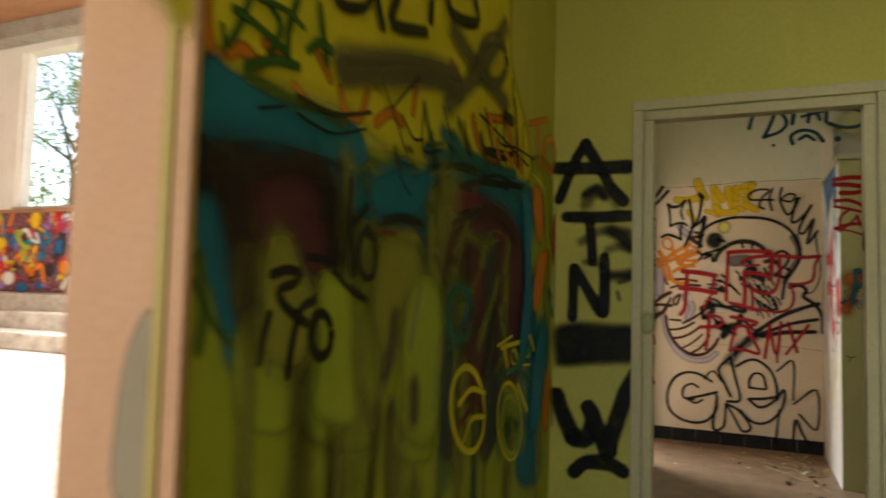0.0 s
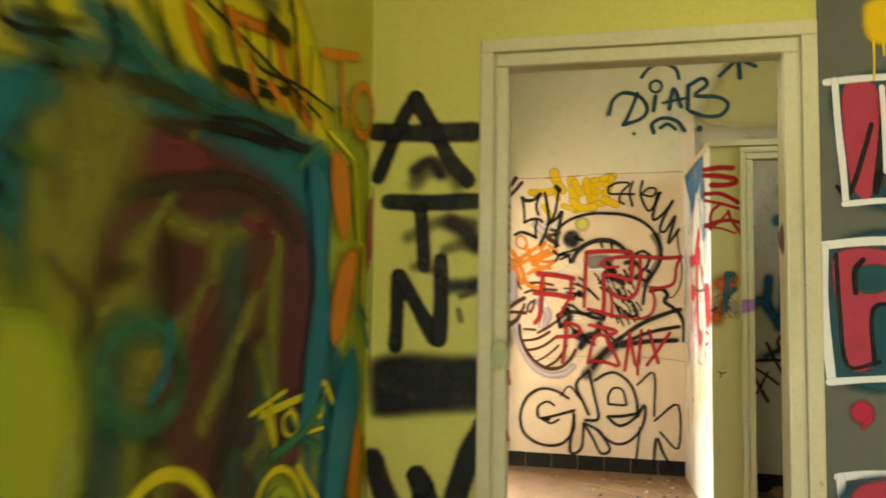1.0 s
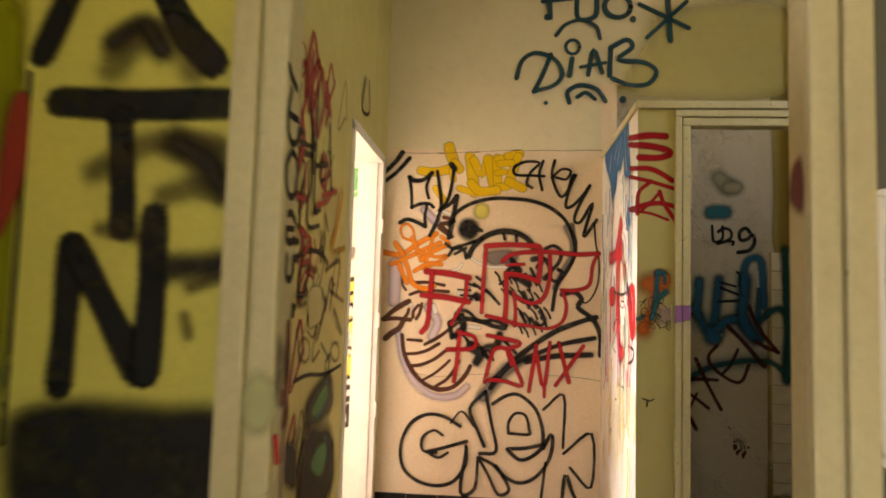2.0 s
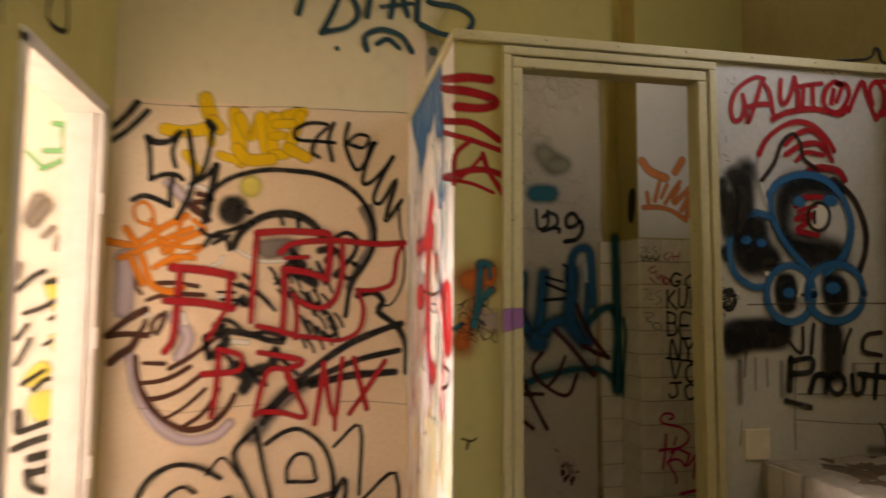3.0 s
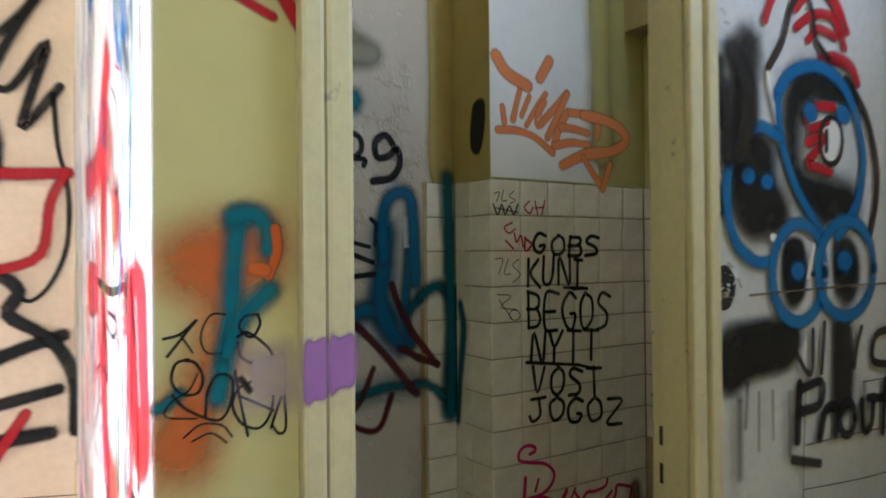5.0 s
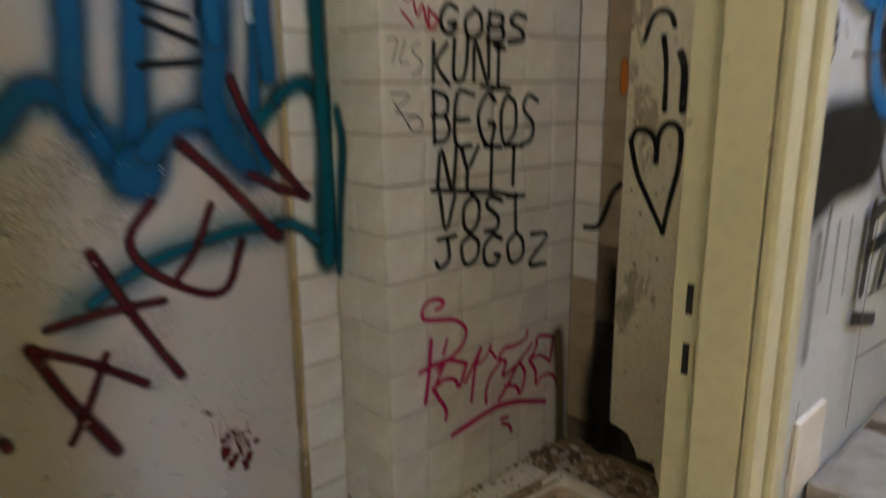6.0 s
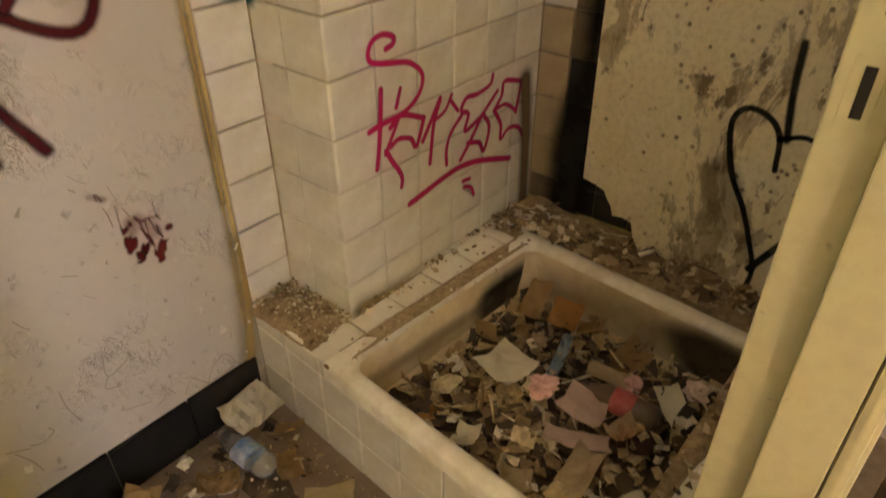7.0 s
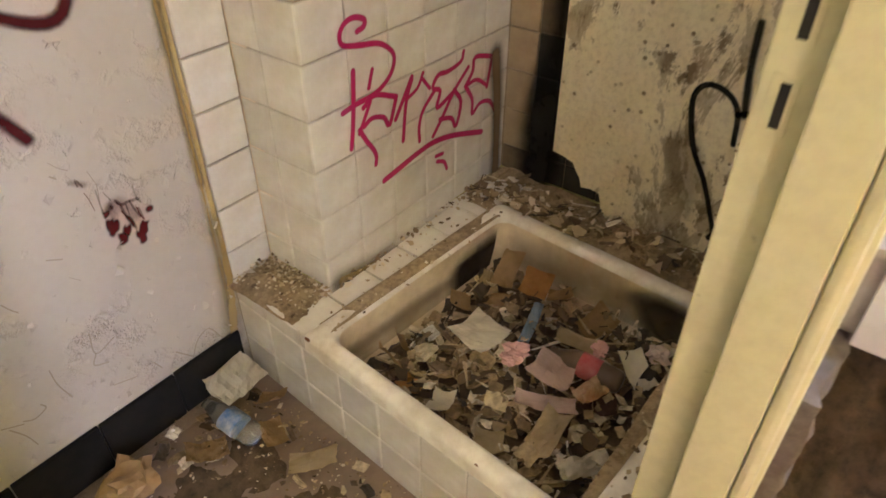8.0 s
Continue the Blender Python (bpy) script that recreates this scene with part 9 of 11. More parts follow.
part("head", box(bmesh.new(), XC - 0.14, 5.565, 2.085, XC + 0.012, 6.455, 2.135, 0.003), M_WHITEFRAME, door_3)
for z in (0.62, 1.14, 1.70):
    bm = bmesh.new()
    bmesh.ops.create_cone(bm, cap_ends=True, segments=10, radius1=0.008, radius2=0.008, depth=0.085, matrix=Matrix.Translation((XC + 0.017, 6.384, z)))
    box(bm, XC + 0.011, 6.39, z - 0.042, XC + 0.0145, 6.42, z + 0.042, 0.001)
    part("hinge", bm, M_WHITEFRAME, door_3, "painted steel hinge")


def skirting(name, x0, x1, y, z0, z1, label):
    """A row of glazed black skirting tiles along x."""
    s = thing(name, label, "skirting", kind="structure")
    n = max(1, round((x1 - x0) / 0.2))
    w = (x1 - x0) / n
    bm = box(bmesh.new(), 0.0012, -0.012, 0, w - 0.0012, 0, z1 - z0, 0.003)
    first = part("skirting_tile", bm, M_SKIRT, s)
    first.location = (x0, y, z0)
    for i in range(1, n):
        t = new("skirting_tile", first.data)
        t.parent, t.location = s, (x0 + i * w, y, z0 - 0.0015 * (i % 2))
    return s


skirting("baseboard", XC, XE, YD, 0, 0.105, "black glazed skirting tiles under the peach wall")
skirting("baseboard", XE + 0.08, 2.228, YG, LOW, 0.045, "dusty black skirting tiles in the cubicle")

# cap of the low partition with grime and a cut cable
cap = thing("partition_cap", "cream wooden cap board along the low partition", "trim", kind="structure")
part("board", box(bmesh.new(), XE - 0.012, YF - 0.022, PART, XR - 0.002, YFB + 0.02, PART + 0.034, 0.004), M_FRAME, cap)
part("board", box(bmesh.new(), XE - 0.012, YFB + 0.021, PART, XE + 0.1, YD, PART + 0.034, 0.004), M_FRAME, cap)
for i in range(7):
    bm = bmesh.new()
    bmesh.ops.create_uvsphere(bm, u_segments=8, v_segments=5, radius=0.004, matrix=Matrix.Translation((1.30 + i * 0.26, YF - 0.0225, PART + 0.018)))
    part("nail_head", bm, M_STEEL, cap)


def cable(name, pts, radius, mat, label, category):
    cu = bpy.data.curves.new(name, "CURVE")
    cu.dimensions, cu.bevel_depth, cu.bevel_resolution = "3D", radius, 2
    sp = cu.splines.new("BEZIER")
    sp.bezier_points.add(len(pts) - 1)
    for b, p in zip(sp.bezier_points, pts):
        b.co, b.handle_left_type, b.handle_right_type = p, "AUTO", "AUTO"
    cu.materials.append(mat)
    return tagged(new(name, cu), label, category)


z = PART + 0.04
cable("cable_end", [(2.70, 5.50, z), (2.78, 5.49, z + 0.008), (2.86, 5.485, z + 0.03), (2.87, 5.48, z + 0.055), (2.90, 5.485, z + 0.012), (2.94, 5.49, z)], 0.006, M_DARK, "black cable end lying on the partition cap", "cable")

# ---------------------------------------------------------------- wall tiles
PITCH, ACROSS = 0.1123, 0.1165           # tile height, tile width
ROW_TOP = 1.612
tile_cache = {}


def tile_mesh(w, h):
    """A glazed tile, its back at y = 0, its face towards -y, edges eased."""
    key = (round(w, 3), round(h, 3))
    if key not in tile_cache:
        bm = bmesh.new()
        g, d, e = 0.0020, 0.0075, 0.0018
        ring = [(g, 0), (g, -d + e), (g + e, -d)]
        def loop(inset, y):
            return [bm.verts.new(p) for p in ((inset, y, inset), (w - inset, y, inset), (w - inset, y, h - inset), (inset, y, h - inset))]
        loops = [loop(i, y) for i, y in ring]
        for a, b in zip(loops, loops[1:]):
            for i in range(4):
                bm.faces.new((a[i], a[(i + 1) % 4], b[(i + 1) % 4], b[i]))
        bm.faces.new(loops[-1])
        bmesh.ops.recalc_face_normals(bm, faces=bm.faces)
        me = bpy.data.meshes.new("tile")
        bm.to_mesh(me)
        bm.free()
        me.materials.append(M_TILE)
        tile_cache[key] = me
    return tile_cache[key]


rng = random.Random(5)


def tile_field(parent, origin, turn, us, zs, skip=(), mats=None):
    """Tiles between the break points us (along the wall) and zs, on a wall whose face runs from origin along the direction turn (degrees)."""
    for i in range(len(us) - 1):
        for j in range(len(zs) - 1):
            if (i, j) in skip:
                continue
            w, h = us[i + 1] - us[i], zs[j + 1] - zs[j]
            t = new("tile", tile_mesh(w, h))
            t.parent = parent
            wob = rng.uniform(-0.4, 0.4)
            t.matrix_basis = Matrix.Translation(origin) @ pose(0, 0, 0, 0, 0, turn) @ pose(us[i], rng.uniform(-0.0006, 0.0006), zs[j], wob, 0, rng.uniform(-0.3, 0.3))
            if mats and (i, j) in mats:
                t.data = t.data.copy()
                t.data.materials.clear()
                t.data.materials.append(mats[i, j])


def steps(a, b, pitch):
    out = [a]
    while out[-1] + pitch < b - 0.012:
        out.append(out[-1] + pitch)
    return out + [b]


LEDGE = 0.19
rows_z = [LEDGE] + [z for z in sorted(ROW_TOP - k * PITCH for k in range(14)) if z > LEDGE + 0.012]
# pier front, pier side, strip on the back wall
part("grout", box(bmesh.new(), 2.3665, 6.3965, LEDGE, XT, 6.3985, ROW_TOP), M_GROUT, pilaster)
tile_field(pilaster, (2.3600, 6.3965, 0), 0, steps(0, XT - 0.0095 - 2.3600, ACROSS), rows_z)
part("grout", box(bmesh.new(), 2.3665, 6.3985, LEDGE, 2.3685, YG, ROW_TOP), M_GROUT, pilaster)
tile_field(pilaster, (2.3665, YG - 0.008, 0), -90, [0, 0.085, YG - 0.008 - 6.389], rows_z)
part("grout", box(bmesh.new(), 2.245, YG - 0.002, LEDGE, 2.368, YG + 0.002, ROW_TOP), M_GROUT, cubicle_back)
tile_field(cubicle_back, (2.247, YG - 0.002, 0), 0, [0, 0.1125], rows_z)
part("sealant", box(bmesh.new(), 2.238, YG - 0.004, LEDGE, 2.2465, YG + 0.001, ROW_TOP, 0.0015), simple("yellowed_sealant", (0.58, 0.44, 0.18), (0.36, 0.25, 0.10), 0.6, 20, 0.6, 0.2), cubicle_back, "yellowed sealant line beside the tiles")
# tiles left on the right wall: two columns in the corner, more where the render has broken away
M_TILESOOT = simple("sooty_tile", (0.22, 0.16, 0.09), (0.03, 0.012, 0.010), 0.4, 9, 0.9, 0.1)
part("grout", box(bmesh.new(), XT - 0.002, 5.99, LEDGE, XT + 0.002, 6.398, ROW_TOP), M_GROUT, cubicle_right)
M_TILEBROWN = simple("smoke_browned_tile", (0.46, 0.35, 0.21), (0.22, 0.15, 0.08), 0.3, 8, 0.7, 0.1)
sooty = {(1, j): M_SOOT if j < 4 else M_TILESOOT if j < 6 else M_TILEBROWN for j in range(14)}
sooty.update({(0, j): M_TILESOOT if j < 1 else M_TILEBROWN for j in range(5)})
tile_field(cubicle_right, (XT - 0.002, 6.389, 0), -90, [0, 0.088, 0.2], rows_z, mats=sooty)
tile_field(cubicle_right, (XT - 0.002, 6.389, 0), -90, [0.2, 0.3, 0.4], rows_z[:3], mats={(i, j): M_SOOT for i in range(2) for j in range(2)})

# ---------------------------------------------------------------- tiled ledge and shower tray
PIVOT = Vector((2.219, 6.315, 0))         # the tray and its ledge stand a little askew
ASKEW = Matrix.Translation(PIVOT) @ pose(0, 0, 0, 0, 0, -3.7) @ Matrix.Translation(-PIVOT)
ledge = thing("shower_ledge", "dirty white tiled masonry ledge round the shower tray", "ledge", kind="structure")
ledge.matrix_world = ASKEW
XF = 2.226                                # tiled front
bm = bmesh.new()
box(bm, XF + 0.006, 5.585, LOW, XF + 0.03, YG, LEDGE - 0.012)
box(bm, XF + 0.031, 6.332, LOW, XT, YG, LEDGE - 0.012)
box(bm, 2.887, 5.585, LOW, XT, 6.331, LEDGE - 0.03)
part("masonry", bm, M_GROUT, ledge)
front_z = [LOW] + [z for z in (LEDGE - 0.055 - PITCH, LEDGE - 0.055) if z > LOW + 0.01] + [LEDGE - 0.006]
tile_field(ledge, (XF + 0.0075, YG - 0.01, 0), -90, steps(0, 1.0, ACROSS), front_z)
for i, x in enumerate(steps(XF, XT - 0.02, ACROSS)[:-1]):
    t = new("tile", tile_mesh(0.1165, 0.11))
    t.parent = ledge
    t.matrix_basis = pose(x, 6.329, LEDGE - 0.012, -90 + rng.uniform(-1, 1), 0, rng.uniform(-1, 1)) @ pose(0, 0, 0)
for y in (6.43, 6.535):
    t = new("tile", tile_mesh(0.06, 0.1))
    t.parent = ledge
    t.matrix_basis = pose(XF, y - 0.02, LEDGE - 0.012, -90, 0, 0)


def rounded(x0, x1, y0, y1, r, z, n=5):
    out = []
    for cx, cy, a0 in ((x1 - r, y1 - r, 0), (x0 + r, y1 - r, 90), (x0 + r, y0 + r, 180), (x1 - r, y0 + r, 270)):
        for k in range(n + 1):
            a = radians(a0 + 90 * k / n)
            out.append((cx + r * math.cos(a), cy + r * math.sin(a), z))
    return out


shower_tray = thing("shower_tray", "stained white enamel shower tray filled with rubbish", "shower tray")
bm = bmesh.new()
shower_tray.matrix_world = ASKEW
TX0, TX1, TY0, TY1 = 2.214, 2.886, 5.632, 6.327
prof = [(0.0, -0.035, 0.012), (0.0, -0.006, 0.015), (0.005, 0.0, 0.018), (0.030, 0.001, 0.030), (0.039, -0.004, 0.036), (0.043, -0.015, 0.040), (0.050, -0.19, 0.048), (0.075, -0.205, 0.05)]
def tray_skin(bm, steps_, closed):
    rings = [[bm.verts.new(q) for q in rounded(TX0 + i, TX1 - i, TY0 + i, TY1 - i, r, LEDGE + 0.006 + dz)] for i, dz, r in steps_]
    for a, b in zip(rings, rings[1:]):
        for i in range(len(a)):
            bm.faces.new((a[i], a[(i + 1) % len(a)], b[(i + 1) % len(b)], b[i]))
    if closed:
        bm.faces.new(rings[-1])
    return bm


part("rim", tray_skin(bm, prof[:6], False), M_ENAMEL, shower_tray, "chipped white enamel rim", smooth=True)
part("basin", tray_skin(bmesh.new(), prof[5:], True), M_TRAY, shower_tray, smooth=True)
M_RUST = simple("rust", (0.24, 0.10, 0.035), (0.09, 0.04, 0.02), 0.9, 30, 0.6, 0.4)
for y, s in ((6.31, 0.02), (5.86, 0.014), (6.02, 0.007), (5.95, 0.006)):
    chips = bmesh.new()
    bmesh.ops.create_icosphere(chips, subdivisions=1, radius=s * 0.6, matrix=Matrix.Translation((TX0 + 0.004, y, LEDGE + 0.0)) @ Matrix.Diagonal((0.35, 1, 0.7, 1)))
    part("rust_chip", chips, M_RUST, shower_tray, "rusty chip in the enamel")

# ---------------------------------------------------------------- rubbish
M_RUBBLE = simple("brown_rubble", (0.15, 0.10, 0.055), (0.04, 0.027, 0.016), 0.95, 35, 0.9, 0.8)
M_SHARD, nt, b = mat_nodes("mixed_shards")
gi = nt.nodes.new("ShaderNodeNewGeometry")
c = ramp(nt, gi.outputs["Random Per Island"], [(0.0, (0.03, 0.02, 0.012)), (0.2, (0.14, 0.09, 0.045)), (0.45, (0.34, 0.23, 0.11)), (0.7, (0.52, 0.38, 0.20)), (0.9, (0.68, 0.55, 0.34)), (1.0, (0.78, 0.70, 0.55))])
n1 = noise_of(nt, 60, 4, 0.6)
c = mixc(nt, ramp(nt, n1, [(0.35, 0.5), (0.65, 0.0)]), c, (0.05, 0.035, 0.02))
nt.links.new(c, b.inputs["Base Color"])
b.inputs["Roughness"].default_value = 0.85
bump_of(nt, b, n1, 0.4, 0.003)


M_CRUMBS, nt, b = mat_nodes("plaster_crumbs")
gi = nt.nodes.new("ShaderNodeNewGeometry")
nt.links.new(ramp(nt, gi.outputs["Random Per Island"], [(0.0, (0.10, 0.062, 0.03)), (0.35, (0.28, 0.19, 0.10)), (0.7, (0.50, 0.38, 0.22)), (0.9, (0.66, 0.55, 0.38)), (1.0, (0.80, 0.73, 0.58))]), b.inputs["Base Color"])
b.inputs["Roughness"].default_value = 0.9


def heap(name, x0, x1, y0, y1, z, amp, mat, label, seed, n=34, edge=0.0, rise=0.0):
    """A lumpy sheet of dirt; edge lowers its rim, rise lifts its far end."""
    bm = bmesh.new()
    vs = {}
    for i in range(n + 1):
        for j in range(n + 1):
            u, v = i / n, j / n
            x, y = x0 + (x1 - x0) * u, y0 + (y1 - y0) * v
            h = noise.fractal(Vector((x * 9 + seed, y * 9, seed)), 0.9, 2.1, 5)
            rim = min(u, v, 1 - u, 1 - v) * 4
            vs[i, j] = bm.verts.new((x, y, z + rise * u + amp * h - edge * max(0, 1 - rim)))
    for i in range(n):
        for j in range(n):
            bm.faces.new((vs[i, j], vs[i + 1, j], vs[i + 1, j + 1], vs[i, j + 1]))
    return tagged(link(name, bm, mat, None, smooth=True), label, "rubble", kind="stuff")


heap("rubble", TX0 + 0.052, TX1 - 0.052, TY0 + 0.052, TY1 - 0.052, 0.035, 0.045, M_RUBBLE, "dark dirt and broken bits in the tray", 3).matrix_world = ASKEW
M_CRUMB = simple("crumbly_plaster_dirt", (0.40, 0.29, 0.16), (0.15, 0.10, 0.05), 0.95, 60, 0.9, 0.9)
heap("dirt", XF + 0.004, 2.354, 6.372, YG - 0.003, LEDGE + 0.004, 0.013, M_CRUMB, "crumbly brown dirt on the ledge", 8, 24, 0.012)
heap("dirt", 2.84, XT - 0.01, 5.60, 6.40, LEDGE - 0.004, 0.022, M_CRUMB, "crumbly dirt behind the shower tray", 11, 30, 0.0)
heap("dirt", 2.20, 2.84, 5.602, 5.69, LEDGE + 0.004, 0.012, M_CRUMB, "dirt caked on the tray's near rim", 19, 30, 0.01)
heap("dirt", 1.62, XF - 0.002, 5.9, YG - 0.014, LOW + 0.001, 0.012, M_RUBBLE, "trodden dirt on the cubicle floor", 15, 40, 0.014)


def shards(name, count, place, size, label, seed, mat=None):
    """Thin broken flakes and splinters, strewn by place(rng) -> x, y, z."""
    r = random.Random(seed)
    bm = bmesh.new()
    for _ in range(count):
        x, y, z = place(r)
        s = size * r.uniform(0.35, 1.5)
        k = r.choice((3, 4, 5))
        m = Matrix.Translation((x, y, z)) @ Euler((r.uniform(-0.6, 0.6), r.uniform(-0.6, 0.6), r.uniform(0, 6.3))).to_matrix().to_4x4()
        thick = s * r.uniform(0.06, 0.22)
        pts = [(s * r.uniform(0.5, 1) * math.cos(6.283 * i / k + r.uniform(-0.3, 0.3)), s * r.uniform(0.3, 0.8) * math.sin(6.283 * i / k)) for i in range(k)]
        top = [bm.verts.new(m @ Vector((px, py, thick))) for px, py in pts]
        low = [bm.verts.new(m @ Vector((px, py, 0))) for px, py in pts]
        bm.faces.new(top)
        bm.faces.new(low[::-1])
        for i in range(k):
            bm.faces.new((low[i], low[(i + 1) % k], top[(i + 1) % k], top[i]))
    return tagged(link(name, bm, mat or M_SHARD), label, "debris", kind="stuff")


shards("debris", 330, lambda r: (r.uniform(2.28, 2.81), r.uniform(5.68, 6.24), 0.035 + r.uniform(0, 0.035)), 0.024, "brown paper scraps, splinters and plaster flakes", 21)
shards("debris", 70, lambda r: (r.uniform(2.29, 2.80), r.uniform(5.70, 6.23), 0.055 + r.uniform(0, 0.03)), 0.026, "torn brown card, plaster slabs and splinters", 33)
shards("debris", 90, lambda r: (r.uniform(2.25, 2.82), r.uniform(5.60, 5.685), LEDGE + 0.008 + r.uniform(0, 0.008)), 0.010, "crumbs on the tray's near rim", 34, M_CRUMBS)
shards("debris", 260, lambda r: (r.choice((2.352 - abs(r.gauss(0, 0.02)), r.uniform(2.25, 2.36))), r.uniform(6.375, 6.585), LEDGE + r.uniform(0.004, 0.016)), 0.006, "fine plaster crumbs on the ledge", 35, M_CRUMBS)
shards("debris", 60, lambda r: (r.uniform(2.24, 2.95), 6.388 - abs(r.gauss(0, 0.012)), LEDGE + 0.002 + r.uniform(0, 0.006)), 0.009, "crumbs along the foot of the tiles", 36, M_CRUMBS)
shards("debris", 110, lambda r: (r.uniform(2.87, 2.99), r.uniform(5.62, 6.39), LEDGE + r.uniform(0.0, 0.024)), 0.022, "broken plaster flakes behind the tray", 37, M_CRUMBS)
shards("debris", 60, lambda r: (r.uniform(2.28, 2.50), r.uniform(5.9, 6.25), 0.05 + r.uniform(0, 0.03)), 0.034, "torn cardboard and splinters against the tray side", 22)
shards("debris", 150, lambda r: (r.uniform(2.89, 2.99), r.uniform(5.62, 6.39), LEDGE + r.uniform(-0.005, 0.02)), 0.012, "plaster crumbs behind the tray", 23, M_CRUMBS)
shards("debris", 120, lambda r: (r.uniform(2.24, 2.36), r.uniform(6.41, 6.585), LEDGE + r.uniform(0.0, 0.014)), 0.007, "plaster crumbs on the tiled ledge", 24, M_CRUMBS)
shards("debris", 50, lambda r: (r.uniform(2.40, 2.95), r.uniform(6.34, 6.385), LEDGE - 0.002 + r.uniform(0, 0.006)), 0.008, "crumbs along the tile ridge", 28, M_CRUMBS)
shards("debris", 170, lambda r: (2.2 - abs(r.gauss(0, 0.22)), r.uniform(5.95, 6.57), LOW + 0.004 + r.uniform(0, 0.012)), 0.009, "wood chips and paper bits on the cubicle floor", 25)
shards("debris", 70, lambda r: (r.uniform(0.1, 1.2), YD - 0.05 - abs(r.gauss(0, 0.35)), 0.001 + r.uniform(0, 0.004)), 0.016, "pale plaster flakes on the room floor", 26, M_CRUMBS)
shards("debris", 40, lambda r: (1.20 - abs(r.gauss(0, 0.12)), r.uniform(4.9, 6.4), 0.001 + r.uniform(0, 0.006)), 0.03, "dark splinters along the cubicle's side", 27)
for k, (x0, y0, x1, y1) in enumerate(((0.55, 6.15, 1.15, 5.75), (0.8, 5.9, 1.18, 5.35), (0.7, 6.3, 1.1, 6.1))):
    cable("stick", [(x0, y0, 0.006), ((x0 + x1) / 2 + 0.02, (y0 + y1) / 2, 0.009), (x1, y1, 0.006)], 0.004, M_SHARD, "thin dark stick on the floor", "stick")


def sheet(name, x, y, z, w, l, rx, ry, rz, bend, mat, label, category, seed, thick=0.0012, crumple=0.0035):
    """A bent, crumpled sheet of paper, card or cloth."""
    bm = bmesh.new()
    n = 12
    vs = {}
    for i in range(n + 1):
        for j in range(n + 1):
            u, v = (i / n - 0.5) * w * 1.12, (j / n - 0.5) * l * 1.12
            q = Vector((u * 40 + seed * 7, v * 40, seed))
            h = bend * (u * u / (w * w) - v * v / (l * l) * 0.5) + crumple * noise.fractal(q, 1.0, 2.0, 3)
            cut = 1 + 0.16 * noise.noise(Vector((seed * 3.7, i * 0.13, j * 0.13)))
            if i in (0, n) or j in (0, n):
                cut -= 0.10 * abs(noise.noise(Vector((seed * 5.1, i * 0.55, j * 0.55)))) + 0.05
            lean = 0.22 * noise.noise(Vector((seed * 2.3, 4.0, 1.0)))
            curl = 0.35 * min(w, l) * max(0.0, (abs(u) / w + abs(v) / l) - 0.72) * (1 + noise.noise(Vector((seed, u * 9, v * 9))))
            vs[i, j] = bm.verts.new((u * cut + lean * v, v * cut - lean * u * 0.6, h + curl))
    for i in range(n):
        for j in range(n):
            bm.faces.new((vs[i, j], vs[i + 1, j], vs[i + 1, j + 1], vs[i, j + 1]))
    bmesh.ops.solidify(bm, geom=bm.faces[:], thickness=thick)
    bm.transform(pose(x, y, z, rx, ry, rz))
    return tagged(link(name, bm, mat, None, smooth=False), label, category)


def rag(name, x, y, z, r, mat, label, seed):
    """A wad of crumpled tissue or cloth."""
    bm = bmesh.new()
    bmesh.ops.create_icosphere(bm, subdivisions=3, radius=r)
    for v in bm.verts:
        k = 1 + 0.75 * noise.fractal(v.co * (1.6 / r) + Vector((seed, 0, 0)), 1.0, 2.2, 3)
        v.co = Vector((v.co.x * k, v.co.y * k, v.co.z * k * 0.55))
    bm.transform(Matrix.Translation((x, y, z)))
    return tagged(link(name, bm, mat), label, "rag")


def scraps(name, count, place, size, label, seed, tilt=0.55):
    """Small bent and torn pieces of card, veneer and paper, each a curled patch of its own, in one mesh."""
    r = random.Random(seed)
    verts, faces = [], []
    for k in range(count):
        x, y, z = place(r)
        w, l = size * r.uniform(0.5, 1.4), size * r.uniform(0.35, 1.0)
        m = Matrix.Translation((x, y, z)) @ Euler((r.gauss(0, tilt), r.gauss(0, tilt), r.uniform(0, 6.3))).to_matrix().to_4x4()
        bend, n, base = r.uniform(-0.9, 1.2) * w, 4, len(verts)
        cell = {}
        for i in range(n + 1):
            for j in range(n + 1):
                u, v = (i / n - 0.5), (j / n - 0.5)
                edge = 1 - (0.35 * abs(noise.noise(Vector((k * 1.7, i * 0.9, j * 0.9)))) if i in (0, n) or j in (0, n) else 0)
                cell[i, j] = len(verts)
                verts.append(tuple(m @ Vector((u * w * edge, v * l * edge, bend * u * u + 0.1 * w * noise.noise(Vector((k, i * 0.7, j * 0.7)))))))
        for i in range(n):
            for j in range(n):
                faces.append((cell[i, j], cell[i + 1, j], cell[i + 1, j + 1], cell[i, j + 1]))
    me = bpy.data.meshes.new(name)
    me.from_pydata(verts, [], faces)
    me.materials.append(M_SHARD)
    ob = new(name, me)
    sol = ob.modifiers.new("thickness", "SOLIDIFY")
    sol.thickness = 0.0016
    return tagged(ob, label, "debris", kind="stuff")


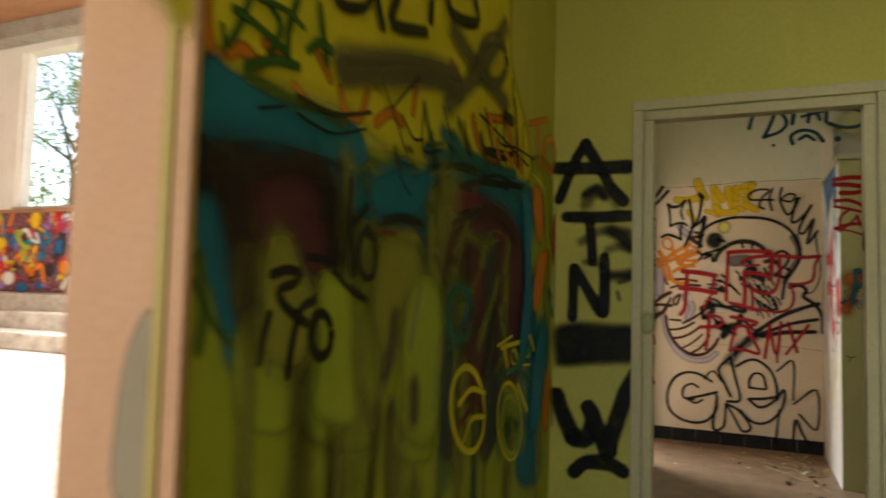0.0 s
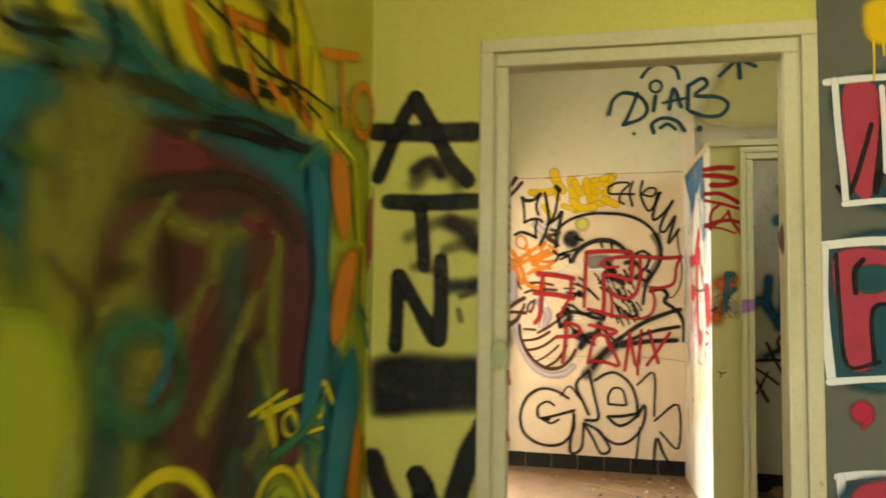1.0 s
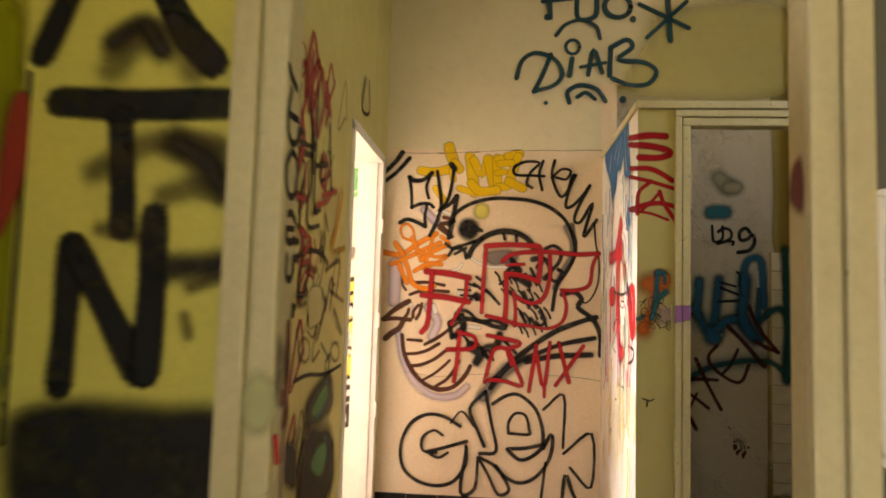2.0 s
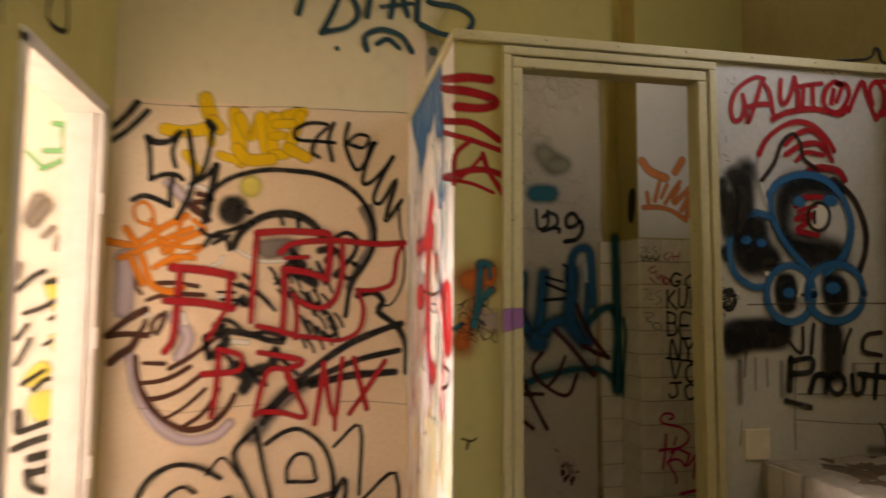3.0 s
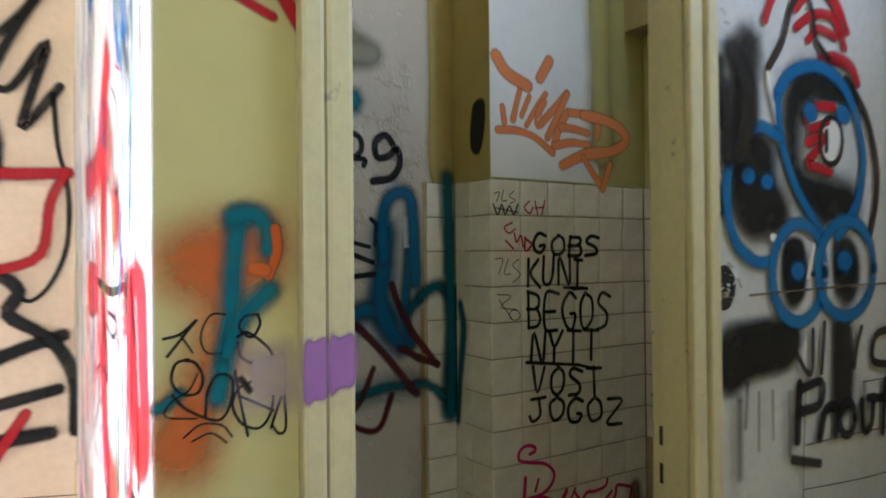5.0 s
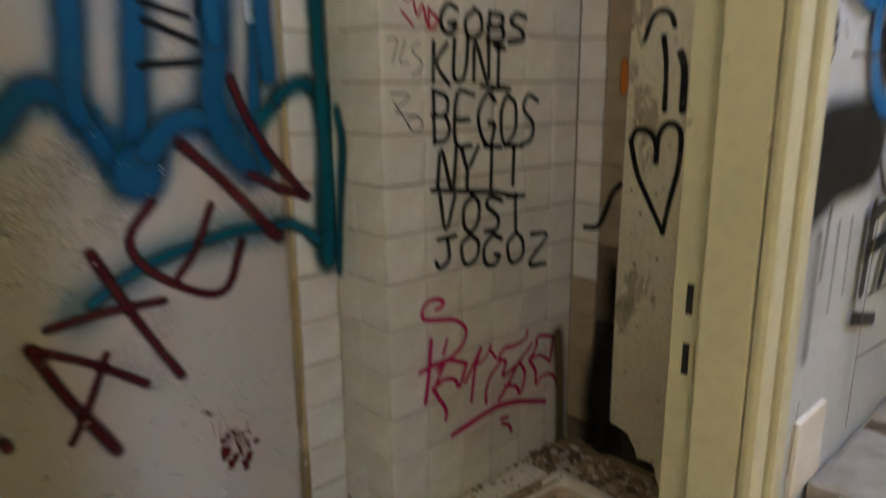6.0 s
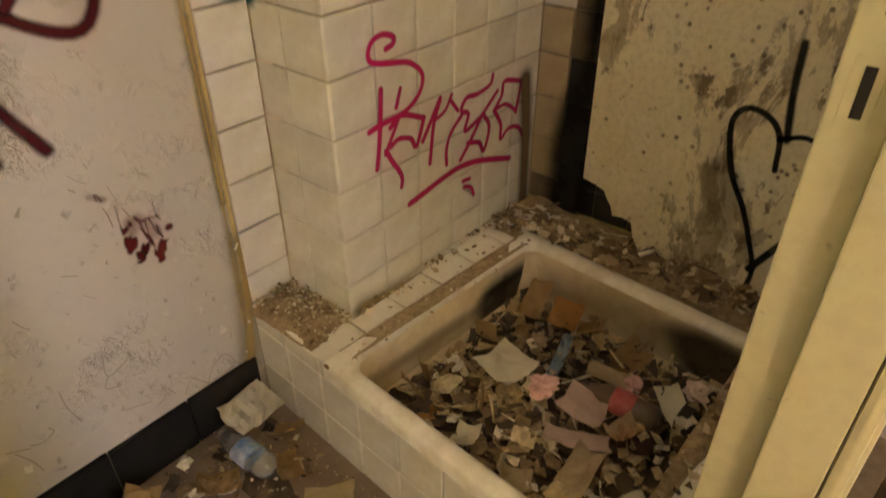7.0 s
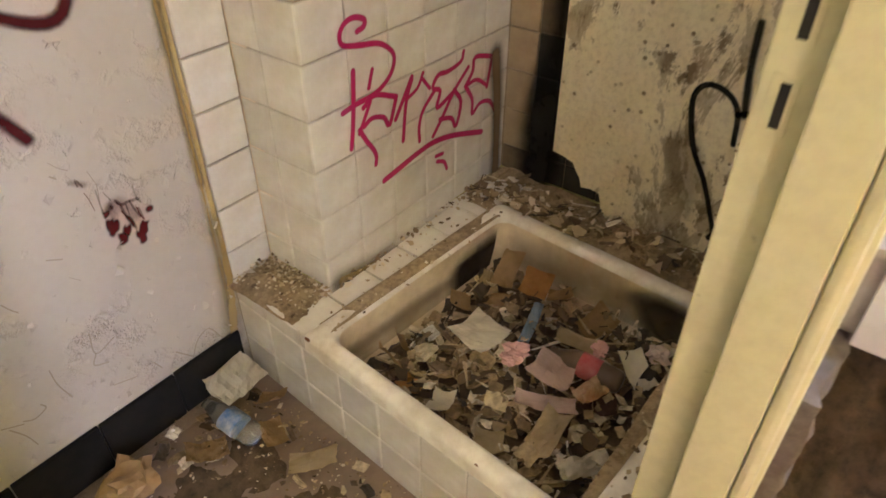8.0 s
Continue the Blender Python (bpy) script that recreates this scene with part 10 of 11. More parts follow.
def splinters(name, count, place, length, label, seed):
    """Thin broken sticks and splinters, in one mesh."""
    r = random.Random(seed)
    bm = bmesh.new()
    for _ in range(count):
        x, y, z = place(r)
        q, w = length * r.uniform(0.3, 1.3), r.uniform(0.0012, 0.004)
        m = Matrix.Translation((x, y, z)) @ Euler((r.gauss(0, 0.15), r.gauss(0, 0.25), r.uniform(0, 6.3))).to_matrix().to_4x4()
        vs = [bm.verts.new(m @ Vector(p)) for p in ((-q, -w, 0), (q, -w * 0.3, 0), (q * 0.9, w * 0.5, 0), (-q * 0.95, w, 0), (-q, -w, w), (q, -w * 0.3, w * 0.7), (q * 0.9, w * 0.5, w * 0.7), (-q * 0.95, w, w))]
        for f in ((0, 3, 2, 1), (4, 5, 6, 7), (0, 1, 5, 4), (1, 2, 6, 5), (2, 3, 7, 6), (3, 0, 4, 7)):
            bm.faces.new([vs[i] for i in f])
    return tagged(link(name, bm, M_SHARD), label, "debris", kind="stuff")


def in_tray(r):
    return r.uniform(2.27, 2.80), r.uniform(5.69, 6.22), 0.06 + r.uniform(0, 0.035)


scraps("debris", 120, in_tray, 0.046, "torn curled brown card and veneer in the tray", 61)
scraps("debris", 210, in_tray, 0.024, "small torn brown scraps in the tray", 62)
splinters("debris", 130, in_tray, 0.035, "splinters and sticks among the rubbish", 63)
splinters("debris", 60, lambda r: (r.uniform(2.86, 3.0), r.uniform(5.66, 6.36), LEDGE + 0.015 + r.uniform(0, 0.012)), 0.03, "splinters behind the tray", 64)
scraps("debris", 34, lambda r: (r.uniform(2.86, 3.0), r.uniform(5.66, 6.38), LEDGE + 0.012 + r.uniform(0, 0.01)), 0.03, "broken bits behind the tray", 65, 0.3)
shards("debris", 520, lambda r: (2.21 - abs(r.gauss(0, 0.2)), r.uniform(5.9, 6.58), LOW + 0.006 + r.uniform(0, 0.01)), 0.0042, "fine plaster crumbs on the cubicle floor", 69, M_CRUMBS)
scraps("debris", 46, lambda r: (2.2 - abs(r.gauss(0, 0.20)), r.uniform(5.95, 6.55), LOW + 0.012 + r.uniform(0, 0.012)), 0.034, "torn scraps on the cubicle floor", 66, 0.3)
heap("dirt", 2.262, 2.87, 6.287, 6.327, LEDGE + 0.0085, 0.0015, M_CRUMB, "brown dust caked on the tray's rim under the tiles", 67, 30, 0.004).matrix_world = ASKEW
shards("debris", 90, lambda r: (r.uniform(2.26, 2.9), 6.315 - r.uniform(-0.02, 0.03) - 0.06 * r.random() ** 2, LEDGE + 0.009), 0.0045, "crumbs on the rim under the tiles", 68, M_CRUMBS)

M_PAPER = simple("yellowed_paper", (0.86, 0.79, 0.62), (0.56, 0.45, 0.29), 0.9, 12, 0.5, 0.3)
M_CARD = simple("brown_cardboard", (0.44, 0.28, 0.12), (0.22, 0.13, 0.055), 0.9, 18, 0.6, 0.3)
M_CARDPALE = simple("pale_cardboard", (0.58, 0.45, 0.26), (0.34, 0.23, 0.11), 0.9, 18, 0.6, 0.3)
M_PINKCLOTH = simple("dirty_pink_tissue", (0.72, 0.42, 0.37), (0.42, 0.24, 0.19), 0.95, 22, 0.5, 0.4)
M_PALEPINK = simple("pale_pink_paper", (0.78, 0.58, 0.48), (0.46, 0.31, 0.22), 0.95, 15, 0.5, 0.3)
M_ORANGECARD = simple("orange_printed_card", (0.60, 0.30, 0.08), (0.34, 0.15, 0.04), 0.8, 20, 0.6, 0.3)
M_BLUECLOTH = simple("faded_blue_plastic", (0.22, 0.32, 0.36), (0.36, 0.34, 0.28), 0.6, 30, 0.6, 0.2)
M_CREASED = simple("orange_white_wrapper", (0.84, 0.66, 0.42), (0.55, 0.2, 0.05), 0.8, 16, 0.9, 0.3)

sheet("paper_scrap", 2.529, 6.091, 0.104, 0.106, 0.091, 6, -5, -106, 0.006, M_PAPER, "square of yellowed white paper on the rubbish", "paper", 1)
rag("tissue", 2.535, 5.995, 0.098, 0.027, M_PINKCLOTH, "crumpled pink tissue among the rubbish", 2)
sheet("paper_scrap", 2.523, 5.812, 0.108, 0.075, 0.04, 8, 6, -20, 0.02, M_CREASED, "creased orange and white wrapper", "wrapper", 51, 0.002, 0.012)
rag("tissue", 2.512, 6.0, 0.096, 0.018, M_PINKCLOTH, "small wad of pink tissue", 9)
sheet("paper_scrap", 2.528, 5.902, 0.106, 0.071, 0.089, 8, -8, 1, 0.012, M_PALEPINK, "pale pink torn paper on the rubbish", "paper", 3)
sheet("paper_scrap", 2.449, 5.871, 0.100, 0.123, 0.041, -4, 5, -63, 0.008, M_PALEPINK, "torn strip of pale card", "paper", 4)
sheet("card_scrap", 2.388, 5.828, 0.104, 0.056, 0.100, 8, 4, -84, 0.035, M_CARDPALE, "bent tube of pale cardboard", "cardboard", 5)
sheet("paper_scrap", 2.321, 6.040, 0.100, 0.060, 0.047, -8, 8, 17, 0.01, M_PAPER, "small white paper scrap on rubbish", "paper", 6)
sheet("paper_scrap", 2.645, 5.760, 0.104, 0.051, 0.100, 8, -5, -45, 0.008, M_PAPER, "upright white paper scrap", "paper", 7)
rag("tissue", 2.66, 5.86, 0.088, 0.022, M_PINKCLOTH, "pink crumpled tissue by the bottle", 4)
rag("tissue", 2.735, 5.75, 0.085, 0.025, M_PALEPINK, "pale crumpled tissue in the tray", 6)
sheet("cloth_scrap", 2.363, 5.736, 0.104, 0.100, 0.040, 8, 8, -34, 0.02, M_PAPER, "crumpled white cloth scrap", "cloth", 8, 0.003, 0.014)
sheet("plastic_scrap", 2.630, 6.017, 0.098, 0.115, 0.024, 5, -14, 15, 0.012, M_BLUECLOTH, "twisted blue plastic wrapper", "wrapper", 9, 0.001, 0.012)
sheet("card_scrap", 2.748, 6.162, 0.112, 0.115, 0.050, 14, -12, 17, 0.012, M_CARD, "torn brown cardboard in the tray corner", "cardboard", 10)
sheet("card_scrap", 2.747, 6.078, 0.106, 0.079, 0.070, 10, -10, 15, 0.014, M_ORANGECARD, "orange printed card scrap in the tray", "cardboard", 11)
sheet("card_scrap", 2.66, 6.13, 0.085, 0.06, 0.05, -12, 8, 10, 0.012, M_CARD, "torn brown card in the tray", "cardboard", 12)
sheet("card_scrap", 2.637, 5.904, 0.104, 0.040, 0.085, 8, -6, 13, 0.012, M_CARDPALE, "folded pale card in the tray", "cardboard", 13)
sheet("card_scrap", 2.77, 6.02, 0.085, 0.05, 0.06, -14, 12, 30, 0.01, M_CARD, "small brown card in the tray", "cardboard", 14)
sheet("card_scrap", 2.345, 6.185, 0.10, 0.035, 0.12, 62, 10, 70, 0.01, M_CARD, "torn card leaning on the tray side", "cardboard", 15)
sheet("card_scrap", 2.40, 6.215, 0.10, 0.03, 0.10, 70, -8, 85, 0.01, M_CARD, "splintered card leaning on the tray side", "cardboard", 16)
sheet("card_scrap", 2.33, 6.135, 0.075, 0.055, 0.05, 12, 22, 15, 0.012, M_ORANGECARD, "orange-brown card scrap in the tray", "cardboard", 17)
sheet("card_scrap", 2.302, 5.908, 0.098, 0.055, 0.053, -8, 8, -62, 0.008, M_CARDPALE, "pale torn card by the tray side", "cardboard", 18)
sheet("card_scrap", 2.55, 5.80, 0.084, 0.12, 0.08, -4, 6, 20, 0.01, simple("rust_brown_card", (0.10, 0.045, 0.025), (0.05, 0.025, 0.015), 0.9, 20, 0.6, 0.3), "dark rust-brown card lying flat", "cardboard", 19)
sheet("card_scrap", 2.74, 5.90, 0.084, 0.09, 0.07, 6, -8, -15, 0.01, M_CARD, "brown card lying flat", "cardboard", 20)
sheet("card_scrap", 2.60, 6.20, 0.09, 0.07, 0.05, 18, 8, 40, 0.01, M_CARD, "brown card by the tray's back", "cardboard", 29)

M_PET, nt, b = mat_nodes("clear_plastic")
b.inputs["Base Color"].default_value = (0.86, 0.88, 0.86, 1)
b.inputs["Roughness"].default_value = 0.12
b.inputs["Transmission Weight"].default_value = 0.85
b.inputs["IOR"].default_value = 1.2
M_LABELRED = simple("red_label", (0.45, 0.06, 0.06), (0.55, 0.30, 0.25), 0.5, 30, 0.5, 0.05)
M_LABELBLUE = simple("blue_white_label", (0.07, 0.17, 0.36), (0.60, 0.58, 0.56), 0.5, 30, 0.9, 0.05)
M_CAPBROWN = simple("murky_plastic", (0.16, 0.10, 0.06), (0.08, 0.05, 0.03), 0.3, 12, 0.5, 0.1)


def lathe(profile, n=20, squash=1.0, seed=0.0):
    bm = bmesh.new()
    rings = []
    for r, h in profile:
        ring = []
        for k in range(n):
            a = 2 * math.pi * k / n
            d = 1 + (0.10 * noise.noise(Vector((math.cos(a) * 2 + seed, math.sin(a) * 2, h * 30))) if seed else 0)
            ring.append(bm.verts.new((r * d * math.cos(a), r * d * math.sin(a) * squash, h)))
        rings.append(ring)
    for a, b2 in zip(rings, rings[1:]):
        for k in range(n):
            bm.faces.new((a[k], a[(k + 1) % n], b2[(k + 1) % n], b2[k]))
    bm.faces.new(rings[0][::-1])
    bm.faces.new(rings[-1])
    return bm


def bottle(name, m, label, mat, label_mat, squash, seed):
    """A crushed drinks bottle lying down: body, label, neck with thread."""
    b2 = thing(name, label, "bottle")
    b2.matrix_world = m
    part("body", lathe([(0.020, 0.0), (0.027, 0.008), (0.029, 0.03), (0.0275, 0.04), (0.029, 0.05), (0.0285, 0.10), (0.026, 0.115), (0.018, 0.135), (0.0125, 0.15)], 22, squash, seed), mat, b2, smooth=True)
    part("label_wrap", lathe([(0.0292, 0.052), (0.0302, 0.054), (0.0300, 0.096), (0.0290, 0.098)], 22, squash, seed), label_mat, b2, "printed paper wrap", smooth=True)
    part("neck", lathe([(0.0125, 0.1505), (0.0135, 0.153), (0.0112, 0.157), (0.0128, 0.161), (0.0112, 0.166)], 18, squash), mat, b2, smooth=True)
    return b2


bottle("plastic_bottle", pose(2.594, 5.769, 0.098, -86, 0, 6), "crushed plastic bottle with a red label in the tray", M_CAPBROWN, M_LABELRED, 0.85, 2.0)
bottle("plastic_bottle", pose(2.087, 6.372, LOW + 0.036, -86, 0, 5), "crushed clear bottle with a blue label on the floor", M_PET, M_LABELBLUE, 0.8, 5.0)
sheet("paper_scrap", 2.145, 6.515, LOW + 0.075, 0.125, 0.085, 18, 8, 12, 0.02, M_PAPER, "large crumpled yellowed paper on the floor", "paper", 21, 0.0015, 0.008)
sheet("card_scrap", 2.175, 6.43, LOW + 0.045, 0.07, 0.06, -18, 30, 30, 0.012, M_CARD, "brown card scrap by the ledge", "cardboard", 22)
sheet("card_scrap", 2.12, 6.36, LOW + 0.028, 0.085, 0.05, 8, 8, 66, 0.01, M_CARD, "torn brown card on the floor", "cardboard", 23)
sheet("card_scrap", 2.13, 6.24, LOW + 0.025, 0.10, 0.045, 4, -6, -40, 0.01, M_CARDPALE, "pale card scrap on the floor", "cardboard", 24)
rag("rag", 1.85, 6.50, LOW + 0.03, 0.055, M_CARD, "brown crumpled rag on the floor", 12)
sheet("card_scrap", 2.0, 6.44, LOW + 0.028, 0.085, 0.05, 6, 10, -30, 0.015, M_CARD, "curled brown paper scrap on the floor", "cardboard", 26, 0.0015, 0.015)
rag("plaster_lump", 1.985, 6.545, LOW + 0.02, 0.014, M_PAPER, "small white plaster lump", 15)

# ---------------------------------------------------------------- fittings on the partition
lock_hole = part("lock_hole", lathe([(0.004, -0.012), (0.018, -0.012), (0.022, 0.0005), (0.030, 0.0022), (0.036, 0.0004)], 18, 1.2, 3.0), M_DARK, cubicle_front, "broken hole where a lock was torn out")
lock_hole.matrix_basis = pose(2.232, YF - 0.001, 1.31, 90, 0, 0)
part("metal_sliver", box(bmesh.new(), 2.219, YF - 0.012, 1.292, 2.232, YF - 0.003, 1.302, 0.001), M_STEEL, cubicle_front, "bent metal sliver")
for x0, z0, w, h in ((2.276, 0.756, 0.10, 0.108),):
    t = new("tile", tile_mesh(w, h))
    t.parent = cubicle_front
    t.location = (x0, YF - 0.0005, z0)
for z0, h in ((1.012, 0.036), (0.940, 0.038)):
    bm = box(bmesh.new(), 2.1512, 5.566, z0 - 0.006, 2.160, 5.588, z0 + h + 0.006, 0.0005)
    keep = part("strike_plate", bm, M_FRAME, door_2, "painted-over strike plate")
    part("slot", box(bmesh.new(), 2.1504, 5.572, z0, 2.153, 5.580, z0 + h, 0.0005), M_DARK, keep)
plate = thing("switch_plate", "white plate with two screw holes on the cubicle wall", "switch plate")
part("plate", box(bmesh.new(), 2.165, YG - 0.006, 1.40, 2.205, YG - 0.0002, 1.50, 0.002), M_WHITEFRAME, plate)
for z0 in (1.418, 1.482):
    bm = bmesh.new()
    bmesh.ops.create_cone(bm, cap_ends=True, segments=10, radius1=0.004, radius2=0.004, depth=0.003, matrix=pose(2.185, YG - 0.0065, z0, 90, 0, 0))
    part("screw_hole", bm, M_DARK, plate)

M_PLINTHTILE = simple("dusty_white_tile", (0.52, 0.50, 0.50), (0.34, 0.30, 0.25), 0.4, 12, 0.6, 0.1)
plinth = thing("washbasin_plinth", "broken concrete washbasin plinth against the partition", "plinth")
bm = bmesh.new()
box(bm, 2.345, 4.98, 0.63, XR - 0.003, YF - 0.002, 0.755, 0.012)
bmesh.ops.subdivide_edges(bm, edges=[e for e in bm.edges if e.calc_length() > 0.1], cuts=10, use_grid_fill=True)
for v in bm.verts:
    if v.co.z > 0.7 or v.co.y < 5.0:
        v.co += Vector((0, 0.25, 1)) * 0.010 * noise.fractal(v.co * 14, 1.0, 2.0, 4)
part("slab", bm, M_CONCRETE, plinth)
part("support", box(bmesh.new(), 2.40, 5.03, 0.0, 2.50, 5.17, 0.63, 0.008), M_CONCRETE, plinth)
part("support", box(bmesh.new(), 2.82, 5.03, 0.0, 2.93, 5.17, 0.63, 0.008), M_CONCRETE, plinth)
for y0, y1 in ((5.375, 5.452), (5.295, 5.371)):
    part("tile", box(bmesh.new(), 2.332, y0, 0.628, 2.344, y1, 0.752, 0.002), M_PLINTHTILE, plinth, "white glazed tile on the plinth's end")
bm = bmesh.new()
box(bm, 2.215, 5.452, 0.0, 2.95, YF - 0.001, 0.626, 0.004)
bmesh.ops.subdivide_edges(bm, edges=[e for e in bm.edges if e.calc_length() > 0.1], cuts=26, use_grid_fill=True)
for v in bm.verts:
    if v.co.y < 5.47:
        v.co.y += 0.012 * noise.fractal(v.co * 22, 1.0, 2.0, 4)
part("rough_backing", bm, simple("rough_grey_render", (0.17, 0.13, 0.10), (0.08, 0.06, 0.045), 0.95, 45, 0.8, 0.9), plinth, "rough grey render where tiles have come off")
heap("rubble", 2.20, XR - 0.006, 4.86, 5.45, 0.028, 0.045, M_RUBBLE, "brown earth and rubble under the washbasin plinth", 41, 40, 0.04)
heap("rubble", 2.52, XR - 0.004, 4.99, 5.445, 0.02, 0.06, M_RUBBLE, "earth and rubble heaped against the wall under the plinth", 47, 36, 0.0, 0.46)
shards("debris", 120, lambda r: (r.uniform(2.3, 2.93), r.uniform(4.95, 5.44), 0.035 + r.uniform(0, 0.03)), 0.016, "broken plaster and splinters under the plinth", 42)
shards("debris", 80, lambda r: (r.uniform(2.3, 2.93), 5.45 - abs(r.gauss(0, 0.03)), 0.03 + r.uniform(0, 0.03)), 0.008, "pale crumbs along the rough render", 43, M_CRUMBS)
sheet("paper_scrap", 2.80, 5.37, 0.335, 0.03, 0.03, 10, 5, 20, 0.004, M_WHITEFRAME, "small white scrap under the plinth", "scrap", 44)
M_REDCLOTH = simple("dark_red_cloth", (0.05, 0.008, 0.01), (0.04, 0.008, 0.008), 0.85, 20, 0.6, 0.3)
rag("rag", 2.66, 5.33, 0.045, 0.045, M_REDCLOTH, "dark red rag under the plinth", 45)
heap("dirt", 2.42, XR - 0.01, 5.02, YF - 0.01, 0.757, 0.014, M_RUBBLE, "dust and rubble on the washbasin plinth", 30, 24, 0.01)
cable("wire", [(2.83, 5.47, 0.76), (2.82, 5.46, 0.81), (2.79, 5.44, 0.86), (2.775, 5.44, 0.88)], 0.0035, M_DARK, "short bent wire sticking up from the plinth", "wire")

# flakes of lifting paint
def flakes(wall, count, place, size, mat, seed, label):
    """Small curled chips of paint standing off a wall that faces -y; place(rng) -> x, z; one mesh."""
    r = random.Random(seed)
    bm = bmesh.new()
    for _ in range(count):
        x, z0, y = place(r)
        s = size * r.uniform(0.4, 1.5)
        k = r.randint(4, 6)
        tip = r.uniform(0.3, 0.9) * s
        turn = r.uniform(0, 6.28)
        pts = []
        for i in range(k):
            a = 6.283 * i / k + r.uniform(-0.4, 0.4)
            px, pz = s * math.cos(a) * r.uniform(0.5, 1), s * math.sin(a) * r.uniform(0.5, 1)
            off = max(0, px * math.cos(turn) + pz * math.sin(turn)) / s * tip
            pts.append(bm.verts.new((x + px, y - 0.0006 - off, z0 + pz)))
        mid = bm.verts.new((x, y - 0.0012, z0))
        for i in range(k):
            bm.faces.new((mid, pts[i], pts[(i + 1) % k]))
    ob = part("paint_flake", bm, mat, wall, label)
    ob["kind"] = "stuff"
    return ob


flakes(cubicle_back, 190, lambda r: (1.45 + 0.8 * r.random() ** 0.8, 0.062 + 0.57 * r.random() ** 1.6, YG), 0.010, M_BATHWALL, 41, "curled flakes of white paint")
flakes(cubicle_back, 60, lambda r: (r.uniform(1.6, 2.2), r.uniform(0.4, 1.2), YG), 0.006, M_BATHWALL, 42, "curled flakes of white paint")
flakes(cubicle_front, 90, lambda r: (2.19 + abs(r.gauss(0, 0.02)), r.uniform(1.15, 2.12), YF), 0.006, M_WHITEWALL, 43, "lifting white paint beside the frame")
flakes(cubicle_front, 60, lambda r: (r.gauss(2.235, 0.03), r.gauss(1.32, 0.035), YF), 0.006, M_WHITEWALL, 44, "paint chips round the lock hole")
flakes(wall_end, 26, lambda r: (r.uniform(-0.05, 1.2), 2.215 + r.gauss(0, 0.004), YD), 0.006, M_PEACH, 45, "paint lifting along the crack")

# ---------------------------------------------------------------- hall, seen past the wall's end
platform = thing("hall_steps", "dusty pale concrete steps along the hall's end wall", "steps", kind="structure")
for i, (y, z1) in enumerate(((8.1, 0.3), (8.7, 0.62), (9.2, 0.95))):
    part("step", box(bmesh.new(), -15.9, y, 0, -0.5, 9.645, z1, 0.03), M_HALLFLOOR, platform)
r = random.Random(77)
splash = (ROSE, YELLOW, BLUE, ORANGE, VIOLET, BRIGHTRED, MGREEN, BLACKSOFT, WHITE, MTEAL)
tag(wall_hall_north, "N", ROSEDARK, 0.3, flat(-15.9, -5.0, 0.96, 2.62), label="dark sprayed ground of the mural band")
for k in range(150):
    u, zz, s = r.uniform(-14.6, -10.6), r.uniform(1.05, 2.55), r.uniform(0.06, 0.24)
    mat = splash[r.randrange(10)]
    if r.random() < 0.45:
        tag(wall_hall_north, "N", mat, 0.5, dot(u, zz, s, s * r.uniform(0.4, 1.2)))
    else:
        tag(wall_hall_north, "N", mat, 0.5, line(r.uniform(0.05, 0.14), [(u, zz), (u + s, zz + r.uniform(-0.25, 0.25)), (u + s * r.uniform(0, 2), zz + r.uniform(-0.3, 0.3))]))
part("coping", box(bmesh.new(), -15.9, 9.6, 2.62, -0.5, 9.655, 2.70, 0.01), M_PLANK, wall_hall_north, "red-brown painted coping")
window_no = 0
for x0, x1 in HALL_WINDOWS:
    window_no += 1
    w = thing("window_%d" % window_no, "tall unglazed hall window with pale posts", "window", kind="structure")
    bm = bmesh.new()
    for a in (x0, x1 - 0.12):
        box(bm, a, 9.7, 2.75, a + 0.12, 9.85, 6.1, 0.01)
    part("window_frame", bm, M_WHITEFRAME, w)
    part("window_sill", box(bmesh.new(), x0, 9.6, 2.70, x1, 9.9, 2.75, 0.01), M_CONCRETE, w)
part("beam", box(bmesh.new(), -15.9, 9.2, 6.25, -0.5, 9.649, 6.599, 0.02), M_CONCRETE, hall_ceiling)

ground = boxes("ground", simple("dry_grass_ground", (0.16, 0.17, 0.07), (0.10, 0.09, 0.05), 0.95, 3, 0.7, 0.3), None, (-600, -600, -0.40, 600, 600, -0.145))
tagged(ground, "dry grassy ground round the building", "ground", kind="structure")
M_BARK = simple("bark", (0.14, 0.10, 0.07), (0.06, 0.045, 0.03), 0.95, 12, 0.7, 0.8)
m, nt, b = mat_nodes("leaf")
gi = nt.nodes.new("ShaderNodeNewGeometry")
c = ramp(nt, gi.outputs["Random Per Island"], [(0.0, (0.05, 0.11, 0.02)), (0.5, (0.09, 0.17, 0.035)), (1.0, (0.17, 0.24, 0.05))])
nt.links.new(c, b.inputs["Base Color"])
b.inputs["Roughness"].default_value = 0.6
b.inputs["Transmission Weight"].default_value = 0.0
tr = nt.nodes.new("ShaderNodeBsdfTranslucent")
nt.links.new(c, tr.inputs[0])
ms = nt.nodes.new("ShaderNodeMixShader")
ms.inputs[0].default_value = 0.45
nt.links.new(b.outputs[0], ms.inputs[1])
nt.links.new(tr.outputs[0], ms.inputs[2])
nt.links.new(ms.outputs[0], nt.nodes["Material Output"].inputs["Surface"])
M_LEAF = m


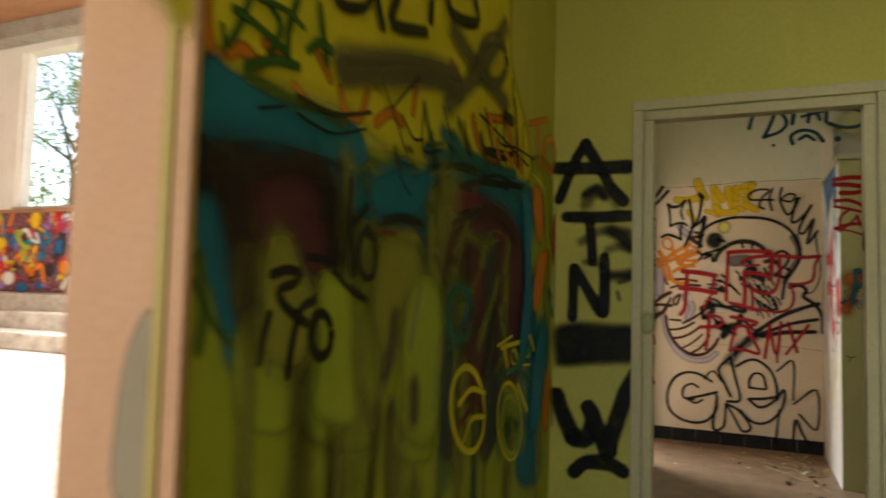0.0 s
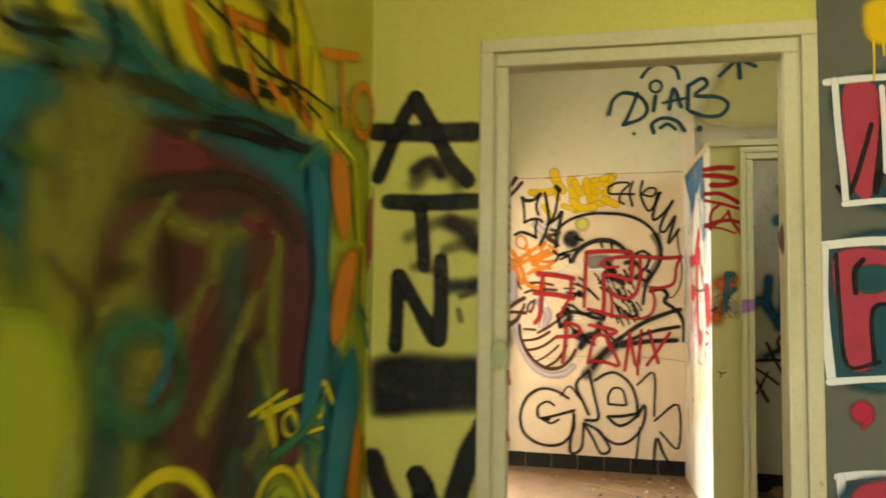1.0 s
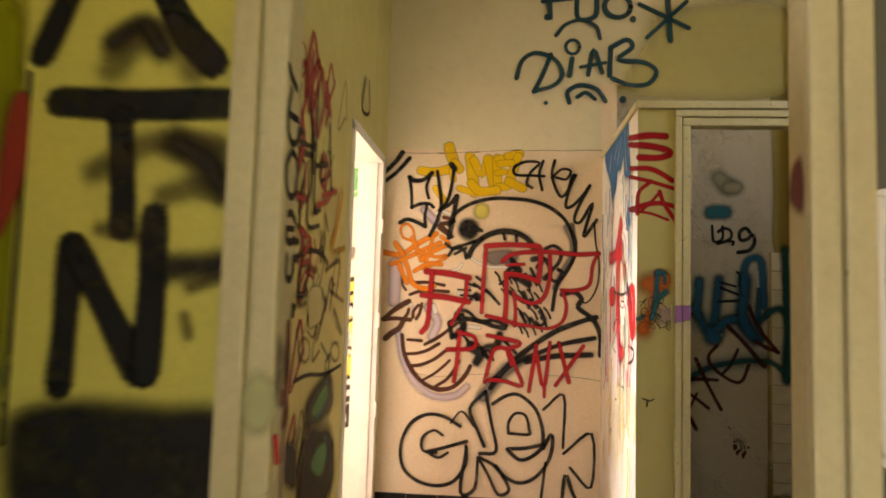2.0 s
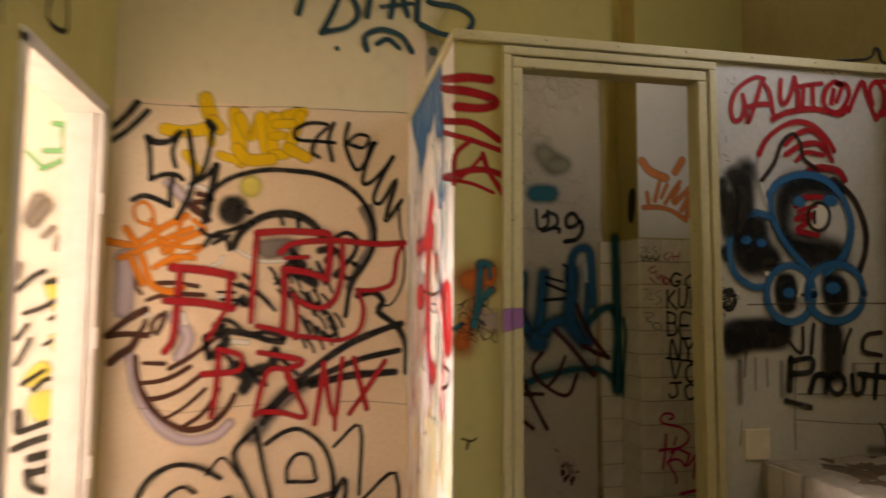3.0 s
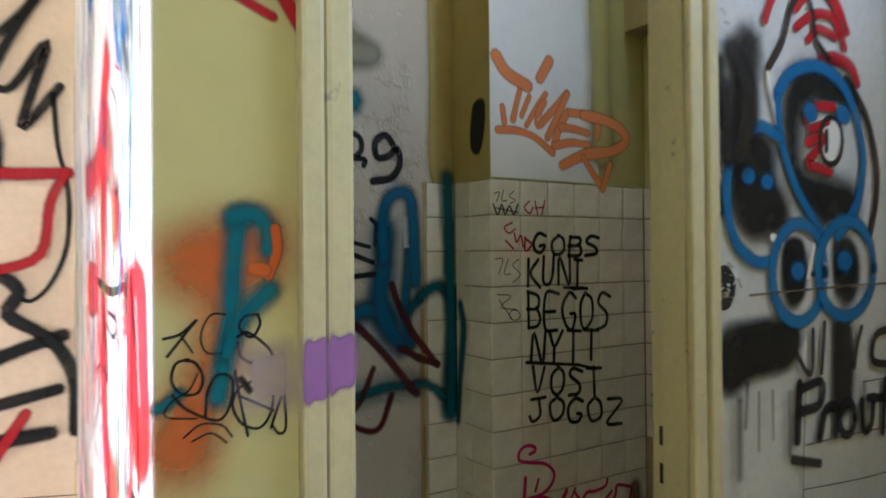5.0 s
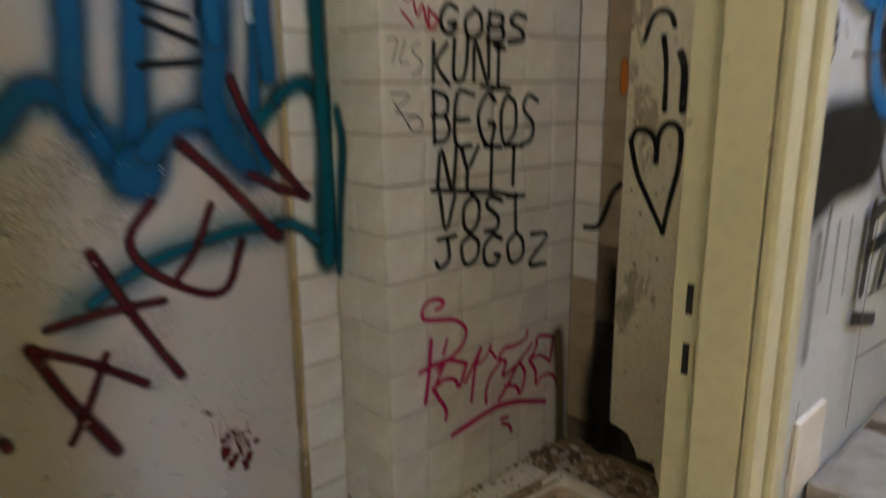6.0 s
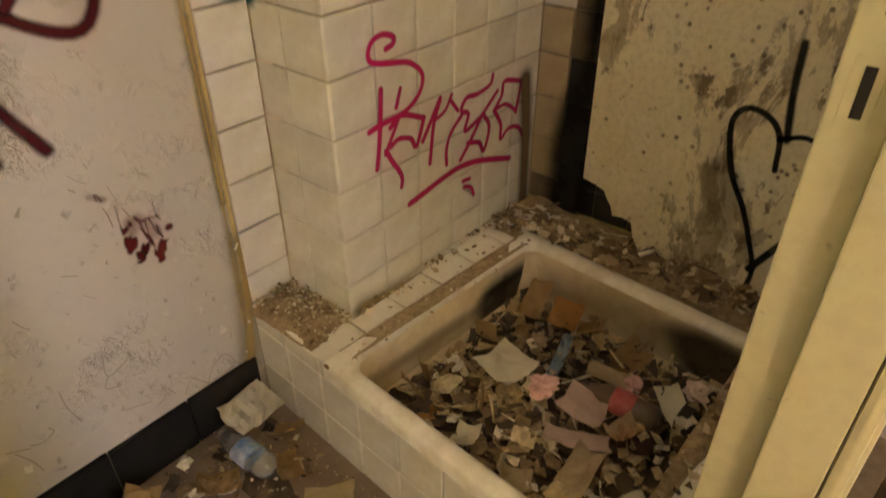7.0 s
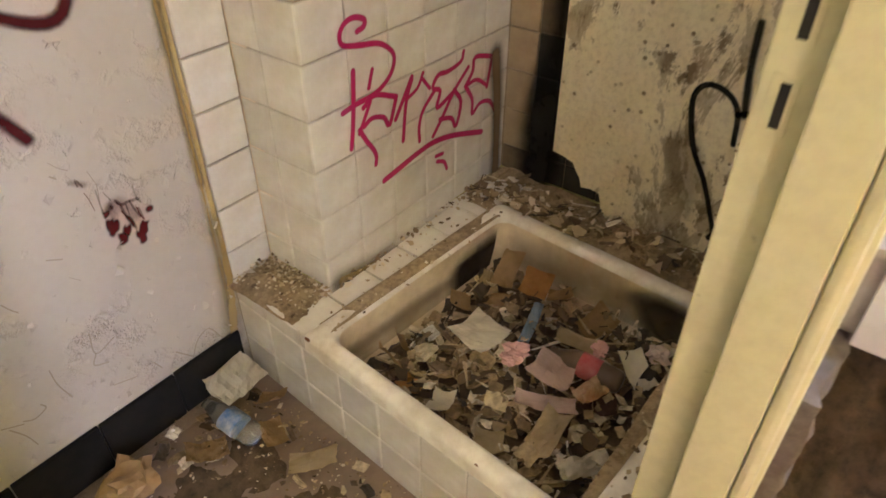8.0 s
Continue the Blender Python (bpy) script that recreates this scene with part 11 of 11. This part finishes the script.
def tree(x, y, height, spread, seed):
    """Tapered trunk, limbs and a loose crown of small leaves."""
    r = random.Random(seed)
    t = thing("tree", "leafy green tree outside the hall windows", "tree")
    bm = bmesh.new()
    limbs = [((x, y, -0.2), (x + 0.1, y, height * 0.45), 0.16, 0.10)]
    for k in range(9):
        a, z0 = r.uniform(0, 6.28), height * r.uniform(0.3, 0.6)
        limbs.append(((x + 0.07, y, z0), (x + spread * 0.7 * math.cos(a), y + spread * 0.7 * math.sin(a), z0 + height * r.uniform(0.1, 0.4)), 0.06, 0.02))
    for p, q, r0, r1 in limbs:
        p, q = Vector(p), Vector(q)
        m2 = Matrix.Translation((p + q) / 2) @ (q - p).to_track_quat("Z", "Y").to_matrix().to_4x4()
        bmesh.ops.create_cone(bm, cap_ends=True, segments=9, radius1=r0, radius2=r1, depth=(q - p).length, matrix=m2)
    part("trunk", bm, M_BARK, t)
    verts, faces = [], []
    clumps = [(x + r.gauss(0, spread * 0.45), y + r.gauss(0, spread * 0.45), height * r.uniform(0.35, 1.0)) for _ in range(75)]
    for cx, cy, cz in clumps:
        for _ in range(70):
            px, py, pz = cx + r.gauss(0, 0.32), cy + r.gauss(0, 0.32), cz + r.gauss(0, 0.25)
            s = r.uniform(0.05, 0.11)
            m2 = Matrix.Translation((px, py, pz)) @ Euler((r.uniform(-1, 1), r.uniform(-1, 1), r.uniform(0, 6.28))).to_matrix().to_4x4()
            k = len(verts)
            verts.extend([tuple(m2 @ Vector(v)) for v in ((-s, 0, 0), (0, -s * 0.45, 0.01), (s, 0, 0), (0, s * 0.45, 0.01))])
            faces.append((k, k + 1, k + 2, k + 3))
    me = bpy.data.meshes.new("crown")
    me.from_pydata(verts, [], faces)
    me.materials.append(M_LEAF)
    crown = new("crown", me)
    crown.parent = t


tree(-19.6, 15.5, 10.5, 2.4, 3)
tree(-16.5, 17.0, 9.5, 2.6, 8)

# scorch marks in the tray
tag(shower_tray, "TL", SOOT, 0.7,
    fill([(2.662, 0.141), (2.855, 0.142), (2.912, 0.119), (2.865, 0.057), (2.727, -0.009), (2.666, 0.022)]),
    label="black burn mark", name="stain")
tag(shower_tray, "TB", SOOT, 0.8,
    fill([(5.888, 0.150), (5.821, 0.176), (5.724, 0.172), (5.660, 0.150), (5.640, 0.050), (5.758, 0.035), (5.830, 0.060), (5.870, 0.110)]),
    label="black burn mark", name="stain")
tag(shower_tray, "TL", GRIMETHIN, 0.9,
    fill([(2.289, 0.063), (2.438, 0.085), (2.673, 0.082), (2.875, 0.088), (2.924, -0.078), (2.606, -0.040), (2.390, -0.060)]),
    label="brown stain inside the tray", name="stain")
tag(shower_tray, "TB", GRIMETHIN, 0.9,
    fill([(6.221, 0.152), (6.017, 0.160), (5.822, 0.157), (5.659, 0.149), (5.622, 0.018), (5.826, 0.052), (6.033, 0.065), (6.197, 0.074)]),
    label="brown stain inside the tray", name="stain")
tag(shower_tray, "TL", GRIMETHIN, 0.95,
    line(0.041, [(2.294, 0.110), (2.478, 0.107), (2.720, 0.097), (2.874, 0.098)]), name="stain")
